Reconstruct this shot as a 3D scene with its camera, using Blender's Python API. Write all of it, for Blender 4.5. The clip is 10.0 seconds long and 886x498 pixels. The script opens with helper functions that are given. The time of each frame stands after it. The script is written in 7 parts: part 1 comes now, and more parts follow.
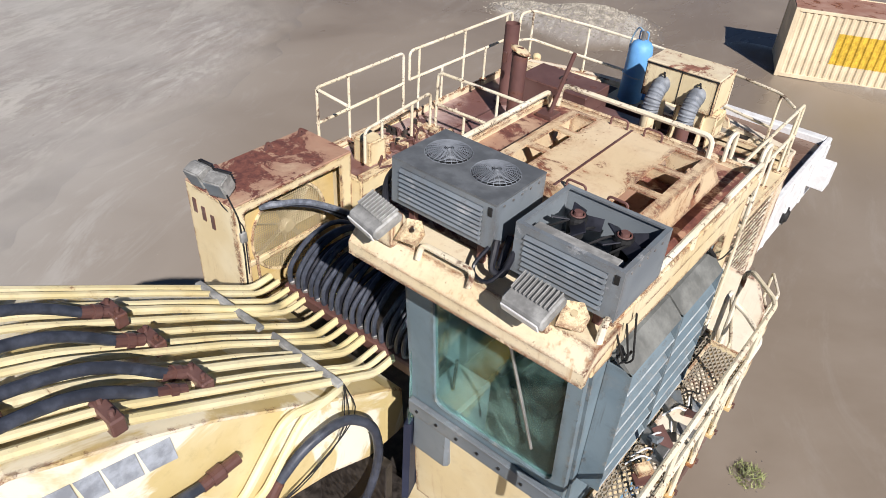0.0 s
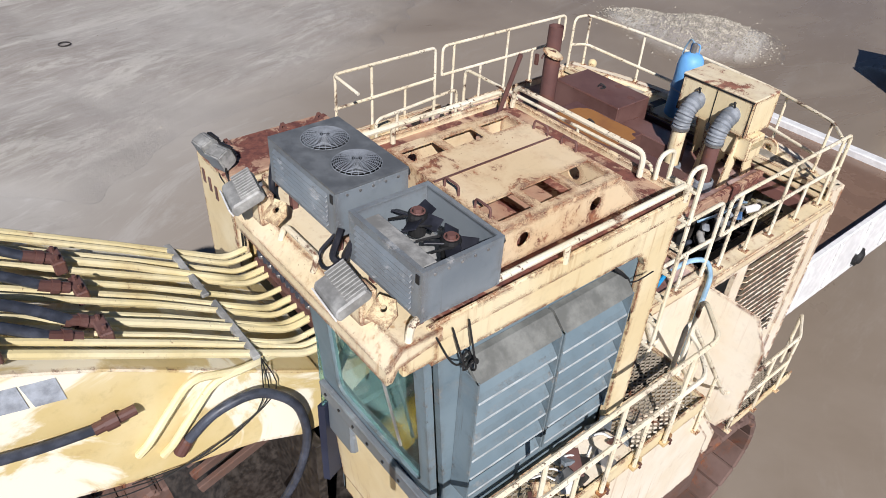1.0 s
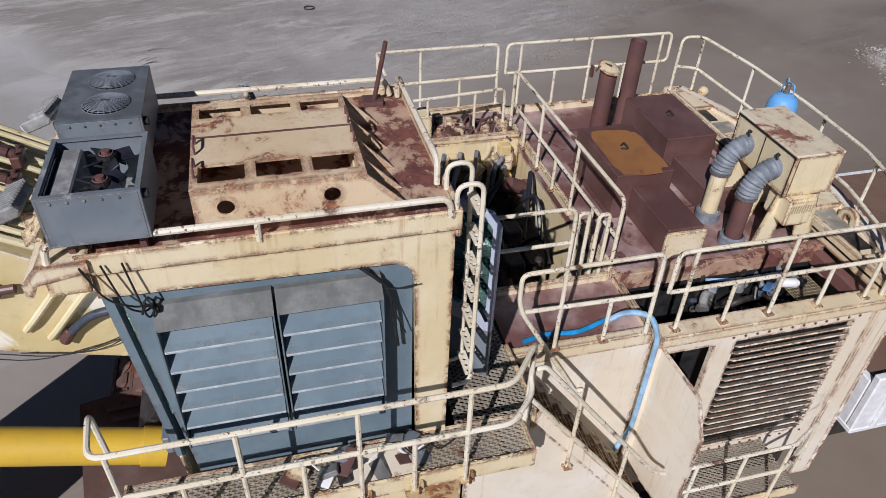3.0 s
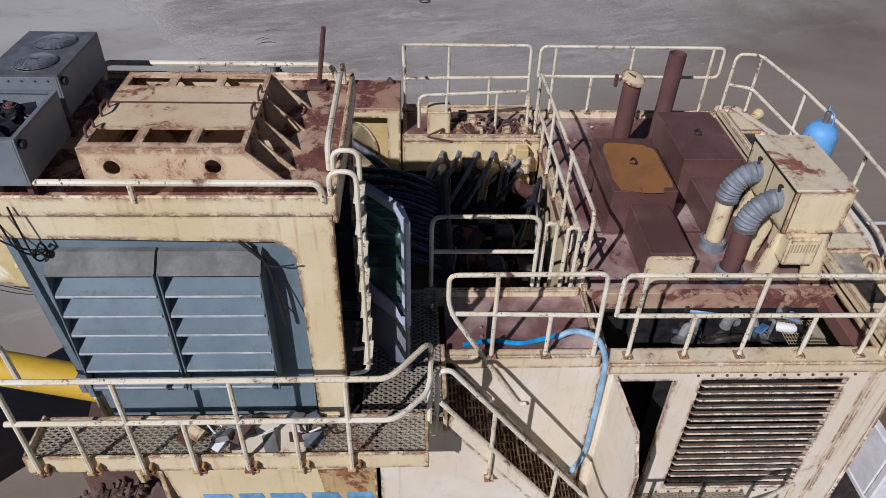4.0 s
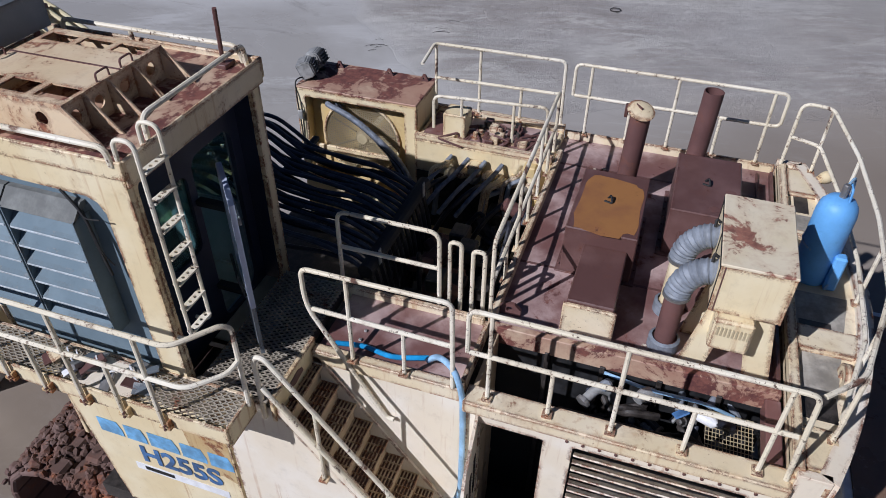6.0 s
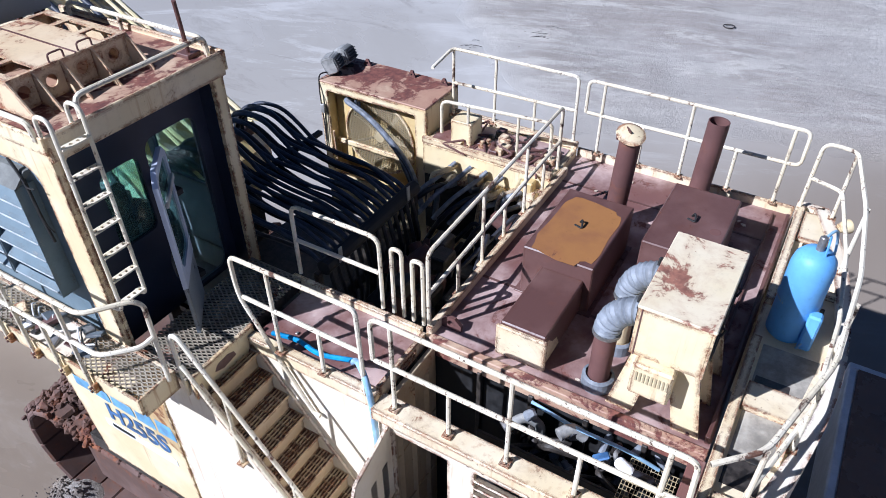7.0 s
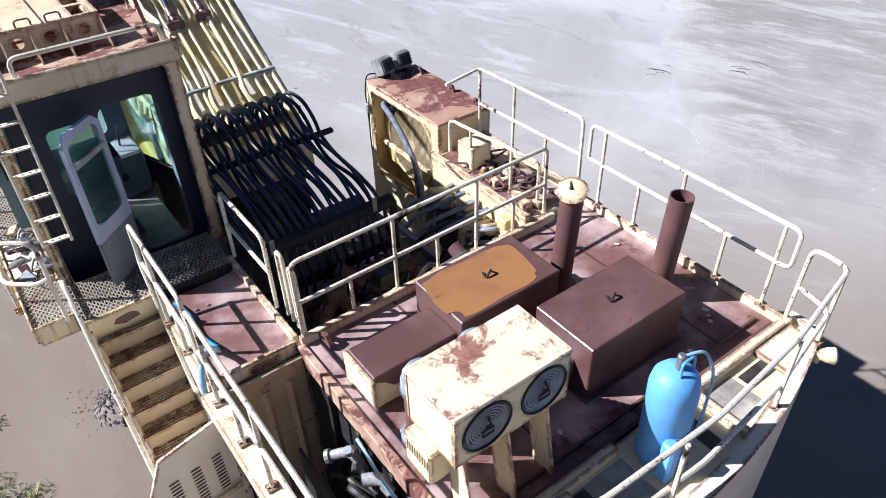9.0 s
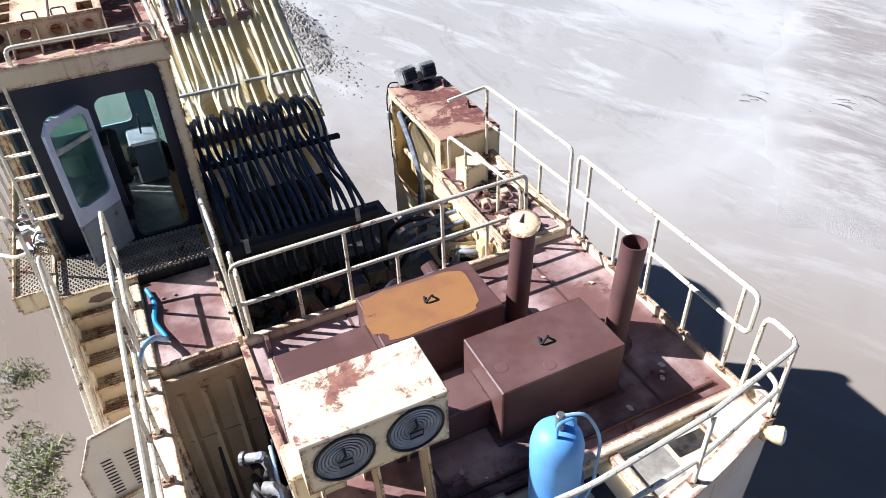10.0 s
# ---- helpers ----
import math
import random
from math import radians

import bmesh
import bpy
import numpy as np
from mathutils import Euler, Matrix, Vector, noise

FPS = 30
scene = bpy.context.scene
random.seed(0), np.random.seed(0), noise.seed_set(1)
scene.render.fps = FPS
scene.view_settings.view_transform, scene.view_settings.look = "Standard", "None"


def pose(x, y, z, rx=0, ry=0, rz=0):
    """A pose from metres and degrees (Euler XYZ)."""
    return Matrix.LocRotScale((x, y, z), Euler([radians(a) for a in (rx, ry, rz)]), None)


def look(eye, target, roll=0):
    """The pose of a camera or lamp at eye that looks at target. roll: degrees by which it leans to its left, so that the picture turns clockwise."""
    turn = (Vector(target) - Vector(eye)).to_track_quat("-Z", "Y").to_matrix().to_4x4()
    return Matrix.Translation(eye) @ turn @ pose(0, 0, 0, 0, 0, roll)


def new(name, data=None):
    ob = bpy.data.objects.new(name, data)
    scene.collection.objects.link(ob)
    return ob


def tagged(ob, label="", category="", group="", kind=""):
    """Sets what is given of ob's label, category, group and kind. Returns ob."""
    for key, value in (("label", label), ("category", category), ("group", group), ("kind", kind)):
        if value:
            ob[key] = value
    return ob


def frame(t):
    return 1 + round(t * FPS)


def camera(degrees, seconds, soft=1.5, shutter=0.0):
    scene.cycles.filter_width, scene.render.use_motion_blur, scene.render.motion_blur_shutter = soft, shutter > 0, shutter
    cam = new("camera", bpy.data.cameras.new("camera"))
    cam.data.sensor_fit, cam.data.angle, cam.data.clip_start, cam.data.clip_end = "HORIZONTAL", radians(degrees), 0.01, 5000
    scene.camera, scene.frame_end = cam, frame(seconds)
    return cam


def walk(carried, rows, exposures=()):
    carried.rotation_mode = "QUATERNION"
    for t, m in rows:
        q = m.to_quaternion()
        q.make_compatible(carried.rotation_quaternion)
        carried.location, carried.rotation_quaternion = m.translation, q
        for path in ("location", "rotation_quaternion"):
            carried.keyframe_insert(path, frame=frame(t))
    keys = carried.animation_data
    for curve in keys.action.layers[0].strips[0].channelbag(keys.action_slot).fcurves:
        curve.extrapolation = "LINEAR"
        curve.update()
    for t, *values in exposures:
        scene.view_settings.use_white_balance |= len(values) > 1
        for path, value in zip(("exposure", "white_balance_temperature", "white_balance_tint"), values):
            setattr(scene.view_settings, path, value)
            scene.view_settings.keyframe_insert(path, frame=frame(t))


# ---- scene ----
cam = camera(63.9, 10.0, soft=0.5)
METRES, EYE, TILT, LEAN, TURN = 16.5, 10.3, 0.0, 0.0, 37.5
ROWS = [
    (0.0, 0.0, 0.0, 0.0, 2.18, -36.55, -2.95),
    (0.5, 0.0432, 0.0029, 0.0, 7.51, -36.78, -2.88),
    (1.0, 0.0962, 0.012, 0.0019, 13.84, -37.11, -2.71),
    (1.5, 0.1414, 0.0244, 0.0034, 19.29, -37.4, -2.59),
    (2.0, 0.1946, 0.0463, 0.0039, 26.05, -37.65, -2.33),
    (2.5, 0.2376, 0.0707, 0.0031, 31.82, -37.78, -2.06),
    (4.0, 0.3543, 0.1736, 0.0014, 50.53, -38.31, -1.42),
    (4.5, 0.3793, 0.2083, 0.0015, 55.39, -38.37, -1.2),
    (5.0, 0.4048, 0.2533, 0.0011, 61.1, -38.44, -0.93),
    (5.5, 0.4216, 0.2948, 0.001, 66.04, -38.56, -0.74),
    (7.0, 0.4523, 0.4429, 0.0037, 83.08, -38.69, 0.17),
    (7.5, 0.4515, 0.4936, 0.004, 88.57, -38.65, 0.45),
    (8.0, 0.4459, 0.5456, 0.0049, 94.45, -38.6, 0.78),
    (8.5, 0.4344, 0.595, 0.0046, 100.13, -38.4, 1.05),
    (9.0, 0.4165, 0.642, 0.0052, 105.78, -38.28, 1.3),
    (9.5, 0.3943, 0.6869, 0.0069, 111.23, -38.14, 1.51),
    (10.0, 0.3693, 0.7277, 0.0085, 116.67, -37.9, 1.67),
]
EXPOSURES = [(0.0, 0.37, 6250, 14), (1.0, 0.26, 6100, 14), (2.5, -0.11, 5850, 16), (4.5, -0.44, 5750, 17), (5.5, -0.41, 5650, 17), (7.0, 0.58, 5250, 16), (8.5, 0.83, 5400, 15), (10.0, 1.12, 5600, 14)]
walk(cam, [(t, pose(0, 0, EYE, TILT, LEAN, TURN) @ pose(METRES * x, METRES * y, METRES * z, 90 + pitch, roll, yaw)) for t, x, y, z, yaw, pitch, roll in ROWS], EXPOSURES)

# ---- light ----
SUN = Vector((1.06, -0.72, 1.0)).normalized()
world = bpy.data.worlds.new("sky")
scene.world = world
world.use_nodes = True
wn = world.node_tree.nodes
sky = wn.new("ShaderNodeTexSky")
sky.sky_type = "NISHITA"
sky.sun_disc = False
sky.sun_elevation = math.asin(SUN.z)
sky.sun_rotation = math.atan2(SUN.x, SUN.y)
sky.altitude = 4600
sky.air_density = 0.7
sky.dust_density = 0.3
wn["Background"].inputs["Strength"].default_value = 0.046
world.node_tree.links.new(sky.outputs[0], wn["Background"].inputs["Color"])
sun_data = bpy.data.lights.new("sun", "SUN")
sun_data.energy = 5.0
sun_data.angle = radians(0.5)
sun_data.color = (1.0, 0.95, 0.87)
sun_lamp = new("sun", sun_data)
sun_lamp.matrix_world = look(tuple(SUN * 60), (0, 0, 0))


# ---- materials ----
class Graph:
    """A short way to write a node material."""

    def __init__(self, name):
        self.mat = bpy.data.materials.new(name)
        self.mat.use_nodes = True
        self.t = self.mat.node_tree
        self.b = self.t.nodes["Principled BSDF"]
        self.geo = self.t.nodes.new("ShaderNodeNewGeometry")
        self.pos = self.geo.outputs["Position"]

    def put(self, sock, value):
        if isinstance(value, bpy.types.NodeSocket):
            self.t.links.new(value, sock)
        elif hasattr(value, "__len__") and len(value) == 3 and sock.type == "RGBA":
            sock.default_value = (*value, 1)
        else:
            sock.default_value = value

    def noise(self, scale, detail=6, rough=0.6, stretch=None, dist=0.0, at=None):
        n = self.t.nodes.new("ShaderNodeTexNoise")
        n.inputs["Scale"].default_value = scale
        n.inputs["Detail"].default_value = detail
        n.inputs["Roughness"].default_value = rough
        n.inputs["Distortion"].default_value = dist
        v = at or self.pos
        if stretch:
            m = self.t.nodes.new("ShaderNodeVectorMath")
            m.operation = "MULTIPLY"
            self.put(m.inputs[0], v)
            m.inputs[1].default_value = stretch
            v = m.outputs[0]
        self.put(n.inputs["Vector"], v)
        return n.outputs["Fac"]

    def ramp(self, fac, a, b, va=0.0, vb=1.0):
        n = self.t.nodes.new("ShaderNodeMapRange")
        n.interpolation_type = "SMOOTHSTEP"
        self.put(n.inputs["Value"], fac)
        for k, v in (("From Min", a), ("From Max", b), ("To Min", va), ("To Max", vb)):
            n.inputs[k].default_value = v
        return n.outputs["Result"]

    def mix(self, fac, a, b):
        n = self.t.nodes.new("ShaderNodeMix")
        n.data_type = "RGBA"
        self.put(n.inputs[0], fac)
        self.put(n.inputs[6], a)
        self.put(n.inputs[7], b)
        return n.outputs[2]

    def math(self, op, a, b=0.0):
        n = self.t.nodes.new("ShaderNodeMath")
        n.operation = op
        self.put(n.inputs[0], a)
        self.put(n.inputs[1], b)
        return n.outputs[0]

    def rim(self, radius):
        """How near an edge or a joint the surface is."""
        n = self.t.nodes.new("ShaderNodeBevel")
        n.samples = 6
        n.inputs["Radius"].default_value = radius
        d = self.t.nodes.new("ShaderNodeVectorMath")
        d.operation = "DOT_PRODUCT"
        self.put(d.inputs[0], n.outputs[0])
        self.put(d.inputs[1], self.geo.outputs["Normal"])
        return self.math("SUBTRACT", 1.0, d.outputs["Value"])

    def turned(self, degrees, stretch):
        """The position turned about the upright axis, then stretched."""
        r = self.t.nodes.new("ShaderNodeVectorRotate")
        r.rotation_type = "Z_AXIS"
        r.inputs["Angle"].default_value = radians(degrees)
        self.put(r.inputs["Vector"], self.pos)
        m = self.t.nodes.new("ShaderNodeVectorMath")
        m.operation = "MULTIPLY"
        self.put(m.inputs[0], r.outputs[0])
        m.inputs[1].default_value = stretch
        return m.outputs[0]

    def bump(self, height, strength=0.3, distance=0.01):
        n = self.t.nodes.new("ShaderNodeBump")
        n.inputs["Strength"].default_value = strength
        n.inputs["Distance"].default_value = distance
        self.put(n.inputs["Height"], height)
        self.put(self.b.inputs["Normal"], n.outputs[0])

    def done(self, color, rough=0.6, metal=0.0):
        self.put(self.b.inputs["Base Color"], color)
        self.put(self.b.inputs["Roughness"], rough)
        self.put(self.b.inputs["Metallic"], metal)
        return self.mat


RUST_A, RUST_B = (0.085, 0.032, 0.024), (0.24, 0.085, 0.035)


def painted(name, base, worn=0.2, streak=0.3, rough=0.55, faded=None, rust_a=RUST_A, rust_b=RUST_B, chip=0.5, patch=None, grime=0.35, edge=0.0):
    """Weathered paint: faded patches, rust blooms, fine chips, rust along edges and joints, and runs down upright faces."""
    g = Graph(name)
    faded = faded or tuple(min(1.0, c * 1.18 + 0.03) for c in base)
    soft = g.noise(1.3, 5, 0.55)
    col = g.mix(g.ramp(soft, 0.38, 0.66), base, faded)
    dirt = g.noise(7.0, 8, 0.72)
    col = g.mix(g.ramp(dirt, 0.50, 0.76, 0.0, grime), col, tuple(c * 0.55 for c in base))
    if patch:
        col = g.mix(g.ramp(g.noise(0.85, 7, 0.62, dist=0.8), 0.46, 0.53), col, patch)
    rust_col = g.mix(g.ramp(g.noise(9.0, 6, 0.7), 0.35, 0.65), rust_a, rust_b)
    bloom = g.noise(2.1, 10, 0.72, dist=0.4)
    lim = 0.72 - 0.32 * worn
    blot = g.ramp(bloom, lim - 0.02, lim + 0.035)
    halo = g.ramp(bloom, lim - 0.11, lim + 0.01, 0.0, 0.45)
    col = g.mix(halo, col, tuple(0.55 * b + 0.45 * r for b, r in zip(base, rust_b)))
    k = chip * min(1, worn * 3 + 0.3)
    chips = g.ramp(g.noise(31.0, 6, 0.7), 0.74 - 0.16 * k, 0.77 - 0.14 * k)
    chips = g.math("MULTIPLY", chips, g.ramp(g.noise(2.7, 5, 0.6), 0.42, 0.58))
    runs = g.noise(1.0, 6, 0.65, stretch=(16, 16, 0.8))
    runs = g.ramp(runs, 0.66 - 0.13 * streak, 0.80 - 0.1 * streak, 0.0, 0.75 if streak else 0.0)
    runs = g.math("MULTIPLY", runs, g.ramp(g.noise(0.9, 4, 0.6), 0.40, 0.62))
    col = g.mix(runs, col, (base[0] * 0.62, base[1] * 0.42, base[2] * 0.3))
    mask = g.math("MAXIMUM", blot, chips)
    if edge:
        rim = g.rim(0.07)
        worn_rim = g.math("MULTIPLY", g.ramp(rim, 0.02, 0.07), g.ramp(g.noise(5.5, 8, 0.75), 0.60 - 0.13 * edge, 0.65 - 0.12 * edge))
        stain = g.math("MULTIPLY", g.ramp(rim, 0.002, 0.05, 0.0, 0.45), g.ramp(g.noise(3.2, 6, 0.7), 0.36, 0.60))
        col = g.mix(stain, col, (base[0] * 0.66, base[1] * 0.42, base[2] * 0.28))
        mask = g.math("MAXIMUM", mask, worn_rim)
    col = g.mix(mask, col, rust_col)
    g.bump(g.math("ADD", g.math("MULTIPLY", mask, -0.6), g.math("MULTIPLY", dirt, 0.4)), 0.35, 0.006)
    return g.done(col, g.ramp(mask, 0, 1, rough, 0.88))


def plain(name, color, rough=0.5, metal=0.0, vary=0.25, scale=6.0, rel=0.15):
    g = Graph(name)
    n = g.noise(scale, 6, 0.65)
    f = g.noise(scale * 9, 4, 0.6)
    col = g.mix(g.ramp(n, 0.35, 0.7), tuple(c * (1 - vary) for c in color), tuple(min(1, c * (1 + vary)) for c in color))
    col = g.mix(g.ramp(f, 0.55, 0.8, 0, 0.35), col, tuple(c * 0.5 for c in color))
    g.bump(f, rel, 0.004)
    return g.done(col, g.ramp(n, 0.3, 0.7, max(0.05, rough - 0.08), min(1, rough + 0.1)), metal)


CREAM = painted("cream_paint", (0.70, 0.575, 0.34), 0.12, 1.0, faded=(0.77, 0.67, 0.45), grime=0.25, edge=1.1)
CREAM_WORN = painted("cream_paint_rusty", (0.70, 0.58, 0.37), 0.26, 1.1, faded=(0.76, 0.66, 0.48), chip=0.7, edge=1.35)
PALE = painted("bleached_cream_paint", (0.74, 0.65, 0.50), 0.07, 0.9, faded=(0.80, 0.735, 0.62), grime=0.25, edge=1.0)
ROOF = painted("cream_roof_paint", (0.68, 0.53, 0.33), 0.36, 0.3, faded=(0.72, 0.58, 0.39), rust_a=(0.12, 0.038, 0.028), rust_b=(0.36, 0.15, 0.075), chip=0.8, edge=1.2)
ROOF_RUST = painted("rusty_roof_plate", (0.40, 0.24, 0.165), 0.72, 0.0, faded=(0.56, 0.42, 0.29), rust_a=(0.10, 0.034, 0.030), rust_b=(0.21, 0.078, 0.056))
RAIL = painted("rail_paint", (0.71, 0.63, 0.46), 0.38, 0.0, chip=1.1, faded=(0.80, 0.74, 0.60), rust_a=(0.045, 0.028, 0.022), rust_b=(0.16, 0.075, 0.045))
DECK = painted("rusty_deck", (0.17, 0.082, 0.072), 0.40, 0.0, rough=0.48, faded=(0.50, 0.37, 0.34), rust_a=(0.10, 0.045, 0.042), rust_b=(0.21, 0.09, 0.07))
RUSTBOX = painted("rust_brown_steel", (0.108, 0.053, 0.046), 0.16, 0.3, rough=0.40, faded=(0.165, 0.092, 0.082), rust_a=(0.05, 0.022, 0.020), rust_b=(0.16, 0.06, 0.035), edge=0.4)
RUSTPIPE = painted("rusty_pipe", (0.105, 0.048, 0.043), 0.3, 0.3, rough=0.7, faded=(0.15, 0.072, 0.063))
OCHRE = painted("ochre_rust", (0.30, 0.135, 0.04), 0.25, 0.0, rough=0.7, faded=(0.20, 0.08, 0.038), chip=0.6)
DUSTY = plain("dust_covered_paint", (0.165, 0.17, 0.16), 0.8, vary=0.3, scale=5)
BLUEGREY = painted("blue_grey_paint", (0.122, 0.172, 0.205), 0.02, 0.25, rough=0.78, faded=(0.17, 0.225, 0.258), chip=0.4, edge=0.5, rust_a=(0.05, 0.045, 0.04), rust_b=(0.30, 0.29, 0.27))
NAVY = painted("dark_blue_lining", (0.013, 0.017, 0.037), 0.0, 0.2, rough=0.55, faded=(0.022, 0.028, 0.055), chip=0.2)
DOORPAINT = painted("pale_door_paint", (0.36, 0.40, 0.50), 0.05, 0.2, faded=(0.46, 0.50, 0.60), chip=0.6)
COOLERTAN = painted("cooler_lining_paint", (0.58, 0.42, 0.17), 0.15, 0.3, faded=(0.62, 0.48, 0.24))
BRAID = plain("braided_hose", (0.16, 0.18, 0.22), 0.5, vary=0.4, scale=14, rel=0.4)
PITTAN = painted("pit_wall_paint", (0.42, 0.32, 0.20), 0.25, 0.6, faded=(0.50, 0.40, 0.26))
ACGREY = painted("grey_casing_paint", (0.15, 0.178, 0.205), 0.0, 0.1, rough=0.42, faded=(0.21, 0.24, 0.265), chip=0.5, rust_a=(0.05, 0.05, 0.05), rust_b=(0.42, 0.42, 0.42), edge=0.25)
ACTOP = plain("dark_grey_top", (0.125, 0.135, 0.145), 0.45)
BOOMPAINT = painted("boom_paint", (0.60, 0.475, 0.22), 0.05, 0.2, faded=(0.66, 0.55, 0.31), chip=0.3, patch=(0.84, 0.79, 0.65), edge=0.6)
TUBEPAINT = painted("tube_paint", (0.66, 0.56, 0.30), 0.15, 0.0, faded=(0.75, 0.67, 0.44), chip=0.9)
RUBBER = plain("black_rubber", (0.017, 0.018, 0.026), 0.42, vary=0.4)
HOSE = plain("blue_grey_hose", (0.046, 0.053, 0.074), 0.45, vary=0.35, scale=9)
# black parts; also painted in for deep shade in pits and voids
BLACK = plain("black_parts_and_deep_shade", (0.012, 0.012, 0.013), 0.7, vary=0.5, scale=10)
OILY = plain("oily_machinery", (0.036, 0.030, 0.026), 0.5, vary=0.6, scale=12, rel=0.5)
STEEL = plain("worn_steel", (0.30, 0.29, 0.28), 0.45, 0.6)
ALLOY = plain("weathered_alloy", (0.33, 0.33, 0.32), 0.65, 0.2, vary=0.35)
# paler blue-grey paints the light caught by louvre edges
LIP = plain("sunlit_edge_paint", (0.40, 0.44, 0.46), 0.5)
STAIRTAN = painted("tan_stair_paint", (0.50, 0.38, 0.23), 0.22, 0.2, faded=(0.60, 0.47, 0.31), edge=0.9)
RUSTPATCH = painted("rust_bloom_paint", (0.55, 0.42, 0.22), 0.66, 1.0, faded=(0.45, 0.28, 0.10), rust_a=(0.14, 0.05, 0.03), rust_b=(0.34, 0.15, 0.05))
GRATE = painted("galvanised_grating", (0.30, 0.26, 0.20), 0.3, 0.0, faded=(0.42, 0.37, 0.29))
DUCT = plain("grey_flexible_duct", (0.21, 0.23, 0.26), 0.55)
BLUE = plain("blue_plastic", (0.15, 0.39, 0.74), 0.5, vary=0.12, scale=2.0, rel=0.05)
PALEBLUE = plain("pale_blue_hose", (0.30, 0.48, 0.66), 0.45, vary=0.25)
BLUEHOSE = plain("bright_blue_hose", (0.02, 0.26, 0.55), 0.4)
WHITE = plain("white_paint", (0.75, 0.75, 0.75), 0.5, vary=0.1)
YELLOW = painted("cylinder_yellow", (0.68, 0.44, 0.03), 0.05, 0.3, faded=(0.62, 0.40, 0.04))
TRACK = painted("rusty_track", (0.10, 0.058, 0.045), 0.4, 0.0, rough=0.9, faded=(0.15, 0.095, 0.08))
LETTER = plain("blue_lettering", (0.16, 0.36, 0.58), 0.5, vary=0.3)
LETTER_DARK = plain("navy_lettering", (0.06, 0.14, 0.30), 0.5, vary=0.4)
LETTER_GREY = plain("grey_blue_lettering", (0.34, 0.37, 0.42), 0.5, vary=0.3)
CONTPAINT = painted("container_cream", (0.60, 0.50, 0.34), 0.1, 0.4)
CONTROOF = painted("container_roof", (0.33, 0.17, 0.12), 0.4, 0.0, faded=(0.42, 0.26, 0.2))
CONTYELLOW = plain("yellow_panel", (0.62, 0.40, 0.04), 0.5)
BROWNWATER = plain("muddy_puddle", (0.20, 0.125, 0.085), 0.25, vary=0.08, scale=1.5, rel=0.02)
WEED = plain("dry_weed", (0.29, 0.32, 0.13), 0.7, vary=0.5, scale=4)
STONE = plain("pale_gravel", (0.34, 0.31, 0.26), 0.9, vary=0.4, scale=3)
MESHGOLD = painted("dusty_mesh", (0.40, 0.33, 0.20), 0.1, 0.0)


def glass_material(name, color, rough=0.03):
    g = Graph(name)
    dust = g.noise(2.6, 7, 0.7)
    g.put(g.b.inputs["Transmission Weight"], g.ramp(dust, 0.38, 0.70, 0.98, 0.84))
    g.b.inputs["IOR"].default_value = 1.35
    return g.done(color, rough)


GLASS = glass_material("green_glass", (0.42, 0.66, 0.60))


def silt_and_sheen(g):
    """Silty water colour: brown close by, painted sky sheen towards the open flat."""
    n = g.noise(0.10, 6, 0.6, stretch=(1.0, 0.6, 1.0), dist=0.9)
    sep = g.t.nodes.new("ShaderNodeSeparateXYZ")
    g.put(sep.inputs[0], g.pos)
    # far paints the bright sky reflection in as a paler base colour
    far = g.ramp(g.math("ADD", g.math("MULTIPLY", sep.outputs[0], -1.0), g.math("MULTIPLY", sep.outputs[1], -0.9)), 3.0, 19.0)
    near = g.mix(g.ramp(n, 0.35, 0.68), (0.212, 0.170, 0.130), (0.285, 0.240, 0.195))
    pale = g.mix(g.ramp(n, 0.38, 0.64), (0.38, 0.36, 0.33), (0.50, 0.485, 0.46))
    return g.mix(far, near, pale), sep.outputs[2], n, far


def ground_material():
    g = Graph("mud_flat")
    base, height, _, _ = silt_and_sheen(g)
    big = g.noise(0.06, 6, 0.55, stretch=(1.0, 0.5, 1.0), dist=0.6)
    along = g.turned(-17, (1.5, 0.36, 1.0))
    mid = g.noise(0.34, 12, 0.74, dist=0.7, at=along)
    rill = g.noise(1.5, 10, 0.78, dist=0.5, at=along)
    fine = g.noise(3.0, 9, 0.78)
    grit = g.noise(24, 5, 0.75)
    col = g.mix(g.ramp(big, 0.36, 0.62), (0.265, 0.235, 0.210), (0.35, 0.32, 0.295))
    col = g.mix(g.ramp(mid, 0.50, 0.58, 0, 0.85), col, (0.49, 0.465, 0.425))
    col = g.mix(g.ramp(rill, 0.50, 0.60, 0, 0.5), col, (0.24, 0.215, 0.185))
    col = g.mix(g.ramp(rill, 0.48, 0.38, 0, 0.45), col, (0.55, 0.53, 0.49))
    col = g.mix(g.ramp(fine, 0.5, 0.72, 0, 0.35), col, (0.19, 0.17, 0.145))
    col = g.mix(g.ramp(grit, 0.6, 0.78, 0, 0.25), col, (0.46, 0.43, 0.39))
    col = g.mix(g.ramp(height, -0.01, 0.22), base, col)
    g.bump(g.math("ADD", g.math("MULTIPLY", rill, 0.8), g.math("ADD", g.math("MULTIPLY", fine, 0.5), g.math("MULTIPLY", grit, 0.3))), 0.7, 0.08)
    return g.done(col, g.ramp(height, -0.01, 0.12, 0.3, 0.85))


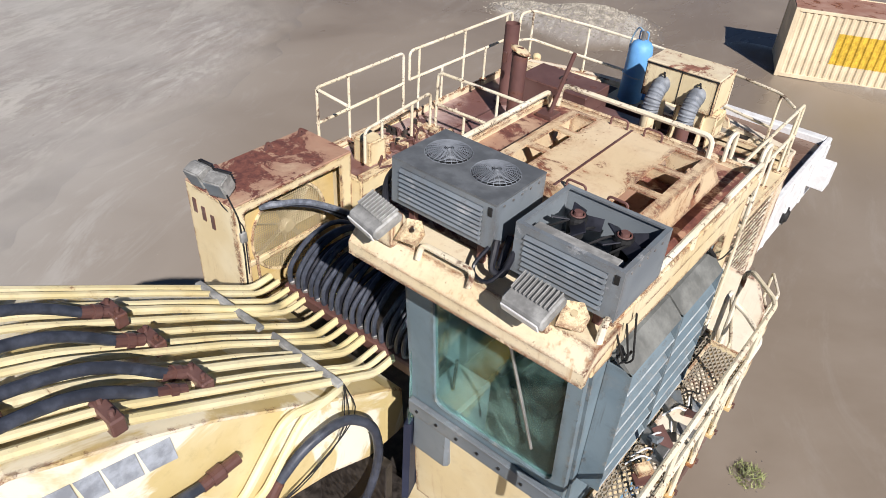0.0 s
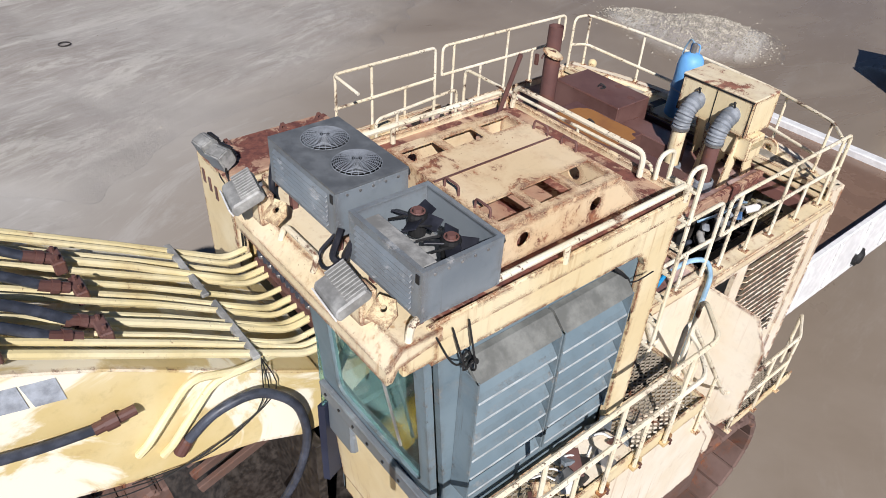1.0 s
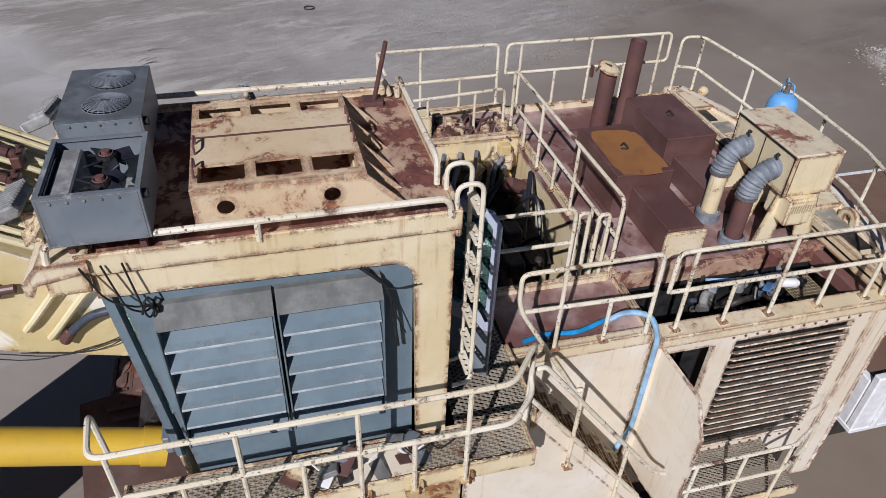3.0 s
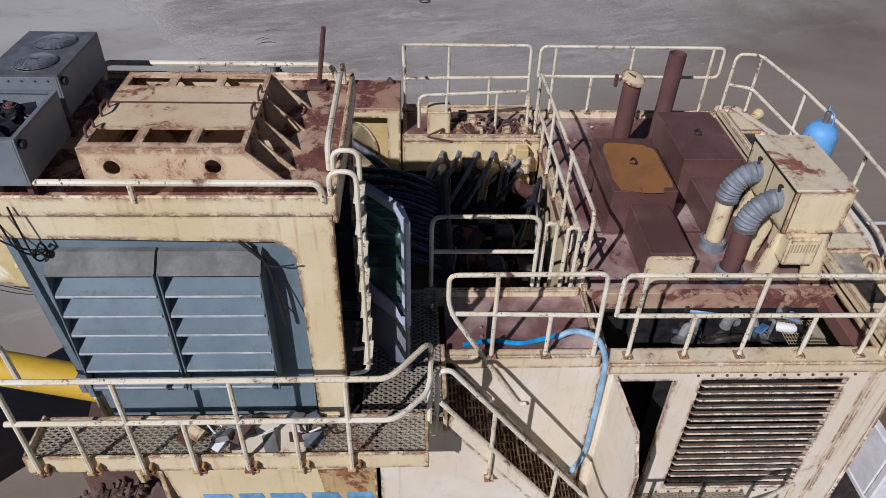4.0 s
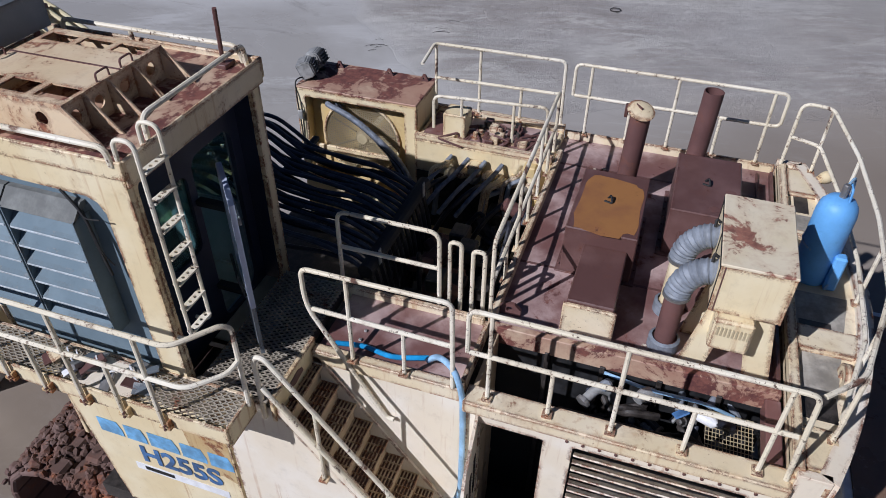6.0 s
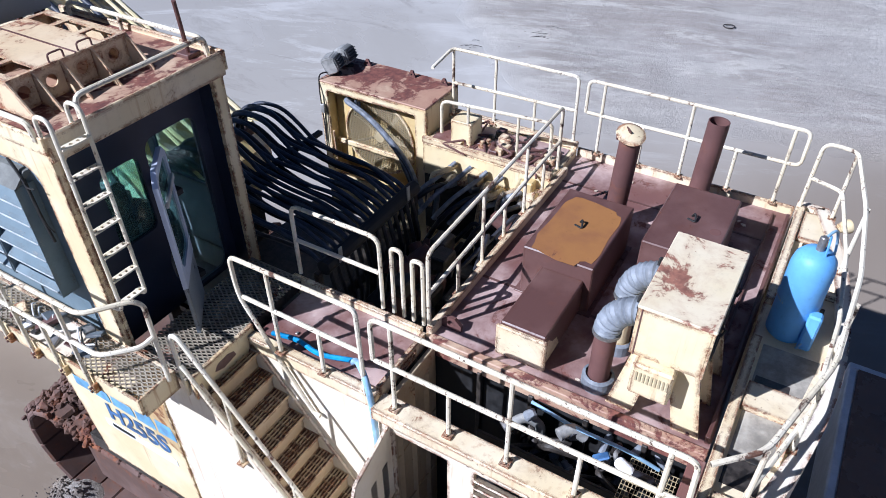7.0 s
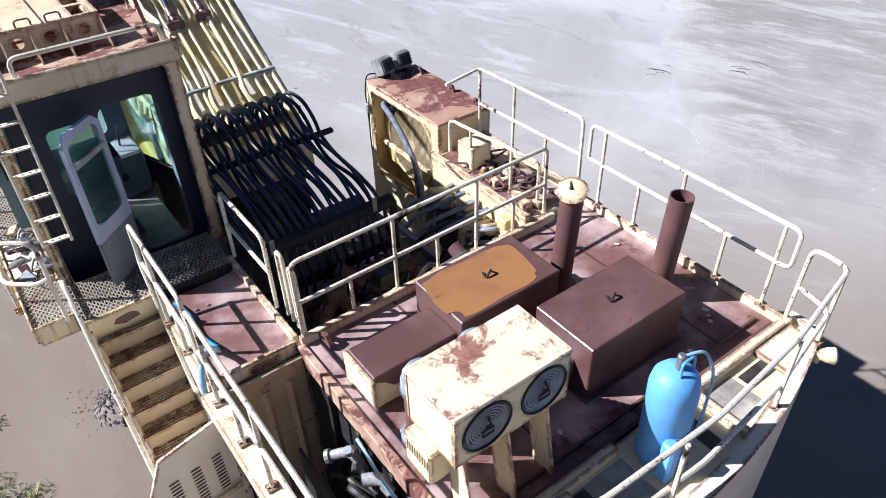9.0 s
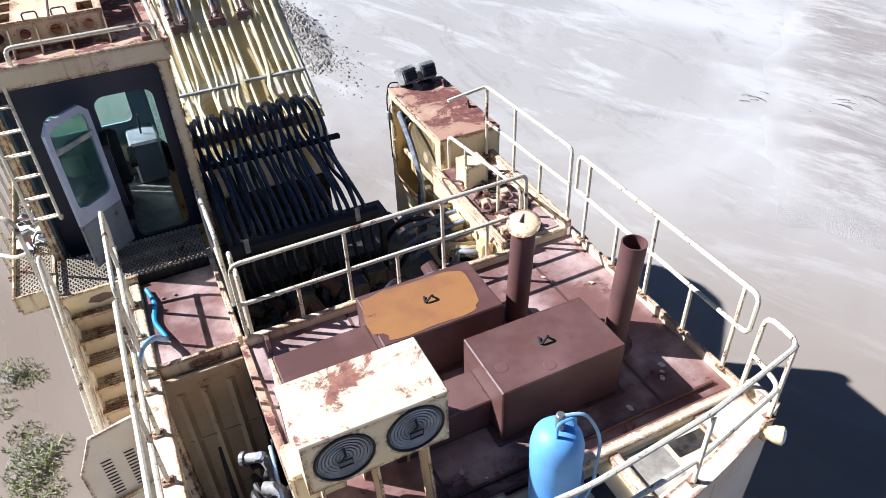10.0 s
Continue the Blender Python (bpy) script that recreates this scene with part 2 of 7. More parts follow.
def water_material():
    g = Graph("muddy_water")
    col, _, n, far = silt_and_sheen(g)
    along = g.turned(-17, (1.5, 0.4, 1.0))
    streak = g.noise(0.35, 12, 0.76, dist=0.8, at=along)
    # pale streaks grow stronger where the sky sheen is painted
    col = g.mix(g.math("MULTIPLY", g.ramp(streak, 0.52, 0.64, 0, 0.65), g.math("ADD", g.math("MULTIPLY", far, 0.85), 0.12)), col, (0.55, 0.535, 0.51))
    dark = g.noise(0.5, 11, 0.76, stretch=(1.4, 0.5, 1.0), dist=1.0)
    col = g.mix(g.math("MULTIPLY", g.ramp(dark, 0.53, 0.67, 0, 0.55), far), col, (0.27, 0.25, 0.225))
    speck = g.noise(2.2, 7, 0.8)
    col = g.mix(g.ramp(speck, 0.62, 0.78, 0, 0.35), col, (0.15, 0.125, 0.10))
    g.bump(g.noise(1.6, 4, 0.5), 0.04, 0.02)
    g.b.inputs["IOR"].default_value = 1.33
    return g.done(col, g.ramp(n, 0.35, 0.7, 0.24, 0.46))


MUD = ground_material()
WATER = water_material()


# ---- mesh helpers ----
def thing(name, at, label, category, group="", kind=""):
    ob = new(name)
    ob.matrix_basis = Matrix.Translation(at)
    ob.empty_display_size = 0.1
    return tagged(ob, label, category, group, kind)


def flip_safe(bm):
    bmesh.ops.recalc_face_normals(bm, faces=bm.faces)


def part(name, bm, material, parent, label="", smooth=False, recalc=True):
    if recalc:
        flip_safe(bm)
    me = bpy.data.meshes.new(name)
    bm.to_mesh(me)
    bm.free()
    if smooth:
        me.shade_smooth()
        me.set_sharp_from_angle(angle=radians(40))
    for m in (material if isinstance(material, (list, tuple)) else [material]):
        me.materials.append(m)
    ob = new(name, me)
    if parent is not None:
        ob.parent = parent
        if parent.type == "EMPTY":
            ob.matrix_parent_inverse = parent.matrix_basis.inverted()
    return tagged(ob, label)


def B():
    return bmesh.new()


def box(bm, x0, x1, y0, y1, z0, z1, bev=0.006, m=None):
    vs = [bm.verts.new((x, y, z)) for x in (x0, x1) for y in (y0, y1) for z in (z0, z1)]
    if m is not None:
        for v in vs:
            v.co = m @ v.co
    fs = [bm.faces.new([vs[i] for i in q]) for q in ((0, 1, 3, 2), (4, 6, 7, 5), (0, 4, 5, 1), (2, 3, 7, 6), (0, 2, 6, 4), (1, 5, 7, 3))]
    if bev:
        es = {e for f in fs for e in f.edges}
        bmesh.ops.bevel(bm, geom=list(es), offset=bev, segments=1, affect="EDGES", clamp_overlap=True)
    return bm


def slab(bm, poly, axis, a, b):
    """A flat polygon (2D points in the two other axes, in order x,y,z) thickened along axis from a to b."""
    def at(p, h):
        return {"x": (h, p[0], p[1]), "y": (p[0], h, p[1]), "z": (p[0], p[1], h)}[axis]
    lo = [bm.verts.new(at(p, a)) for p in poly]
    hi = [bm.verts.new(at(p, b)) for p in poly]
    n = len(poly)
    bm.faces.new(lo)
    bm.faces.new(hi[::-1])
    for i in range(n):
        bm.faces.new((lo[i], lo[(i + 1) % n], hi[(i + 1) % n], hi[i]))
    return bm


def fillet(pts, r, closed=False, steps=4):
    pts = [Vector(p) for p in pts]
    out = []
    n = len(pts)
    for i, p in enumerate(pts):
        if not closed and i in (0, n - 1):
            out.append(p)
            continue
        a, b = pts[i - 1] - p, pts[(i + 1) % n] - p
        d = min(r, a.length * 0.48, b.length * 0.48)
        if d < 1e-4 or a.angle(b) > 3.05:
            out.append(p)
            continue
        pa, pb = p + a.normalized() * d, p + b.normalized() * d
        for k in range(steps + 1):
            t = k / steps
            out.append(pa * (1 - t) ** 2 + p * 2 * t * (1 - t) + pb * t * t)
    return out


def tube(bm, pts, r, n=8, bend=0.08, closed=False, cap=True, steps=4):
    """A round bar swept along a path whose corners are bent."""
    path = fillet(pts, bend, closed, steps) if bend else [Vector(p) for p in pts]
    k = len(path)
    rings = []
    up = None
    for i, p in enumerate(path):
        if closed:
            d = path[(i + 1) % k] - path[i - 1]
        else:
            d = path[min(i + 1, k - 1)] - path[max(i - 1, 0)]
        d.normalize()
        if up is None:
            up = d.orthogonal().normalized()
        up = (up - d * up.dot(d))
        up = up.normalized() if up.length > 1e-6 else d.orthogonal().normalized()
        side = d.cross(up)
        rr = r[i] if hasattr(r, "__len__") else r
        rings.append([bm.verts.new(p + (up * math.cos(2 * math.pi * j / n) + side * math.sin(2 * math.pi * j / n)) * rr) for j in range(n)])
    for i in range(k if closed else k - 1):
        a, b = rings[i], rings[(i + 1) % k]
        for j in range(n):
            bm.faces.new((a[j], a[(j + 1) % n], b[(j + 1) % n], b[j]))
    if cap and not closed:
        bm.faces.new(rings[0][::-1])
        bm.faces.new(rings[-1])
    return bm


def lathe(bm, prof, at, axis=(0, 0, 1), n=24):
    """A turned shape: prof is (radius, height) pairs along axis from at."""
    q = Vector((0, 0, 1)).rotation_difference(Vector(axis))
    rings = []
    for r, h in prof:
        if r < 1e-5:
            rings.append([bm.verts.new(Vector(at) + q @ Vector((0, 0, h)))])
        else:
            rings.append([bm.verts.new(Vector(at) + q @ Vector((r * math.cos(2 * math.pi * j / n), r * math.sin(2 * math.pi * j / n), h))) for j in range(n)])
    for a, b in zip(rings, rings[1:]):
        for j in range(n):
            if len(a) == 1 and len(b) == 1:
                continue
            if len(a) == 1:
                bm.faces.new((a[0], b[j], b[(j + 1) % n]))
            elif len(b) == 1:
                bm.faces.new((a[j], a[(j + 1) % n], b[0]))
            else:
                bm.faces.new((a[j], a[(j + 1) % n], b[(j + 1) % n], b[j]))
    return bm


def holed(bm, poly, holes, axis, a, b):
    """A plate with openings: outer polygon and holes (2D), between a and b along axis."""
    def at(p, h):
        return {"x": (h, p[0], p[1]), "y": (p[0], h, p[1]), "z": (p[0], p[1], h)}[axis]
    for h in (a, b):
        edges = []
        for loop in [poly, *holes]:
            vs = [bm.verts.new(at(p, h)) for p in loop]
            edges += [bm.edges.new((vs[i], vs[(i + 1) % len(vs)])) for i in range(len(vs))]
        bmesh.ops.triangle_fill(bm, use_beauty=True, use_dissolve=False, edges=edges)
    for loop in [poly, *holes]:
        lo = [bm.verts.new(at(p, a)) for p in loop]
        hi = [bm.verts.new(at(p, b)) for p in loop]
        for i in range(len(loop)):
            j = (i + 1) % len(loop)
            bm.faces.new((lo[i], lo[j], hi[j], hi[i]))
    bmesh.ops.remove_doubles(bm, verts=bm.verts, dist=1e-5)
    return bm


def rrect(x0, x1, y0, y1, r=0.05, k=4):
    pts = []
    for cx, cy, a in ((x1 - r, y1 - r, 0), (x0 + r, y1 - r, 90), (x0 + r, y0 + r, 180), (x1 - r, y0 + r, 270)):
        for i in range(k + 1):
            t = radians(a + 90 * i / k)
            pts.append((cx + r * math.cos(t), cy + r * math.sin(t)))
    return pts


def circle(cx, cy, r, k=16):
    return [(cx + r * math.cos(2 * math.pi * i / k), cy + r * math.sin(2 * math.pi * i / k)) for i in range(k)]


def expanded(bm, x0, x1, y0, y1, z, pitch=0.05, long=0.08, w=0.007, h=0.02):
    """Open diamond mesh flooring made of bent strands."""
    rows = max(1, int((x1 - x0) / pitch))
    cols = max(2, int((y1 - y0) / (long / 2)))
    for i in range(rows + 1):
        for s in (1, -1):
            prev = None
            for j in range(cols + 1):
                y = y0 + (y1 - y0) * j / cols
                x = x0 + (x1 - x0) * i / rows + s * (0.5 if j % 2 else 0.04) * pitch
                x = min(max(x, x0), x1)
                ring = [bm.verts.new((x - w, y, z)), bm.verts.new((x + w, y, z)), bm.verts.new((x + w * 0.6, y, z - h)), bm.verts.new((x - w * 1.4, y, z - h))]
                if prev:
                    for q in range(4):
                        bm.faces.new((prev[q], prev[(q + 1) % 4], ring[(q + 1) % 4], ring[q]))
                prev = ring


R = 0.023


def handrail(label, runs, posts, at, feet=True, r=R, mat=None, name="handrail"):
    """runs: (part name, path, bend); posts: (x, y, z0, z1) upright bars."""
    mat = mat or RAIL
    ob = thing(name, at, label, "handrail", "handrails of the machine")
    for nm, path, bend in runs:
        part(nm, tube(B(), path, r, 8, bend), mat, ob, smooth=True)
    for p in posts:
        bm = B()
        if len(p) == 4:
            tube(bm, [(p[0], p[1], p[2]), (p[0], p[1], p[3])], r * 0.92, 8, 0)
        else:
            tube(bm, [p[0:3], p[3:6]], r * 0.92, 8, 0)
        po = part("post", bm, mat, ob, smooth=True)
        if feet:
            x, y, z = p[0], p[1], p[2]
            bm = B()
            box(bm, x - 0.05, x + 0.05, y - 0.045, y + 0.045, z - 0.012, z + 0.012, 0.003)
            for dx, dy in ((0.033, 0), (-0.033, 0)):
                lathe(bm, [(0, 0.03), (0.011, 0.03), (0.011, 0.005)], (x + dx, y + dy, z), n=6)
            part("foot_plate", bm, CREAM_WORN, po)
    return ob


# ---- ground and water ----
def mound(x, y, cx, cy, rx, ry, h):
    d = ((x - cx) / rx) ** 2 + ((y - cy) / ry) ** 2
    return h * math.exp(-d)


def ground_height(x, y):
    n = noise.noise((x * 0.05, y * 0.05, 0.3)) * 0.14 + noise.noise((x * 0.21, y * 0.21, 5.1)) * 0.09 + noise.noise((x * 0.9, y * 0.9, 2.7)) * 0.05
    shore = -15.4 - 0.46 * max(0.0, y - 4) + 1.6 * noise.noise((y * 0.13, 1.7, 0.0))
    if y < 4:
        shore -= 1.1 * (4 - y)
    z = -0.22 + 0.34 / (1 + math.exp(max(-30.0, min(30.0, (x - shore) * 1.1)))) + n
    z += mound(x, y, -14.4, 28.2, 2.2, 2.4, 0.95)
    z += mound(x, y, -17.3, 27.2, 1.6, 1.1, 0.5)
    z += mound(x, y, -8.9, -14.5, 1.3, 4.5, 0.6)
    z += mound(x, y, 1.0, 3.2, 0.6, 0.9, 0.34) + mound(x, y, 1.3, 0.7, 0.5, 0.4, 0.3)
    z += mound(x, y, -1.1, 1.9, 0.5, 0.7, 0.45) + mound(x, y, -0.35, 9.6, 0.3, 0.35, 0.32)
    z += mound(x, y, -4.5, 30.6, 5.0, 1.8, 0.4)
    return z


def axis_steps(lo, hi, near_lo, near_hi, fine, coarse):
    out = [lo]
    while out[-1] < hi:
        v = out[-1]
        d = max(near_lo - v, v - near_hi, 0)
        out.append(v + fine + coarse * d)
    return out


gx = axis_steps(-400, 400, -26, 4, 0.28, 0.09)
gy = axis_steps(-400, 400, -16, 34, 0.28, 0.09)
verts = [(x, y, ground_height(x, y)) for x in gx for y in gy]
ny = len(gy)
faces = [(i * ny + j, (i + 1) * ny + j, (i + 1) * ny + j + 1, i * ny + j + 1) for i in range(len(gx) - 1) for j in range(ny - 1)]
me = bpy.data.meshes.new("ground")
me.from_pydata(verts, [], faces)
me.shade_smooth()
me.materials.append(MUD)
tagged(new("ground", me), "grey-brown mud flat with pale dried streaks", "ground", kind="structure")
bm = B()
vs = [bm.verts.new(p) for p in ((-400, -400, 0), (400, -400, 0), (400, 400, 0), (-400, 400, 0))]
bm.faces.new(vs)
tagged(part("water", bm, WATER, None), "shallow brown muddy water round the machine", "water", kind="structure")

# ---- undercarriage ----
def crawler(x0, x1, label):
    ob = thing("crawler_track", ((x0 + x1) / 2, 4.3, 0), label, "crawler track", "crawler tracks")
    y0, y1, r = 2.2, 9.0, 1.0
    bm = B()
    box(bm, x0 + 0.25, x1 - 0.25, y0, y1, 0.4, 1.6, 0.05)
    part("track_frame", bm, TRACK, ob)
    length = 2 * (y1 - y0) + 2 * math.pi * r
    count = 50
    shoe = B()
    box(shoe, x0, x1, -0.20, 0.20, -0.05, 0.05, 0.03)
    for kk in range(4):
        xx = x0 + (x1 - x0) * (kk + 0.06) / 4
        box(shoe, xx, xx + (x1 - x0) * 0.22, -0.15 + 0.05 * (kk % 2), 0.12 + 0.05 * (kk % 2), 0.03, 0.12, 0.045)
    first = part("track_shoe", shoe, TRACK, ob)
    data = first.data
    for i in range(count):
        s = length * i / count
        if s < y1 - y0:
            m = pose(0, y0 + s, 2 * r)
        elif s < y1 - y0 + math.pi * r:
            a = (s - (y1 - y0)) / r
            m = pose(0, y1 + r * math.sin(a), r + r * math.cos(a), -math.degrees(a))
        elif s < 2 * (y1 - y0) + math.pi * r:
            m = pose(0, y1 - (s - (y1 - y0) - math.pi * r), 0, 180)
        else:
            a = (s - 2 * (y1 - y0) - math.pi * r) / r
            m = pose(0, y0 - r * math.sin(a), r - r * math.cos(a), 180 - math.degrees(a))
        if i == 0:
            ob2 = first
        else:
            ob2 = new("track_shoe", data)
            ob2.parent = ob
            ob2.matrix_parent_inverse = ob.matrix_basis.inverted()
        ob2.matrix_basis = m
    return ob


crawler(-2.60, -1.20, "rust-brown steel crawler track standing in muddy water")
crawler(-6.60, -5.20, "rusty steel crawler track on the far side of the machine")

random.seed(77)
bm = B()
for _ in range(420):
    y = random.uniform(1.15, 3.3)
    x = random.uniform(-2.62, -1.18)
    z = 2.06 if y > 2.2 else 1.0 + math.sqrt(max(0.0, 1.12 ** 2 - (2.2 - y) ** 2))
    r = random.uniform(0.03, 0.11)
    m = Matrix.Translation((x, y, z)) @ Euler((random.uniform(0, 3), random.uniform(0, 3), 0)).to_matrix().to_4x4() @ Matrix.Diagonal((r, r * random.uniform(0.6, 1.1), r * random.uniform(0.5, 0.9), 1))
    bmesh.ops.create_icosphere(bm, subdivisions=1, radius=1, matrix=m)
for v in bm.verts:
    v.co += noise.noise_vector(v.co * 9.0) * 0.02
tagged(part("caked_mud", bm, TRACK, None, recalc=False), "lumps of dried mud caked on the crawler track", "mud", kind="stuff")

# ---- main body of the upper machine ----
DZ = 5.25
body = thing("machine_body", (-4.2, 7.5, 2.2), "cream painted excavator upper structure with rust runs", "excavator body")
# bottom plate and walls of the engine house
bm = B()
slab(bm, [(-6.6, 3.2), (-1.2, 3.2), (-1.2, 5.9), (-1.85, 6.4), (-1.85, 10.3), (-6.6, 10.3)], "z", 2.2, 2.45)
part("floor_plate", bm, OILY, body)
part("far_wall", box(B(), -6.72, -6.64, 3.9, 10.42, 2.45, 5.22), CREAM, body)
part("far_kerb", box(B(), -6.76, -6.725, 7.62, 10.42, 5.12, 5.37), CREAM_WORN, body, "rust-stained cream toe plate")
part("partition", box(B(), -6.6, -2.72, 7.66, 7.72, 2.45, 5.22), CREAM, body)
# wall and ribs are coloured near black for the shade of the pit
part("pit_wall", box(B(), -2.80, -2.74, 7.74, 10.4, 2.45, 5.2), BLACK, body, "pit wall coloured black as deep shade")
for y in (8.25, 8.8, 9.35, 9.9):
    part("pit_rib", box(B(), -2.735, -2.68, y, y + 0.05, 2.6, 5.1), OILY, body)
# inner stair wall and compartment walls on the near side
part("stair_wall", box(B(), -1.87, -1.82, 6.10, 7.70, 2.45, 5.14), PALE, body, "cream side wall beside the stairs")
part("pit_front_wall", box(B(), -2.70, -1.88, 7.72, 7.77, 2.45, 5.20), PITTAN, body, "tan folded pit wall")
for x in (-2.52, -2.26, -2.02):
    part("pit_fold", slab(B(), [(x - 0.05, 7.77), (x + 0.05, 7.77), (x, 7.80)], "z", 2.5, 5.0), PITTAN, body)
for z in (3.3, 4.25):
    part("pit_fold", box(B(), -2.68, -1.94, 7.772, 7.785, z, z + 0.03, 0.004), PITTAN, body)
bm = B()
holed(bm, [(7.72, 2.6), (10.45, 2.6), (10.45, 5.14), (7.72, 5.14)], [rrect(8.72, 10.22, 3.08, 4.96, 0.03), [(7.85, 3.0), (8.45, 3.0), (8.45, 4.95), (7.85, 4.95)]], "x", -1.83, -1.77)
part("side_panel", bm, PALE, body)
for i in range(17):
    z = 3.13 + i * 0.109
    m = Matrix.Translation((-1.77, 0, z)) @ Matrix.Rotation(radians(-38), 4, "Y")
    part("grille_slat", box(B(), -0.055, 0.055, 8.74, 10.2, -0.009, 0.009, 0.003, m), PALE, body)
# black sheet added for the darkness behind the slats
part("grille_shade", box(B(), -2.25, -2.22, 8.5, 10.35, 2.9, 4.9), BLACK, body)
bm = B()
box(bm, -1.91, -1.68, 7.70, 10.47, 5.145, 5.29, 0.012)
part("sill_beam", bm, CREAM_WORN, body, "cream sill beam with rust along its edge")
part("cross_beam", box(B(), -2.72, -1.93, 10.30, 10.44, 5.02, 5.2, 0.01), DECK, body)

# deck
deck = thing("engine_deck", (-4.7, 9, 5.15), "rusted purple-brown steel engine deck plate", "deck")
bm = B()
slab(bm, [(-6.72, 7.62), (-2.72, 7.62), (-2.72, 10.42), (-6.72, 10.42)], "z", 5.15, DZ)
part("deck_plate", bm, DECK, deck)
part("deck_edge", box(B(), -2.78, -2.70, 7.64, 10.42, 5.06, 5.285, 0.008), ROOF_RUST, deck)
part("deck_edge", box(B(), -6.2, -2.75, 7.63, 7.70, 5.10, 5.36, 0.008), CREAM_WORN, deck)
part("rear_channel", box(B(), -6.60, -2.85, 10.36, 10.40, 5.25, 5.34, 0.006), RUSTBOX, deck)
part("rear_channel", box(B(), -6.60, -2.85, 10.20, 10.23, 5.25, 5.29, 0.006), RUSTBOX, deck)
# seams, sockets and lifting eyes on the deck
for x in (-6.05, -3.85):
    part("deck_seam", box(B(), x, x + 0.03, 7.7, 10.2, DZ, DZ + 0.006, 0), RUSTBOX, deck)
bm = B()
holed(bm, [(7.68, 5.25), (7.92, 5.25), (7.92, 5.33), (7.85, 5.40), (7.76, 5.40), (7.68, 5.33)], [circle(7.8, 5.33, 0.035, 10)], "x", -2.98, -2.94)
part("lifting_eye", bm, RUSTPIPE, deck)

# counterweight with its curved back
cw = thing("counterweight", (-4.2, 10.8, 2.0), "cream counterweight with curved rear wall and worn top", "counterweight")


def rear_y(x):
    return 10.77 + 0.50 * (1 - ((x + 4.27) / 2.55) ** 2)


arc = [(x, rear_y(x)) for x in [-6.82 + 5.08 * i / 20 for i in range(21)]]
bm = B()
slab(bm, [(-6.80, 10.44), *[(a, b - 0.05) for a, b in arc], (-1.78, 10.44)], "z", 5.250, 5.360)
part("recess_floor", bm, CREAM_WORN, cw)
for x0, x1, y0, y1 in ((-6.4, -5.7, 10.62, 10.78), (-3.75, -3.4, 10.58, 10.88), (-5.0, -4.85, 10.6, 11.0), (-2.75, -2.45, 10.56, 10.85)):
    part("hatch_patch", box(B(), x0, x1, y0, y1, 5.358, 5.367, 0), OILY, cw, "dark rectangular patch")
# grey layer is dust, and also tones the top down for shadow
for x0, x1 in ((-5.65, -5.27), (-4.2, -2.5)):
    part("dust_and_shade", slab(B(), [(x0, 10.56), (x1, 10.56), (x1, rear_y(x1) - 0.20), (x0, rear_y(x0) - 0.20)], "z", 5.355, 5.3625), STONE, cw, "grey dust and painted shade on the counterweight top")
bm = B()
outer = [(x, y) for x, y in arc]
inner = [(x * 0.965 - 0.148, y - 0.14) for x, y in arc]
lo, hi, lo2, hi2 = ([bm.verts.new((x, y, z)) for x, y in ps] for ps, z in ((outer, 2.0), (outer, 5.430), (inner, 2.0), (inner, 5.430)))
for i in range(20):
    bm.faces.new((lo[i], lo[i + 1], hi[i + 1], hi[i]))
    bm.faces.new((lo2[i], hi2[i], hi2[i + 1], lo2[i + 1]))
    bm.faces.new((hi[i], hi[i + 1], hi2[i + 1], hi2[i]))
    bm.faces.new((lo[i], lo2[i], lo2[i + 1], lo[i + 1]))
bm.faces.new((lo[0], hi[0], hi2[0], lo2[0]))
bm.faces.new((lo[20], lo2[20], hi2[20], hi[20]))
part("rear_wall", bm, PALE, cw)
part("side_wall", box(B(), -6.82, -6.74, 10.43, 10.74, 2.0, 5.430), PALE, cw)
part("side_wall", box(B(), -1.83, -1.745, 10.475, 10.74, 2.0, 5.430), PALE, cw)
for x0, x1 in ((-6.70, -4.80), (-4.20, -1.80)):
    part("top_bar", box(B(), x0, x1, 10.44, 10.53, 5.330, 5.450), CREAM_WORN, cw)
for x0, x1 in ((-6.62, -6.05), (-3.6, -3.28), (-2.3, -1.86)):
    bm = B()
    slab(bm, [(x0, 10.54), (x1, 10.54), (x1, rear_y(x1) - 0.14), (x0, rear_y(x0) - 0.14)], "z", 5.365, 5.425)
    part("top_plate", bm, CREAM_WORN, cw)
part("top_rib", box(B(), -5.25, -5.15, 10.535, 11.1, 5.361, 5.420), CREAM_WORN, cw)
for x, y in ((-2.98, 10.92),):
    bm = B()
    holed(bm, [(x - 0.16, 5.21), (x + 0.16, 5.21), (x + 0.16, 5.33), *[(x + 0.15 * math.cos(a), 5.40 + 0.15 * math.sin(a)) for a in [math.pi * i / 8 for i in range(9)]], (x - 0.16, 5.33)], [circle(x, 5.40, 0.06, 12)], "y", y - 0.03, y + 0.03)
    part("lifting_lug", bm, CREAM_WORN, cw)
lamp = thing("work_lamp", (-6.55, 10.98, 5.29), "round cream work lamp on the counterweight corner", "lamp")
part("housing", lathe(B(), [(0, 0), (0.05, 0.0), (0.075, 0.06), (0.085, 0.12), (0.08, 0.135)], (-6.50, 10.93, 5.40), (-0.55, 0.8, 0.15)), CREAM, lamp, smooth=True)
part("lens", lathe(B(), [(0.078, 0.132), (0.05, 0.15), (0, 0.156)], (-6.50, 10.93, 5.40), (-0.55, 0.8, 0.15)), WHITE, lamp, smooth=True)
part("bracket", box(B(), -6.53, -6.47, 10.80, 10.95, 5.30, 5.41), CREAM_WORN, lamp)

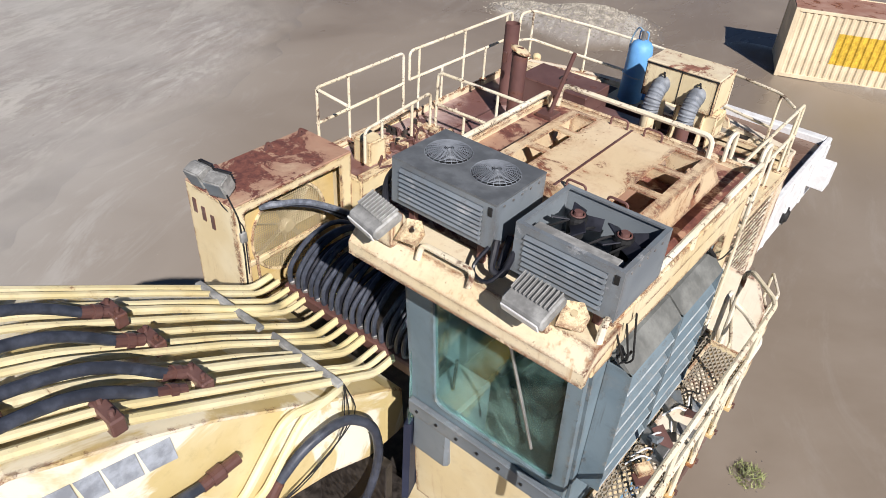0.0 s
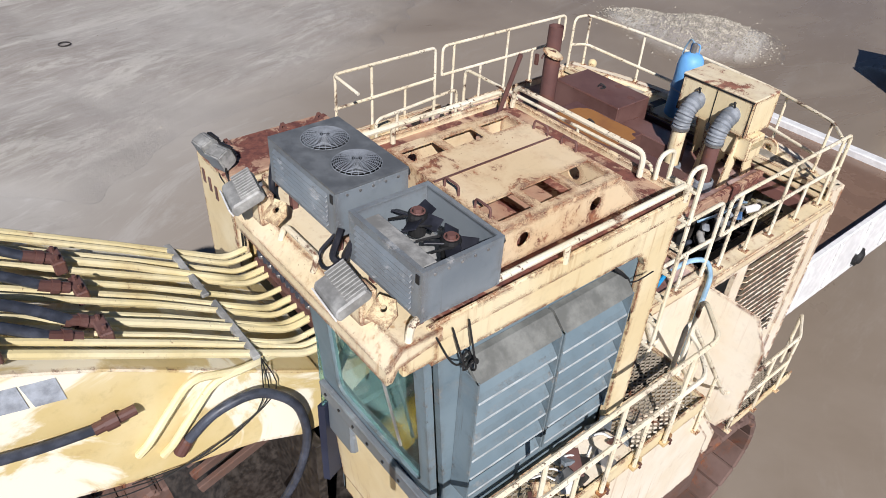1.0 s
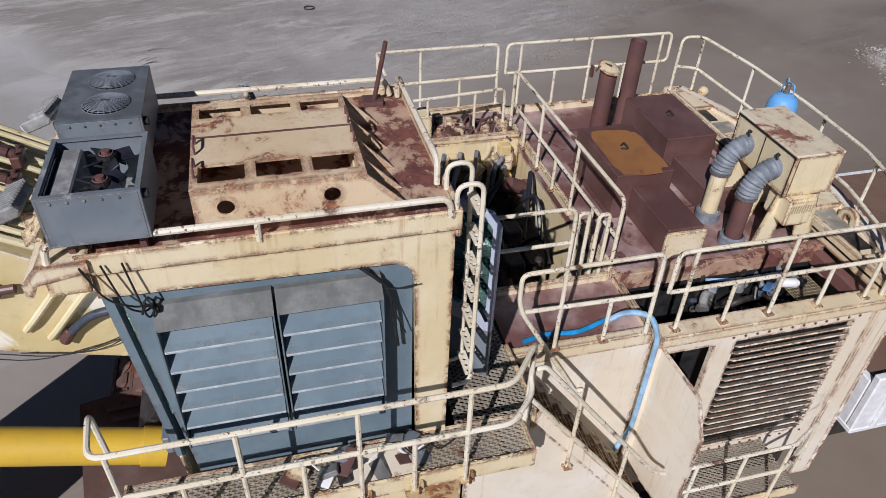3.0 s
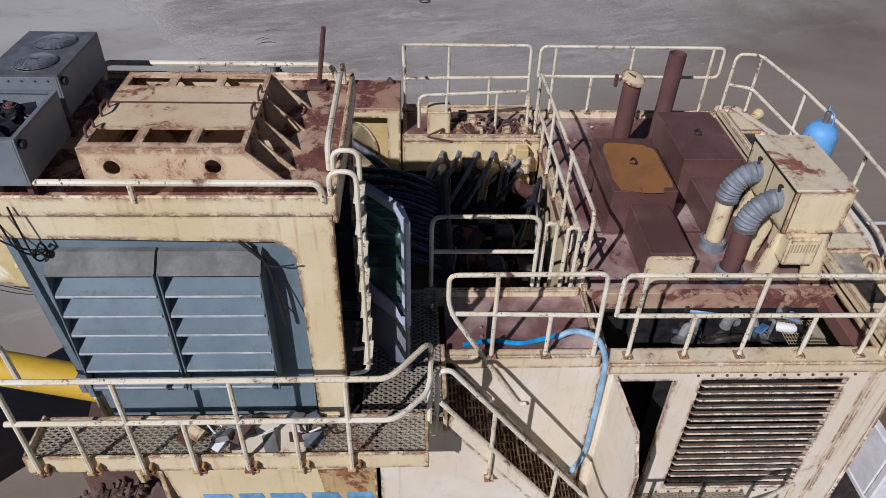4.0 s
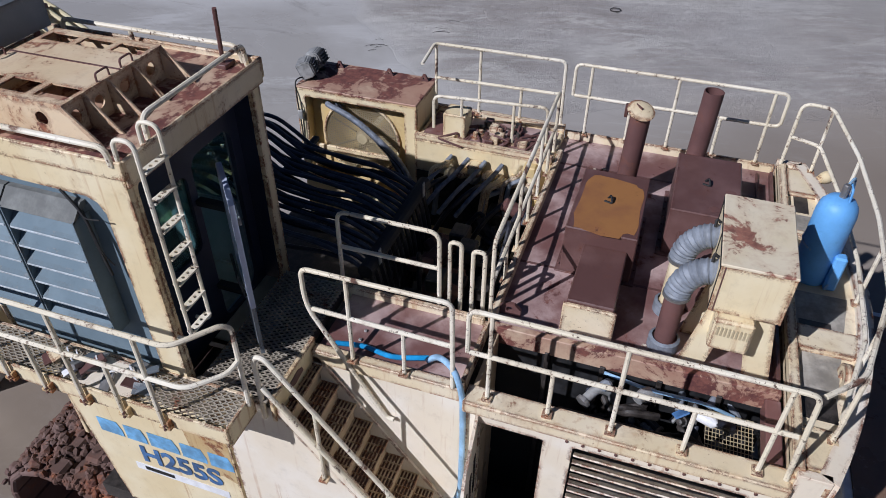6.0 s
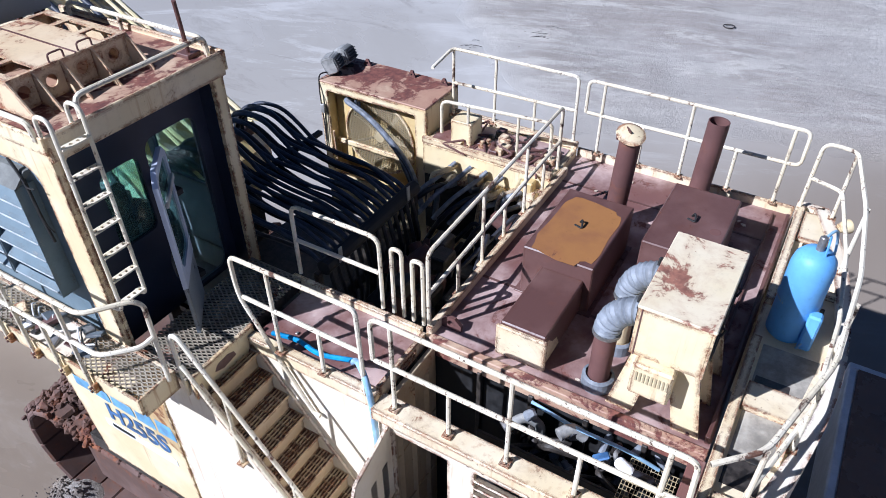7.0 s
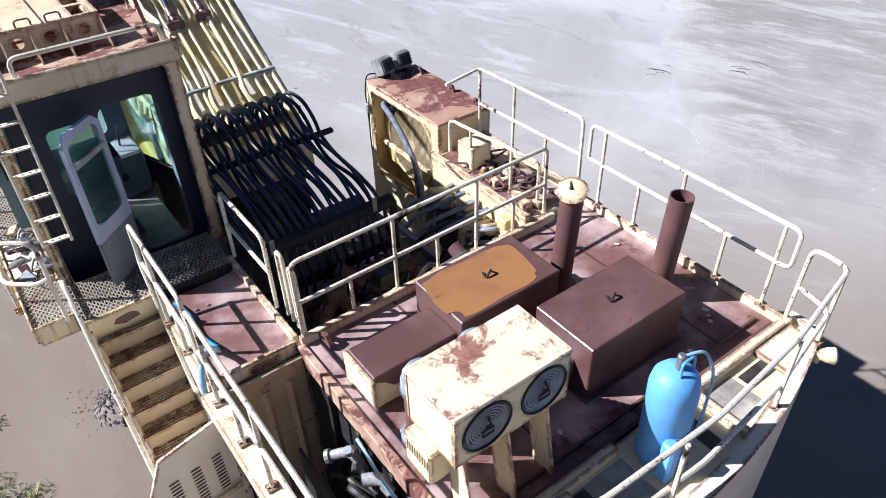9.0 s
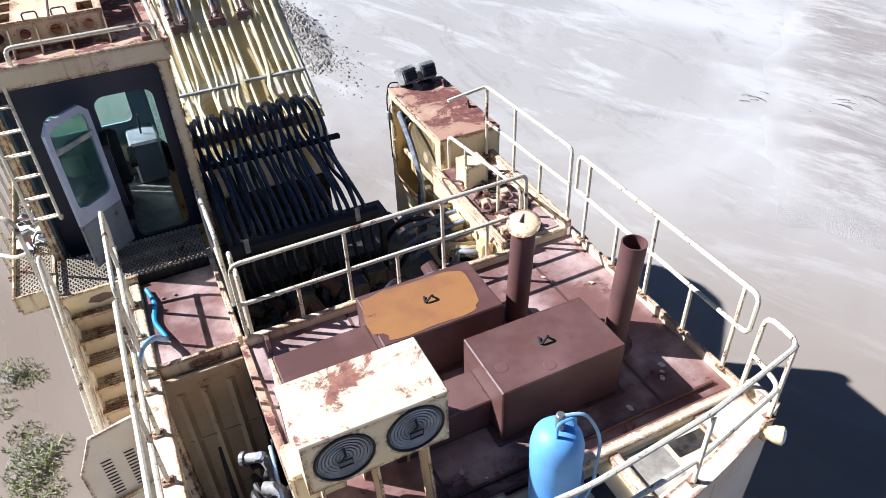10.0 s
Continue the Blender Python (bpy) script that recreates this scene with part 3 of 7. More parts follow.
# landing plate behind the cab and the hose pit
landing = thing("landing", (-2.5, 6.6, 5.0), "rusted steel landing plate with faded pink patches", "landing")
bm = B()
slab(bm, [(-2.72, 6.16), (-1.91, 6.16), (-1.91, 7.62), (-2.72, 7.62)], "z", 5.17, 5.25)
part("landing_plate", bm, DECK, landing)
part("edge_beam", box(B(), -2.76, -2.70, 5.95, 7.6, 5.1, 5.34, 0.01), CREAM_WORN, landing)
bm = B()
holed(bm, [(-2.7, 5.14), (-1.90, 5.14), (-1.90, 5.33), (-2.7, 5.33)], [rrect(-2.5, -2.2, 5.19, 5.27, 0.035)], "y", 7.62, 7.66)
part("cross_beam", bm, CREAM_WORN, landing, "cream beam with an oval slot")
part("edge_beam", box(B(), -1.90, -1.79, 6.14, 7.66, 5.13, 5.30, 0.01), CREAM_WORN, landing)
bm = B()
expanded(bm, -2.7, -1.06, 5.38, 6.09, 5.35)
part("grating", bm, GRATE, landing)
# black plate added below the grating as the unlit void
part("void_shade", box(B(), -2.75, -1.14, 5.3, 6.08, 4.6, 4.7), BLACK, landing)
for y in (5.42, 5.74, 6.04):
    part("bearer", box(B(), -2.72, -1.10, y, y + 0.04, 5.20, 5.32, 0.004), OILY, landing)
part("edge_beam", box(B(), -1.90, -1.08, 6.095, 6.135, 5.06, 5.37, 0.005), CREAM, landing, "cream top riser with a rubbed rusty patch")
part("rubbed_patch", slab(B(), [(-1.62, 5.20), (-1.45, 5.17), (-1.34, 5.21), (-1.38, 5.27), (-1.52, 5.29), (-1.6, 5.26)], "y", 6.136, 6.139), RUSTBOX, landing)
for dx in (-2.25, -2.12):
    part("strap", box(B(), dx, dx + 0.03, 6.5, 6.53, 5.25, 5.27, 0.003), STEEL, landing)

# pedestal below the cab
ped = thing("cab_pedestal", (-1.9, 4.4, 2.4), "cream panel under the cab with blue lettering and rust", "machine panel")
bm = B()
slab(bm, [(3.40, 5.22), (5.48, 5.22), (5.48, 2.6), (3.78, 2.6)], "x", -1.16, -1.10)
part("side_panel", bm, CREAM, ped)
part("front_panel", box(B(), -2.9, -1.17, 3.40, 3.45, 3.6, 5.1), CREAM, ped)
part("inner_panel", box(B(), -2.92, -2.86, 3.4, 5.3, 3.6, 5.1), BLUEGREY, ped)
bm = B()
random.seed(31)
slab(bm, [(4.93, 4.52), (5.46, 4.55), (5.46, 3.70), (5.30, 3.78), (5.16, 3.72), (4.98, 4.1)], "x", -1.0995, -1.0965)
part("rust_patch", bm, RUSTPATCH, ped, "ochre rust bloom with runs")
bm = B()
slab(bm, [(5.52, 5.22), (6.08, 5.22), (6.4, 4.80), (7.0, 4.0), (7.75, 3.0), (7.75, 2.2), (5.52, 2.2)], "x", -1.16, -1.10)
part("stair_side_panel", bm, PALE, ped)
# lettering kept as plain blocks
yy = 3.80
for w in (0.30, 0.26, 0.36, 0.30, 0.28):
    part("letter_block", slab(B(), [(yy, 3.92), (yy + w, 3.92), (yy + w, 4.02), (yy + w * 0.85, 4.15), (yy, 4.15)], "x", -1.0955, -1.0935), LETTER, ped, "pale blue block")
    yy += w + 0.04
txt = bpy.data.curves.new("model_number", "FONT")
txt.body = "H255S"
txt.size = 0.38
txt.offset = 0.012
txt.extrude = 0.002
to = new("model_number", txt)
to.matrix_basis = Matrix.Translation((-1.0925, 4.24, 3.58)) @ Euler((radians(90), 0, radians(90))).to_matrix().to_4x4()
dg = bpy.context.evaluated_depsgraph_get()
me = bpy.data.meshes.new_from_object(to.evaluated_get(dg))
me.transform(to.matrix_basis)
bpy.data.objects.remove(to)
me.materials.clear()
me.materials.append(LETTER_DARK)
mo = new("model_number", me)
mo.parent = ped
mo.matrix_parent_inverse = ped.matrix_basis.inverted()
tagged(mo, "dark blue model number")
part("white_label", box(B(), -1.099, -1.095, 4.1, 5.3, 3.36, 3.48, 0), WHITE, ped)
part("label_writing", box(B(), -1.0945, -1.092, 4.22, 4.6, 3.39, 3.45, 0), BLACK, ped)

# ---- cab ----
CX0, CX1, CY0, CY1, CZ0, CZ1 = -2.92, -1.06, 2.95, 5.28, 5.12, 7.62
cab = thing("operator_cab", (-2, 4.2, 5.1), "cream and blue-grey operator cab with rusty roof", "cab")
bm = B()
slab(bm, [(2.98, 7.50), (2.98, 7.30), (4.86, 7.26), (4.95, 7.22), (5.0, 7.12), (5.03, CZ0), (CY1, CZ0), (CY1, 7.50)], "x", CX1 - 0.06, CX1)
part("side_frame", bm, CREAM, cab, "cream side frame with rounded window opening")
part("side_wall", slab(B(), [(3.06, 7.48), (5.2, 7.48), (5.2, 5.14), (3.27, 5.14)], "x", CX1 - 0.12, CX1 - 0.065), BLUEGREY, cab, "blue-grey inner side wall")
bm = B()
holed(bm, [(CX0, CZ0), (CX1 - 0.065, CZ0), (CX1 - 0.065, 7.50), (CX0, 7.50)], [rrect(-2.79, -1.16, 5.14, 7.43, 0.10)], "y", CY1 - 0.05, CY1)
part("rear_frame", bm, CREAM, cab, "cream rear frame round the dark doorway")
for x in (-2.825, -1.16):
    part("recess_side", box(B(), x, x + 0.035, 5.0, CY1 - 0.055, 5.12, 7.44, 0), NAVY, cab)
part("recess_top", box(B(), -2.78, -1.17, 5.055, CY1 - 0.055, 7.435, 7.47, 0), NAVY, cab)
bm = B()
holed(bm, [(-2.80, CZ0), (-1.2, CZ0), (-1.2, 7.44), (-2.80, 7.44)], [rrect(-2.66, -2.03, 5.16, 7.06, 0.12), rrect(-1.94, -1.50, 6.15, 6.96, 0.08)], "y", 5.0, 5.05)
part("rear_wall", bm, NAVY, cab, "dark blue rear wall with doorway and window")
rp = part("rear_pane", box(B(), -1.94, -1.50, 5.02, 5.028, 6.15, 6.96, 0), GLASS, cab)
# far wall with a window towards the boom
bm = B()
holed(bm, [(3.9, CZ0), (CY1 - 0.06, CZ0), (CY1 - 0.06, 7.50), (3.9, 7.50)], [rrect(4.0, 4.9, 6.0, 7.2, 0.1)], "x", CX0, CX0 + 0.06)
part("far_side_frame", bm, BLUEGREY, cab)
fp = part("far_pane", box(B(), CX0 + 0.02, CX0 + 0.028, 4.0, 4.9, 6.0, 7.2, 0), GLASS, cab)
# windscreen, leaning forward at the top
def lean(bm):
    for v in bm.verts:
        v.co.y += 0.07 + (7.42 - v.co.z) * 0.085
    return bm


bm = B()
holed(bm, [(CX0 + 0.3, 5.55), (CX1 - 0.07, 5.55), (CX1 - 0.07, 7.42), (CX0 + 0.3, 7.42)], [rrect(-2.36, -1.24, 5.85, 7.36, 0.09)], "y", CY0 - 0.06, CY0)
part("windscreen_frame", lean(bm), BLUEGREY, cab, "blue-grey windscreen frame")
ws = part("windscreen", lean(box(B(), -2.38, -1.22, CY0 - 0.035, CY0 - 0.027, 5.84, 7.37, 0)), GLASS, cab, "greenish windscreen")
bm = B()
slab(bm, [(-2.62, 3.02), (-2.57, 3.06), (-2.86, 3.9), (-2.92, 3.9)], "z", 4.4, 5.45)
part("corner_panel", bm, NAVY, cab)
part("corner_panel", slab(B(), [(-2.62, 3.02), (-2.57, 3.06), (-2.86, 3.9), (-2.92, 3.9)], "z", 7.15, 7.48), NAVY, cab)
cp = part("corner_pane", slab(B(), [(-2.595, 3.05), (-2.585, 3.055), (-2.885, 3.88), (-2.895, 3.88)], "z", 5.45, 7.15), GLASS, cab)
cp.visible_shadow = False
part("lower_front", lean(box(B(), CX0 + 0.3, CX1 - 0.07, CY0 - 0.05, CY0, 4.3, 5.55)), CREAM, cab)
part("front_ledge", lean(box(B(), -2.6, -1.13, CY0 - 0.12, CY0 - 0.06, 5.60, 5.78, 0.01)), ACGREY, cab)
for i in range(7):
    part("bolt", lean(lathe(B(), [(0.015, 0), (0.015, 0.012), (0, 0.014)], (-2.5 + i * 0.21, CY0 - 0.12, 5.69), (0, -1, 0), n=6)), BLACK, cab)
part("wiper", lean(tube(B(), [(-1.75, CY0 - 0.08, 7.34), (-1.50, CY0 - 0.09, 6.45), (-1.42, CY0 - 0.09, 6.15)], 0.012, 6, 0)), STEEL, cab)
for pane in (rp, fp, ws):
    pane.visible_shadow = False
part("cab_floor", box(B(), CX0 + 0.35, CX1 - 0.17, 3.3, CY1 - 0.3, 5.06, 5.12), DUSTY, cab)
bm = B()
holed(bm, [(-2.84, CZ0), (-1.19, CZ0), (-1.19, 7.32), (-2.84, 7.32)], [rrect(-2.66, -2.03, 5.16, 7.06, 0.12), rrect(-1.94, -1.50, 6.15, 6.96, 0.08)], "y", 4.975, 4.996)
part("inner_lining", bm, BLUEGREY, cab)
part("ceiling", box(B(), CX0 + 0.35, CX1 - 0.17, 3.1, 5.0, 7.34, 7.40), WHITE, cab, "pale cab lining")
# roof
bm = B()
slab(bm, [(CX0 - 0.02, 3.0), (-1.06, 3.0), (-1.06, 5.283), (CX0 - 0.02, 5.283)], "z", 7.50, 7.60)
part("roof_plate", bm, ROOF_RUST, cab, "rust-stained roof plate")
part("fascia", box(B(), -1.058, -1.028, 2.92, 5.32, 7.502, 7.66, 0.008), CREAM, cab)
part("fascia", box(B(), CX0 - 0.06, CX0 - 0.02, 2.92, 5.32, 7.46, 7.66, 0.012), CREAM_WORN, cab)
part("fascia", box(B(), CX0 - 0.02, -1.055, 5.285, 5.325, 7.42, 7.66, 0.012), CREAM_WORN, cab)
bm = B()
slab(bm, [(2.62, 7.42), (2.62, 7.52), (2.72, 7.64), (3.0, 7.64), (3.0, 7.56), (2.70, 7.50), (2.66, 7.42)], "x", CX0 + 0.12, -1.0)
part("visor", bm, CREAM_WORN, cab, "cream sun visor with rusty lower edge")
part("visor_cheek", box(B(), -1.06, -1.008, 2.74, 2.98, 7.40, 7.56), CREAM, cab)

# louvred shutters over the side window
def shutter(y0, y1, label):
    ob = thing("louvred_shutter", (-1.1, (y0 + y1) / 2, 5.7), label, "shutter", "cab window shutters")
    x = -1.122
    bm = B()
    slab(bm, [(x, 7.17), (x + 0.05, 7.17), (x + 0.178, 7.05), (x + 0.17, 7.04), (x, 7.13)], "y", y0, y1)
    part("header", bm, DUSTY, ob, "dusty header flap")
    for y in (y0, y1 - 0.012):
        part("side_plate", box(B(), x, x + 0.18, y, y + 0.012, 5.84, 7.06, 0.002), BLUEGREY, ob)
    part("bottom_bar", box(B(), x, x + 0.17, y0 + 0.014, y1 - 0.014, 5.84, 5.86, 0.002), BLUEGREY, ob)
    for i in range(6):
        z = 7.03 - i * 0.195
        bm = B()
        slab(bm, [(x + 0.012, z), (x + 0.02, z + 0.004), (x + 0.175, z - 0.165), (x + 0.166, z - 0.172)], "y", y0 + 0.02, y1 - 0.02)
        lo_ = part("louvre", bm, BLUEGREY, ob)
        # pale strip added as the edge highlight of each louvre
        part("lip", box(B(), x + 0.163, x + 0.181, y0 + 0.02, y1 - 0.02, z - 0.185, z - 0.166, 0.003), LIP, lo_)
    return ob


shutter(3.27, 4.02, "blue-grey steel louvred shutter on the cab window")
shutter(4.04, 4.76, "blue-grey steel louvred shutter with a dusty header")
sw = thing("side_cable", (-1.05, 4.85, 7.1), "black cable bunch tied beside the shutter", "cable", "loose cables")
part("cable", tube(B(), [(-1.06, 4.62, 7.27), (-1.03, 4.80, 7.10), (-1.02, 4.84, 6.8), (-1.03, 4.87, 6.5)], 0.014, 6, 0.1), BLACK, sw)
part("cable", tube(B(), [(-1.05, 4.78, 7.12), (-1.0, 4.88, 6.75), (-1.03, 4.93, 6.62)], 0.006, 5, 0.08), BLACK, sw)
part("cable_tie", tube(B(), [(-1.06, 4.70, 7.10), (-1.0, 4.84, 7.08), (-0.98, 5.0, 7.12)], 0.006, 5, 0.05), BLACK, sw)
fc = thing("side_cable", (-1.0, 3.0, 7.3), "black cables hanging off the roof edge", "cable", "loose cables")
for k in range(3):
    part("cable", tube(B(), [(-1.0, 2.95 + 0.12 * k, 7.60), (-0.96, 3.05 + 0.1 * k, 7.35 - 0.08 * k), (-1.02, 3.2 + 0.03 * k, 7.22 - 0.05 * k), (-1.06, 3.3, 7.2)], 0.007, 5, 0.1), BLACK, fc)
part("cable_knot", tube(B(), [(-1.03 + 0.04 * math.cos(a), 3.26 + 0.05 * math.sin(a), 7.2 + 0.05 * math.cos(2 * a)) for a in [2 * math.pi * i / 12 for i in range(12)]], 0.009, 5, 0, True), BLACK, fc)

# raised hatch frame on the roof
hf = thing("roof_guard", (-1.85, 4.2, 7.6), "cream steel roof guard frame with rust blooms and cut-outs", "roof guard")
HX0, HX1, HY0, HY1, HZ = -2.42, -1.24, 3.62, 4.72, 7.90
holes = []
for x0, x1 in ((-2.34, -2.18), (-1.52, -1.32)):
    for i in range(3):
        a = HY0 + 0.05 + i * 0.36
        holes.append([(x0, a), (x1, a), (x1, a + 0.29), (x0, a + 0.29)])
bm = B()
holed(bm, [(HX0, HY0), (HX1, HY0), (HX1, HY1), (HX0, HY1)], holes, "z", HZ - 0.015, HZ)
part("top_plate", bm, ROOF, hf)
part("seam", box(B(), -1.90, -1.885, HY0, HY1, HZ, HZ + 0.008, 0), RUSTBOX, hf)
for x in (HX0, HX1 - 0.015):
    bm = B()
    holed(bm, [(HY0, 7.6), (HY1 + 0.27, 7.6), (HY1 + 0.27, 7.62), (HY1, HZ - 0.016), (HY0, HZ - 0.016)], [circle(HY0 + 0.2, 7.75, 0.055), circle(HY0 + 0.87, 7.76, 0.055)], "x", x, x + 0.015)
    part("side_web", bm, ROOF, hf)
for x in (-2.05, -1.75, -1.48):
    bm = B()
    slab(bm, [(HY1 - 0.02, 7.6), (HY1 + 0.28, 7.6), (HY1, HZ - 0.017), (HY1 - 0.02, HZ - 0.017)], "x", x, x + 0.015)
    part("gusset", bm, ROOF, hf)
bm = B()
holed(bm, [(HX0 + 0.016, 7.6), (HX1 - 0.016, 7.6), (HX1 - 0.016, HZ - 0.018), (HX0 + 0.016, HZ - 0.018)], [circle(x, 7.75, 0.055) for x in (-2.25, -1.92, -1.62, -1.36)], "y", HY1 - 0.035, HY1 - 0.022)
part("rear_web", bm, ROOF, hf)
part("front_web", box(B(), HX0 + 0.016, HX1 - 0.016, HY0, HY0 + 0.014, 7.6, HZ - 0.018, 0), ROOF, hf)
for x, y in ((-2.0, HY1 - 0.02), (-1.72, HY1 - 0.02), (-1.75, HY0 + 0.03), (-1.45, HY0 + 0.03)):
    part("handle", tube(B(), [(x - 0.07, y, HZ), (x - 0.07, y, HZ + 0.07), (x + 0.07, y, HZ + 0.07), (x + 0.07, y, HZ)], 0.009, 6, 0.03), RUSTPIPE, hf)

# air conditioners
def condenser(x0, x1, y0, y1, z0, z1, opened, label):
    ob = thing("air_conditioner", ((x0 + x1) / 2, (y0 + y1) / 2, 7.6), label, "air conditioner", "roof air conditioners")
    t = 0.014
    if not opened:
        bm = B()
        c = [circle(x0 + (x1 - x0) * f, (y0 + y1) / 2 + 0.03, 0.155, 24) for f in (0.27, 0.73)]
        holed(bm, [(x0, y0), (x1, y0), (x1, y1), (x0, y1)], c, "z", z1 - t, z1)
        part("top_cover", bm, ACTOP, ob, "dark grey cover with two round vents")
        for f in (0.27, 0.73):
            bm = B()
            cx, cy = x0 + (x1 - x0) * f, (y0 + y1) / 2 + 0.03
            for k in range(1, 15):
                rr = 0.155 * k / 14
                h = 0.03 * (1 - (k / 14) ** 2) ** 0.5
                tube(bm, [(cx + rr * math.cos(a), cy + rr * math.sin(a), z1 + h) for a in [2 * math.pi * i / 20 for i in range(20)]], 0.0026, 4, 0, True)
            for k in range(24):
                a = 2 * math.pi * k / 24
                tube(bm, [(cx + 0.155 * q / 5 * math.cos(a), cy + 0.155 * q / 5 * math.sin(a), z1 + 0.03 * (1 - (q / 5) ** 2) ** 0.5) for q in range(1, 6)], 0.0026, 4, 0)
            part("fan_guard", bm, DUCT, ob)
            bm = B()
            lathe(bm, [(0, 0.02), (0.05, 0.02), (0.05, -0.04)], (cx, cy, z1 - 0.03), n=12)
            for k in range(5):
                box(bm, 0.03, 0.14, -0.035, 0.035, -0.004, 0.004, 0.002, Matrix.Translation((cx, cy, z1 - 0.03)) @ Matrix.Rotation(radians(72 * k), 4, "Z") @ Matrix.Rotation(radians(22), 4, "X"))
            part("fan", bm, BLACK, ob)
    else:
        bm = B()
        holed(bm, [(x0, y0), (x1, y0), (x1, y1), (x0, y1)], [[(x0 + 0.03, y0 + 0.03), (x1 - 0.03, y0 + 0.03), (x1 - 0.03, y1 - 0.03), (x0 + 0.03, y1 - 0.03)]], "z", z1 - t, z1)
        part("top_rim", bm, ACGREY, ob)
        part("coil", box(B(), x0 + 0.05, x1 - 0.08, y0 + 0.05, y0 + 0.17, z0 + 0.05, z1 - 0.05, 0.01), ALLOY, ob, "exposed silver cooling coil")
        for f in (0.30, 0.74):
            cx, cy = x0 + (x1 - x0) * f, y0 + 0.33
            bm = B()
            lathe(bm, [(0, 0.05), (0.055, 0.05), (0.06, 0.03), (0.05, -0.1)], (cx, cy, z1 - 0.07), n=14)
            mo = part("fan_motor", bm, BLACK, ob)
            bm = B()
            lathe(bm, [(0.0, 0.075), (0.025, 0.075), (0.028, 0.05)], (cx, cy, z1 - 0.07), n=12)
            tube(bm, [(cx + 0.04 * math.cos(a), cy + 0.04 * math.sin(a), z1 - 0.015) for a in [2 * math.pi * i / 14 for i in range(14)]], 0.006, 5, 0, True)
            part("hub", bm, RUSTPIPE, mo)
            for k in range(4):
                bm = B()
                box(bm, 0.04, 0.15, -0.045, 0.045, -0.005, 0.005, 0.002, Matrix.Translation((cx, cy, z1 - 0.055)) @ Matrix.Rotation(radians(95 * k + 60 * f), 4, "Z") @ Matrix.Rotation(radians(28), 4, "X"))
                part("blade", bm, RUBBER, mo)
        for k in range(4):
            a = random.uniform(0.2, 0.8)
            part("wire", tube(B(), [(x0 + 0.1 + 0.13 * k, y0 + 0.2, z1 - 0.08), (x0 + 0.2 + 0.12 * k, y0 + 0.3, z1 - 0.03), (x0 + 0.18 + 0.13 * k, y0 + 0.42, z1 - 0.12)], 0.007, 5, 0.08), BLACK, ob)
    part("side", box(B(), x0, x0 + t, y0 + t, y1 - t, z0, z1 - t, 0.003), ACGREY, ob)
    part("side", box(B(), x1 - t, x1, y0 + t, y1 - t, z0, z1 - t, 0.003), ACGREY, ob)
    part("back", box(B(), x0, x1, y1 - t, y1, z0, z1 - t, 0.003), ACGREY, ob)
    part("bottom", box(B(), x0 + t, x1 - t, y0 + t, y1 - t, z0, z0 + t, 0), ALLOY if opened else BLACK, ob)
    part("corner_lug", lathe(B(), [(0, 0), (0.03, 0), (0.03, 0.03), (0, 0.03)], (x1 - 0.05, y1, z1 - 0.06), (0, 1, 0), 10), BLACK, ob)
    for q in range(5):
        part("screw", lathe(B(), [(0.009, 0), (0.009, 0.006), (0, 0.008)], (x1, y0 + 0.08 + 0.09 * q, z1 - 0.04), (1, 0, 0), 6), STEEL, ob)
    bm = B()
    holed(bm, [(x0, z0), (x1, z0), (x1, z1 - t), (x0, z1 - t)], [[(x0 + 0.07, z0 + 0.04), (x1 - 0.09, z0 + 0.04), (x1 - 0.09, z1 - 0.05), (x0 + 0.07, z1 - 0.05)]], "y", y0, y0 + t)
    part("front_frame", bm, ACGREY, ob)
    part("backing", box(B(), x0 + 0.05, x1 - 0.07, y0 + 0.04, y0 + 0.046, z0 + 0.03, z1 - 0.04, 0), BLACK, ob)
    nsl = 7
    for i in range(nsl):
        z = z0 + 0.055 + (z1 - z0 - 0.12) * i / (nsl - 1)
        m = Matrix.Translation((0, y0 + 0.004, z)) @ Matrix.Rotation(radians(35), 4, "X")
        part("louvre", box(B(), x0 + 0.068, x1 - 0.088, -0.024, 0.024, -0.004, 0.004, 0.002, m), ACGREY, ob)
    for x, y in ((x0 + 0.12, y0 + 0.08), (x1 - 0.12, y0 + 0.08), (x0 + 0.12, y1 - 0.08), (x1 - 0.12, y1 - 0.08)):
        part("leg", box(B(), x - 0.025, x + 0.025, y - 0.02, y + 0.02, 7.6, z0, 0.003), RUSTPIPE, ob)
    part("latch", box(B(), x1 - 0.05, x1 - 0.02, y0 - 0.008, y0, z1 - 0.09, z1 - 0.03, 0.003), BLACK, ob)
    return ob


condenser(-2.62, -1.82, 2.84, 3.36, 7.82, 8.14, False, "dark grey roof air conditioner with two round fan vents")
condenser(-1.68, -1.00, 2.84, 3.40, 7.76, 8.10, True, "opened grey roof air conditioner showing coil and fans")

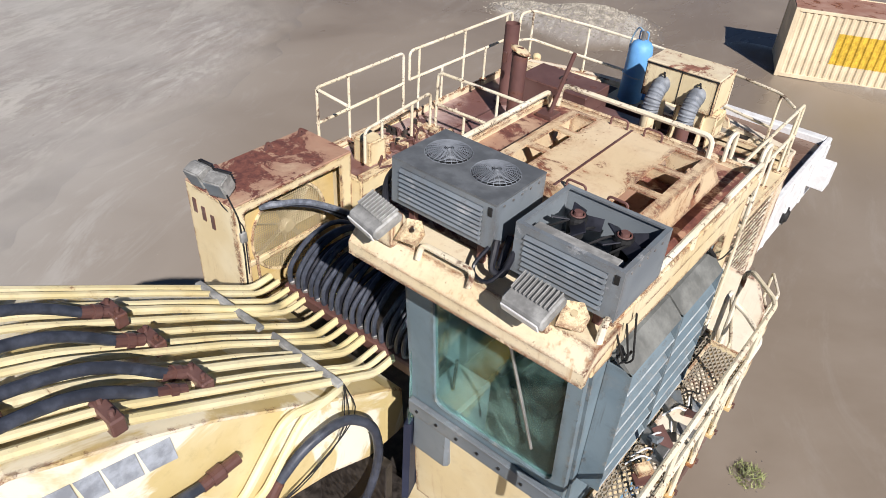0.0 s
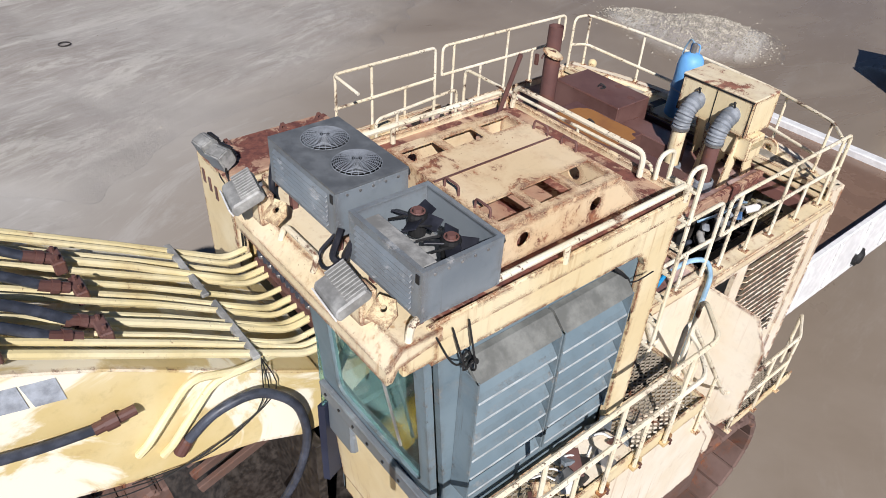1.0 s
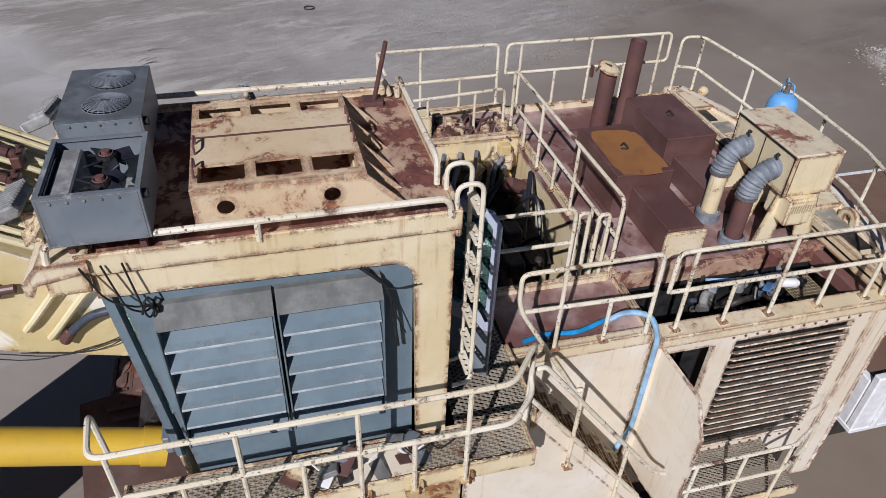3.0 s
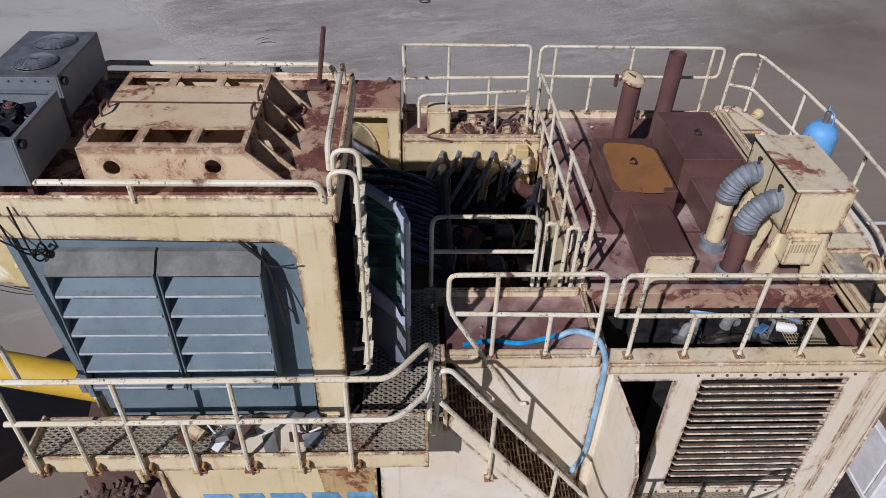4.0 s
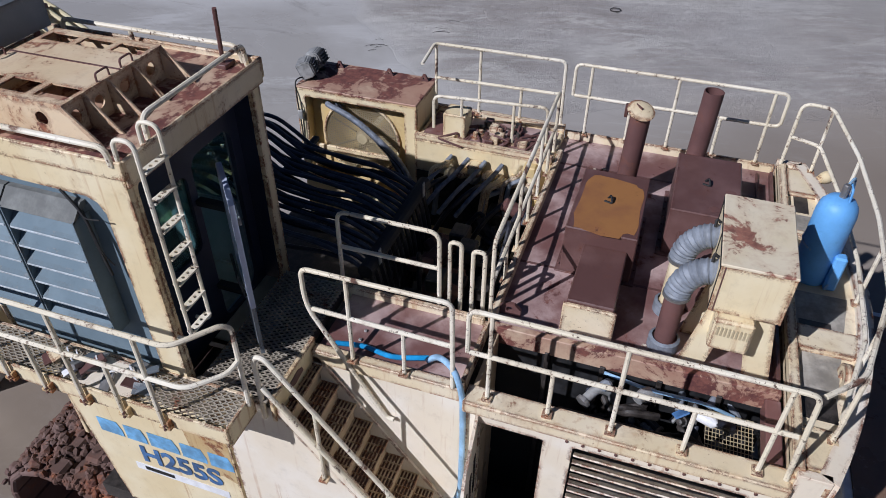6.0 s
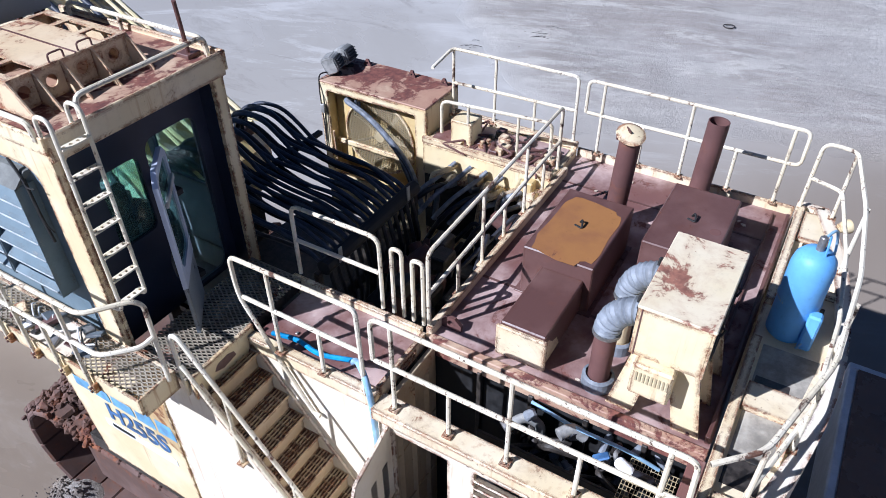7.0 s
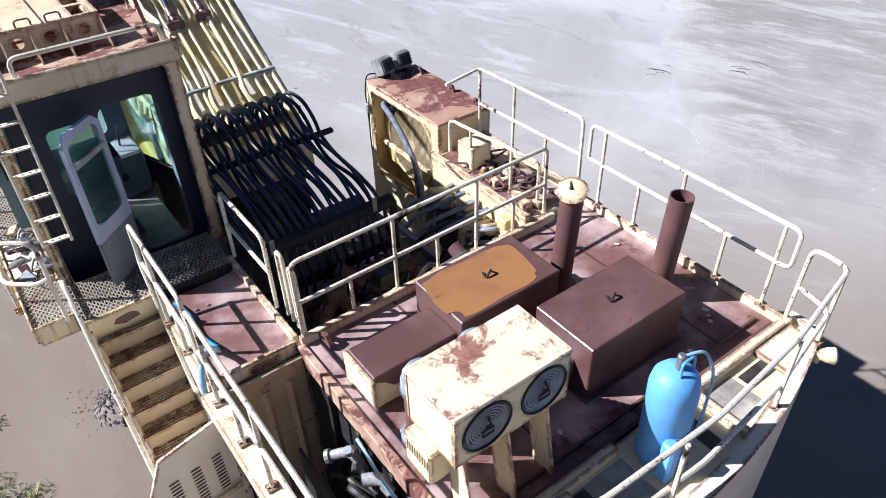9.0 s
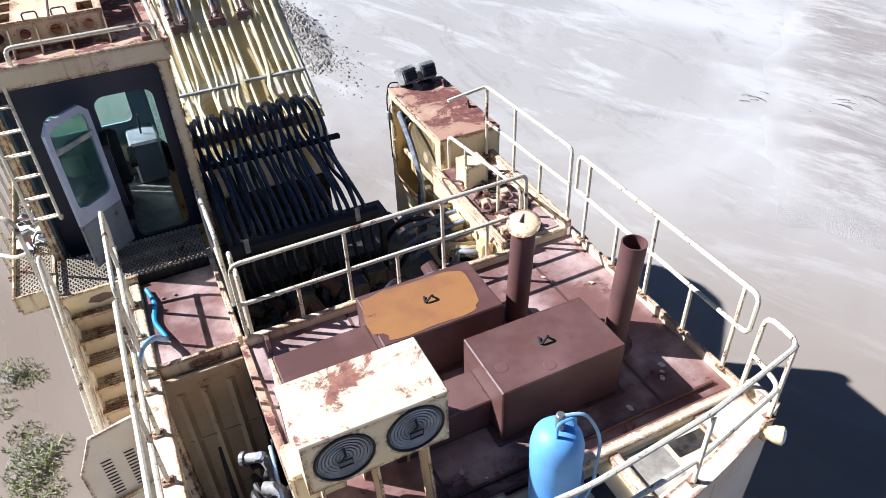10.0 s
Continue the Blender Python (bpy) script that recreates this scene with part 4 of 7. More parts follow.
# flood lamps on the visor
def flood_lamp(x, y, z, tilt, label, turn=0.0, dark=False, side=1):
    ob = thing("flood_lamp", (x, y, z), label, "flood lamp", "flood lamps")
    m = Matrix.Translation((x, y, z + 0.11)) @ Matrix.Rotation(radians(turn), 4, "Z") @ Matrix.Rotation(radians(tilt), 4, "X") @ Matrix.Scale(0.86, 4)
    bm = B()
    slab(bm, [(-0.14, -0.05), (0.09, -0.05), (0.12, -0.02), (0.10, 0.045), (-0.12, 0.045), (-0.15, 0.0)], "x", -0.165, 0.165)
    bmesh.ops.bevel(bm, geom=list(bm.edges), offset=0.012, segments=1, affect="EDGES")
    bm.transform(m)
    bo = part("housing", bm, BLACK if dark else ALLOY, ob, "ribbed alloy housing")
    for i in range(10):
        part("cooling_fin", box(B(), -0.155 + i * 0.033, -0.145 + i * 0.033, -0.04, 0.11, 0.04, 0.07, 0.003, m), ALLOY, bo)
    part("lens", box(B(), -0.15, 0.15, -0.16, -0.148, -0.04, 0.03, 0.004, m), WHITE, ob)
    xb = 0.15 * side
    bm = B()
    holed(bm, [(xb - 0.02, -0.09), (xb + 0.13, -0.09), (xb + 0.15, 0.0), (xb + 0.10, 0.07), (xb + 0.0, 0.06)], [circle(xb + 0.06, 0.0, 0.022, 10)], "y", 0.10, 0.115)
    bm.transform(Matrix.Translation((x, y, z + 0.11)) @ Matrix.Rotation(radians(turn + 25 * side), 4, "Z") @ Matrix.Rotation(radians(-50), 4, "X"))
    part("bracket", bm, CREAM, ob)
    part("stem", box(B(), x - 0.05, x + 0.08, y + 0.05, y + 0.16, min(z, 7.62) if z > 7 else z - 0.02, z + 0.08, 0.01), CREAM_WORN, ob)
    return ob


flood_lamp(-2.52, 2.60, 7.76, 24, "grey ribbed flood lamp on the sun visor", -12)
flood_lamp(-1.36, 2.60, 7.76, 24, "grey ribbed flood lamp beside the air conditioner", -6)
def box_lamp(x, y, z, turn, label):
    """A square work lamp standing on a swivel foot, pale shell with dark ribbed back."""
    ob = thing("work_light", (x, y, z), label, "work light", "cooler work lights")
    m = Matrix.Translation((x, y - 0.04, z + 0.17)) @ Matrix.Rotation(radians(turn), 4, "Z") @ Matrix.Rotation(radians(22), 4, "X") @ Matrix.Scale(0.86, 4)
    bm = B()
    slab(bm, [(-0.15, -0.15), (-0.15, 0.15), (0.04, 0.15), (0.10, 0.09), (0.10, -0.11), (0.05, -0.15)], "x", -0.15, 0.15)
    bmesh.ops.bevel(bm, geom=list(bm.edges), offset=0.02, segments=2, affect="EDGES")
    bm.transform(m)
    part("shell", bm, ALLOY, ob, "pale metal shell")
    back = part("back_plate", box(B(), -0.125, 0.125, 0.095, 0.13, -0.11, 0.10, 0.012, m), BLACK, ob, "black ribbed back")
    for k in range(4):
        part("rib", box(B(), -0.12, 0.12, 0.13, 0.155, -0.09 + 0.05 * k, -0.075 + 0.05 * k, 0.003, m), RUBBER, back)
    part("lens", box(B(), -0.13, 0.13, -0.16, -0.15, -0.13, 0.13, 0.004, m), ACGREY, ob)
    part("foot", lathe(B(), [(0.07, 0), (0.07, 0.02), (0.03, 0.03), (0.03, 0.09)], (x, y, z), n=12), BLACK, ob)
    return ob


box_lamp(-6.25, 3.93, 5.78, 18, "boxy pale work light at the cooler corner")
box_lamp(-6.58, 3.91, 5.78, 6, "boxy pale work light on the cooler top")
part("visor_handle", tube(B(), [(-2.25, 2.68, 7.62), (-2.25, 2.72, 7.72), (-1.85, 2.72, 7.72), (-1.85, 2.68, 7.62)], 0.02, 8, 0.06), RAIL, cab, smooth=True)

# rails on the cab roof
ZR = 7.77
handrail("cream tube rail along the cab roof edge", [("rail", [(-1.03, 2.78, 7.6), (-1.03, 2.80, ZR), (-1.03, 5.22, ZR), (-1.03, 5.24, 7.62)], 0.07)], [(-1.03, 4.0, 7.62, ZR)], (-1.03, 4, 7.62), False)
handrail("worn tube rail along the far roof edge", [("rail", [(-2.88, 3.2, 7.62), (-2.88, 3.22, ZR), (-2.88, 5.14, ZR), (-2.88, 5.18, 7.62)], 0.07)], [(-2.88, 4.0, 7.62, ZR)], (-2.88, 4, 7.62), False)
handrail("cream tube rail across the rear of the roof", [("rail", [(-1.44, 5.24, 7.62), (-1.44, 5.24, 7.82), (-2.82, 5.24, 7.82), (-2.84, 5.24, 7.62)], 0.08)], [], (-2.1, 5.24, 7.62), False)
rod = thing("antenna_stub", (-2.80, 5.02, 7.6), "rusty antenna stub standing on the cab roof", "antenna")
part("rod", tube(B(), [(-2.79, 5.03, 7.62), (-2.69, 5.12, 8.17)], 0.02, 8, 0), RUSTPIPE, rod, smooth=True)
part("foot", box(B(), -2.88, -2.72, 4.94, 5.10, 7.60, 7.64, 0.005), RUSTBOX, rod)

# ladder on the back of the cab
lad = thing("ladder", (-1.2, 5.45, 5.9), "cream steel ladder with perforated rungs behind the cab", "ladder")
for x in (-1.06, -1.33):
    part("stringer", tube(B(), [(x, 5.28, 7.64), (x, 5.28, 7.84), (x, 5.46, 7.84), (x, 5.47, 5.92), (x, 5.32, 5.90)], 0.018, 8, 0.08), RAIL, lad, smooth=True)
for i in range(7):
    z = 6.0 + i * 0.265
    bm = B()
    holed(bm, [(-1.325, 5.43), (-1.065, 5.43), (-1.065, 5.50), (-1.325, 5.50)], [circle(-1.29 + 0.063 * k, 5.465, 0.018, 6) for k in range(4)], "z", z - 0.008, z + 0.008)
    part("rung", bm, RAIL, lad)

# cab door standing open, and the seat inside
dr = thing("cab_door", (-2.0, 5.06, 5.15), "open grey cab door with glazed upper half", "door")
dm = Matrix.Translation((-1.985, 5.41, 0)) @ Matrix.Rotation(radians(42), 4, "Z")
bm = B()
holed(bm, [(0.0, 5.97), (0.60, 5.97), (0.60, 7.08), (0.51, 7.20), (0.10, 7.20), (0.0, 7.10)], [rrect(0.06, 0.54, 6.14, 7.12, 0.09)], "y", -0.045, 0.0)
bm.transform(dm)
part("door_frame", bm, DOORPAINT, dr, "pale blue-grey door frame")
bm = B()
holed(bm, [(0.0, 5.40), (0.60, 5.40), (0.60, 5.965), (0.0, 5.965)], [circle(0.12, 5.84, 0.022, 8)], "y", -0.04, -0.005)
bm.transform(dm)
part("door_panel", bm, ACGREY, dr)
dp = part("door_pane", box(B(), 0.06, 0.54, -0.025, -0.018, 6.14, 7.12, 0, dm), GLASS, dr)
dp.visible_shadow = False
bm = tube(B(), [(0.56, -0.06, 6.1), (0.50, -0.09, 6.25), (0.16, -0.09, 6.28)], 0.014, 6, 0.05)
bm.transform(dm)
part("door_handle", bm, BLACK, dr)
part("grab_bar", box(B(), 0.05, 0.55, 0.004, 0.03, 6.84, 6.90, 0.005, dm), ALLOY, dr)
for z in (5.6, 6.6):
    part("hinge", box(B(), -2.06, -1.98, 5.05, 5.41, z, z + 0.06, 0.004), BLACK, dr)
seat = thing("driver_seat", (-1.9, 4.0, 5.12), "black driver seat inside the cab", "seat")
part("cushion", box(B(), -2.15, -1.65, 3.8, 4.3, 5.5, 5.64, 0.05), BLACK, seat)
part("backrest", box(B(), -2.13, -1.67, 4.28, 4.42, 5.6, 6.35, 0.05), BLACK, seat)
part("base", box(B(), -2.05, -1.75, 3.9, 4.2, 5.12, 5.5, 0.02), OILY, seat)
part("armrest", box(B(), -2.25, -2.17, 3.8, 4.3, 5.72, 5.8, 0.02), BLACK, seat)
con = thing("control_console", (-2.4, 3.4, 5.12), "dusty control console in the cab", "console")
part("box", box(B(), -2.6, -2.2, 3.1, 3.7, 5.12, 5.75, 0.03), ACGREY, con)
part("lever", tube(B(), [(-2.4, 3.4, 5.75), (-2.42, 3.45, 6.05)], 0.015, 6, 0), BLACK, con)

# ---- boom ----
boom = thing("boom", (-4.0, 0, 5.2), "yellow-cream excavator boom with patchy white repaint", "boom")
prof_t = [(3.55, 5.10), (3.3, 5.30), (3.1, 5.42), (2.4, 5.86), (2.0, 6.12), (1.6, 6.38), (1.0, 6.70), (0.4, 6.98), (-0.2, 7.05), (-0.9, 6.7), (-2.6, 1.2), (-2.9, 0.1)]
prof_b = [(3.60, 4.5), (3.1, 4.5), (2.6, 4.75), (1.6, 5.03), (1.0, 5.25), (0.4, 5.45), (0.0, 5.4), (-0.3, 5.1), (-1.5, 1.0), (-1.7, 0.1)]
bm = B()
slab(bm, prof_t + prof_b[::-1], "x", -5.02, -3.12)
part("boom_box", bm, BOOMPAINT, boom)
part("boom_flange", slab(B(), [(y, z) for y, z in prof_t[1:]] + [(y, z + 0.03) for y, z in prof_t[1:]][::-1], "x", -5.06, -3.08), BOOMPAINT, boom)
bx = 1.30
for w in (0.20, 0.19, 0.13, 0.20, 0.22, 0.2):
    zb = 6.26 + (1.3 - bx) * 0.25
    part("letter_block", slab(B(), [(bx, zb), (bx - w, zb + w * 0.25), (bx - w - 0.04, zb + w * 0.25 + 0.23), (bx - 0.02, zb + 0.23)], "x", -3.118, -3.112), LETTER_GREY, boom, "faded grey-blue block")
    bx -= w + 0.035
foot = part("foot_bar", box(B(), -4.72, -2.92, 3.48, 3.62, 5.42, 5.56, 0.02), RUSTBOX, boom, "rusty hose connection bar")
random.seed(4)


def on_boom(y, h):
    ys = [p[0] for p in prof_t][::-1]
    zs = [p[1] for p in prof_t][::-1]
    return float(np.interp(y, ys, zs)) + h


lines = thing("hydraulic_lines", (-4, 1, 6.5), "bundle of cream steel hydraulic pipes along the boom", "pipes")
xs = [-4.92, -4.78, -4.64, -4.48, -4.36, -4.12, -3.98, -3.84, -3.68, -3.54, -3.40, -3.26, -3.15]
for i, x in enumerate(xs):
    h0 = 0.16 + 0.03 * (i % 2)
    j = random.uniform(-0.05, 0.05)
    path = [(x + j, 3.50, 5.52), (x + j, 3.25, on_boom(3.25, 0.17))]
    if i in (3, 6, 8, 10):
        path += [(x + 0.12, 3.0, on_boom(3.0, h0 + 0.06)), (x + 0.02, 2.6, on_boom(2.6, h0))]
    path += [(x, 2.2, on_boom(2.2, h0)), (x, 1.0, on_boom(1.0, h0)), (x, 0.3, on_boom(0.3, h0)), (x, -0.3, on_boom(-0.3, h0)), (x, -1.0, 6.5)]
    part("pipe", tube(B(), path, 0.030 + 0.008 * (i % 3 == 0), 8, 0.14), TUBEPAINT, lines, smooth=True)
for y, x0, x1 in ((2.70, -5.0, -4.05), (2.72, -3.95, -3.06)):
    z = on_boom(y, 0.20)
    bar = part("clamp_bar", box(B(), x0, x1, y - 0.035, y + 0.035, z - 0.02, z + 0.02, 0.006), ALLOY, lines, "weathered alloy pipe clamp")
for x, y in ((-3.40, 1.70), (-3.97, 1.70), (-4.42, 1.66), (-3.2, 1.0), (-4.0, 0.6), (-4.7, 0.9), (-3.5, 0.5)):
    z = on_boom(y, 0.16)
    bm = B()
    box(bm, x - 0.13, x + 0.13, y - 0.05, y + 0.05, z - 0.05, z + 0.08, 0.012)
    for dx in (-0.07, 0.07):
        lathe(bm, [(0.02, 0), (0.02, 0.04), (0, 0.045)], (x + dx, y, z + 0.08), n=6)
    part("pipe_clamp", bm, RUSTBOX, lines, "rusty pipe clamp")
# rubber hoses joined to the pipes
for x, y0, y1, h in ((-3.30, 1.45, 0.4, 0.30), (-3.50, 1.6, 0.3, 0.36), (-3.99, 1.55, 0.3, 0.30), (-4.45, 1.55, 0.3, 0.26)):
    ob = thing("rubber_hose", (x, y0, on_boom(y0, 0.2)), "blue-grey rubber hydraulic hose on the boom", "hose", "boom hoses")
    part("hose", tube(B(), [(x, y0, on_boom(y0, 0.16)), (x, y0 - 0.5, on_boom(y0 - 0.5, h + 0.04)), (x + 0.06, y1, on_boom(y1, h - 0.05)), (x + 0.1, y1 - 0.6, on_boom(y1 - 0.6, h) - 0.1), (x + 0.1, y1 - 1.1, on_boom(y1 - 0.7, h) - 0.6)], 0.042, 10, 0.4), HOSE, ob, smooth=True)
    bm = B()
    d = Vector((0, 0.85, -0.52))
    lathe(bm, [(0.05, 0), (0.05, 0.10), (0.062, 0.10), (0.062, 0.16), (0.05, 0.16), (0.05, 0.24), (0, 0.24)], (x, y0 - 0.12, on_boom(y0 - 0.12, 0.19)), d, 12)
    part("coupling", bm, RUSTBOX, ob, "rusty hose coupling")
# looping hose and elbow pipes on the side of the boom
sh = thing("looping_hose", (-3.05, 2.1, 5.0), "grey rubber hose looping down the boom side", "hose")
part("hose", tube(B(), [(-3.06, 2.02, 5.30), (-3.02, 2.25, 5.52), (-2.98, 2.65, 5.58), (-2.94, 2.98, 5.25), (-2.95, 3.08, 4.7), (-3.0, 2.95, 4.1), (-3.2, 2.72, 3.4)], 0.045, 10, 0.3, steps=6), HOSE, sh, smooth=True)
part("coupling", lathe(B(), [(0.055, 0), (0.06, 0.02), (0.06, 0.14), (0.045, 0.16), (0, 0.16)], (-3.07, 1.92, 5.18), (0.0, 0.6, 0.8), 12), RUSTBOX, sh)
for k, (y, z) in enumerate(((1.62, 5.36), (1.80, 5.22))):
    part("elbow_pipe", tube(B(), [(-3.10, y, z), (-3.06, y + 0.08, z + 0.10), (-3.05, y + 0.52, z + 0.62), (-3.07, 2.55 + 0.1 * k, 5.80), (-3.2, 2.9 + 0.06 * k, 5.66)], 0.036, 8, 0.14), TUBEPAINT, lines, smooth=True)
hl = thing("rubber_hose", (-3.1, 1.3, 5.9), "grey rubber hose with rusty coupling on the boom side", "hose", "boom hoses")
part("hose", tube(B(), [(-3.06, 1.40, 5.90), (-3.04, 1.0, 5.98), (-3.02, 0.3, 6.2), (-3.0, -0.4, 6.3), (-3.0, -0.9, 5.8)], 0.042, 10, 0.3), HOSE, hl, smooth=True)
part("coupling", lathe(B(), [(0.05, 0), (0.05, 0.08), (0.065, 0.08), (0.065, 0.18), (0.045, 0.18), (0.045, 0.32), (0, 0.32)], (-3.06, 1.38, 5.90), (0, 0.97, 0.05), 12), RUSTBOX, hl)
# cables
for k in range(3):
    cb = thing("loose_cable", (-3.05, 2.8, 5.8), "thin dark cable hanging down the boom side", "cable", "loose cables")
    part("cable", tube(B(), [(-3.05, 2.75, 5.85), (-3.02, 2.9 - 0.1 * k, 5.4 - 0.1 * k), (-3.06, 2.2 - 0.3 * k, 4.95), (-3.07, 1.5 - 0.4 * k, 5.1 + 0.1 * k)], 0.006, 5, 0.3), BLACK, cb)
# ram below the boom
ram = thing("hydraulic_ram", (-3.7, 1.2, 3), "yellow hydraulic ram below the boom", "hydraulic ram")
part("barrel", tube(B(), [(-3.55, 2.30, 2.75), (-3.55, -2.6, 4.2)], 0.23, 20, 0), YELLOW, ram, smooth=True)
part("end_cap", tube(B(), [(-3.55, 2.38, 2.72), (-3.55, 2.1, 2.81)], 0.25, 20, 0), YELLOW, ram, smooth=True)
bkt = thing("boom_bracket", (-3, 2.6, 3.2), "rust-brown boom foot casting", "bracket")
bm = B()
slab(bm, [(2.0, 2.7), (2.5, 3.2), (3.3, 3.5), (3.4, 2.4), (2.6, 2.2)], "x", -4.9, -3.9)
part("casting", bm, OILY, bkt)
for k in range(5):
    part("casting_rib", box(B(), -4.85 + 0.2 * k, -4.78 + 0.2 * k, 2.2, 3.3, 3.3, 3.42, 0.01, Matrix.Translation((0, 2.2, 3.3)) @ Matrix.Rotation(radians(18), 4, "X") @ Matrix.Translation((0, -2.2, -3.35))), TRACK, bkt)
part("front_frame", box(B(), -5.0, -2.9, 3.1, 3.2, 2.45, 4.5), OILY, bkt)

cb_ = thing("carbody", (-4.3, 2.2, 1.2), "rusty brown undercarriage frame under the boom foot", "undercarriage")
part("frame", slab(B(), [(-5.17, 0.95), (-5.38, 1.93), (-5.15, 3.3), (-2.6, 3.5), (-3.0, 1.3)], "z", 0.9, 2.0), TRACK, cb_)
for k in range(4):
    part("wear_bar", box(B(), -5.0 + 0.2 * k, -4.92 + 0.2 * k, 1.35 + 0.1 * k, 2.75, 2.0, 2.06, 0.015), TRACK, cb_)
part("turntable", lathe(B(), [(0, 0), (1.2, 0), (1.2, 1.1), (0, 1.1)], (-3.8, 6.0, 1.1), n=32), OILY, cb_, "dark greasy slewing ring")

# ---- hose bundle between boom foot and manifold ----
hb = thing("hose_bundle", (-3.85, 4.9, 5.5), "thick bundle of black rubber hoses arching behind the boom", "hoses")
N = 18
for i in range(N):
    x = -4.66 + 1.68 * i / (N - 1)
    for k in range(2 if i % 3 else 1):
        j = random.uniform(-0.02, 0.02)
        dz = random.uniform(-0.05, 0.05) - 0.13 * k
        cross = 0.05 if (i + k) % 2 else -0.05
        path = [(x, 3.56, 5.45), (x + j, 3.52 + 0.06 * k, 5.74 + dz * 0.3), (x + cross * 0.5, 3.80, 6.00 + dz * 0.5), (x + cross, 4.22, 6.01 + dz * 0.5), (x + cross, 4.52, 5.80 + dz * 0.3), (x, 4.72, 5.70 + dz * 0.3), (x - cross * 0.6, 5.15, 5.63 + dz), (x - j * 2, 5.70, 5.60 + dz * 0.6), (x, 6.05, 5.46), (x, 6.20, 5.34)]
        part("hose", tube(B(), path, 0.027, 8, 0.22, steps=5), RUBBER if k else HOSE, hb, smooth=True)
        if i % 2 == 0 and not k:
            part("ferrule", lathe(B(), [(0.034, 0), (0.036, 0.02), (0.036, 0.09), (0.028, 0.10), (0, 0.10)], (x, 3.56, 5.50), (0, -0.1, 1), 10), STEEL, hb, "bright steel ferrule")
part("clamp_bar", box(B(), -4.86, -2.98, 4.66, 4.74, 5.66, 5.72, 0.01), BLACK, hb, "black clamp bar")
part("manifold", tube(B(), [(-4.8, 6.2, 5.36), (-2.95, 6.2, 5.36)], 0.09, 12, 0), BLACK, hb, "black manifold pipe")
for i in range(14):
    x = -4.7 + 1.65 * i / 13
    part("drop_hose", tube(B(), [(x, 6.2, 5.30), (x + 0.03, 6.27, 5.08), (x - 0.02, 6.30, 4.7), (x + random.uniform(-0.1, 0.1), 6.25, 4.2)], 0.028, 7, 0.1), RUBBER, hb, smooth=True)
for x in (-4.54, -3.17):
    part("tag_plate", box(B(), x, x + 0.06, 6.29, 6.305, 5.36, 5.56, 0.003), ALLOY, hb)
pit = thing("hose_pit", (-4.3, 6.2, 3.0), "dark oily machinery pit under the hoses", "machinery pit")
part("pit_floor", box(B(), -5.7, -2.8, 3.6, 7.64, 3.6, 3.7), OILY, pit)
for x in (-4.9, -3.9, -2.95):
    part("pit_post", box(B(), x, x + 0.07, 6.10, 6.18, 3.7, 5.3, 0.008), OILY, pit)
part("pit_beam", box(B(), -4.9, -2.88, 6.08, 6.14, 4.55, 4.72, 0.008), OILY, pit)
random.seed(9)
for k in range(60):
    x, y = random.uniform(-5.5, -2.95), random.uniform(6.35, 7.5)
    z = random.uniform(3.75, 4.5)
    if k % 2 == 0:
        z += 0.5
    if k % 3 == 0:
        bm = lathe(B(), [(0, 0.3), (0.09, 0.28), (0.1, 0.0), (0.13, 0.0), (0.13, -0.1), (0, -0.1)], (x, y, z), (random.uniform(-1, 1), random.uniform(-1, 1), 0.6), 12)
        part("valve", bm, OILY if k % 2 else RUSTPIPE, pit)
    elif k % 3 == 1:
        bm = box(B(), x - 0.15, x + 0.12, y - 0.1, y + 0.12, z - 0.1, z + 0.1, 0.02)
        part("valve_block", bm, OILY, pit)
    else:
        bm = tube(B(), [(x, y, z), (x + random.uniform(-0.4, 0.4), y + random.uniform(-0.3, 0.2), z + 0.3), (x + random.uniform(-0.7, 0.7), y + random.uniform(-0.5, 0.2), z - 0.2)], 0.03, 7, 0.2)
        part("pit_hose", bm, RUBBER, pit, smooth=True)

# ---- cooler housing ----
ch = thing("cooler_housing", (-6.2, 4.9, 3.9), "cream oil cooler housing with rusty top and fan mesh", "cooler")
KX0, KX1, KY0, KY1, KZ0, KZ1 = -6.86, -5.95, 3.80, 5.66, 3.5, 5.78
part("top_plate", box(B(), KX0, KX1, KY0, KY1, KZ1 - 0.03, KZ1, 0.008), ROOF_RUST, ch, "rust-covered top plate")
bm = B()
holed(bm, [(KY0, KZ0), (KY1, KZ0), (KY1, KZ1 - 0.03), (KY0, KZ1 - 0.03)], [rrect(KY0 + 0.14, KY1 - 0.18, 4.25, KZ1 - 0.14, 0.04)], "x", KX1 - 0.04, KX1)
part("fan_frame", bm, CREAM, ch)
part("front_wall", box(B(), KX0, KX1 - 0.04, KY0, KY0 + 0.03, KZ0, KZ1 - 0.03), CREAM, ch)
part("inner_cheek", box(B(), KX1 - 0.2, KX1 - 0.045, KY0 + 0.04, KY0 + 0.13, 4.4, KZ1 - 0.1, 0.004), COOLERTAN, ch)
part("rear_wall", box(B(), KX0, KX1 - 0.04, KY1 - 0.03, KY1, KZ0, KZ1 - 0.03), CREAM, ch)
part("far_wall", box(B(), KX0, KX0 + 0.03, KY0 + 0.03, KY1 - 0.03, KZ0, KZ1 - 0.03), CREAM, ch)
part("cooler_core", box(B(), KX1 - 0.5, KX1 - 0.45, KY0 + 0.05, KY1 - 0.05, KZ0 + 0.1, KZ1 - 0.1), COOLERTAN, ch)
bm = B()
CYC, CZC = 4.72, 4.98
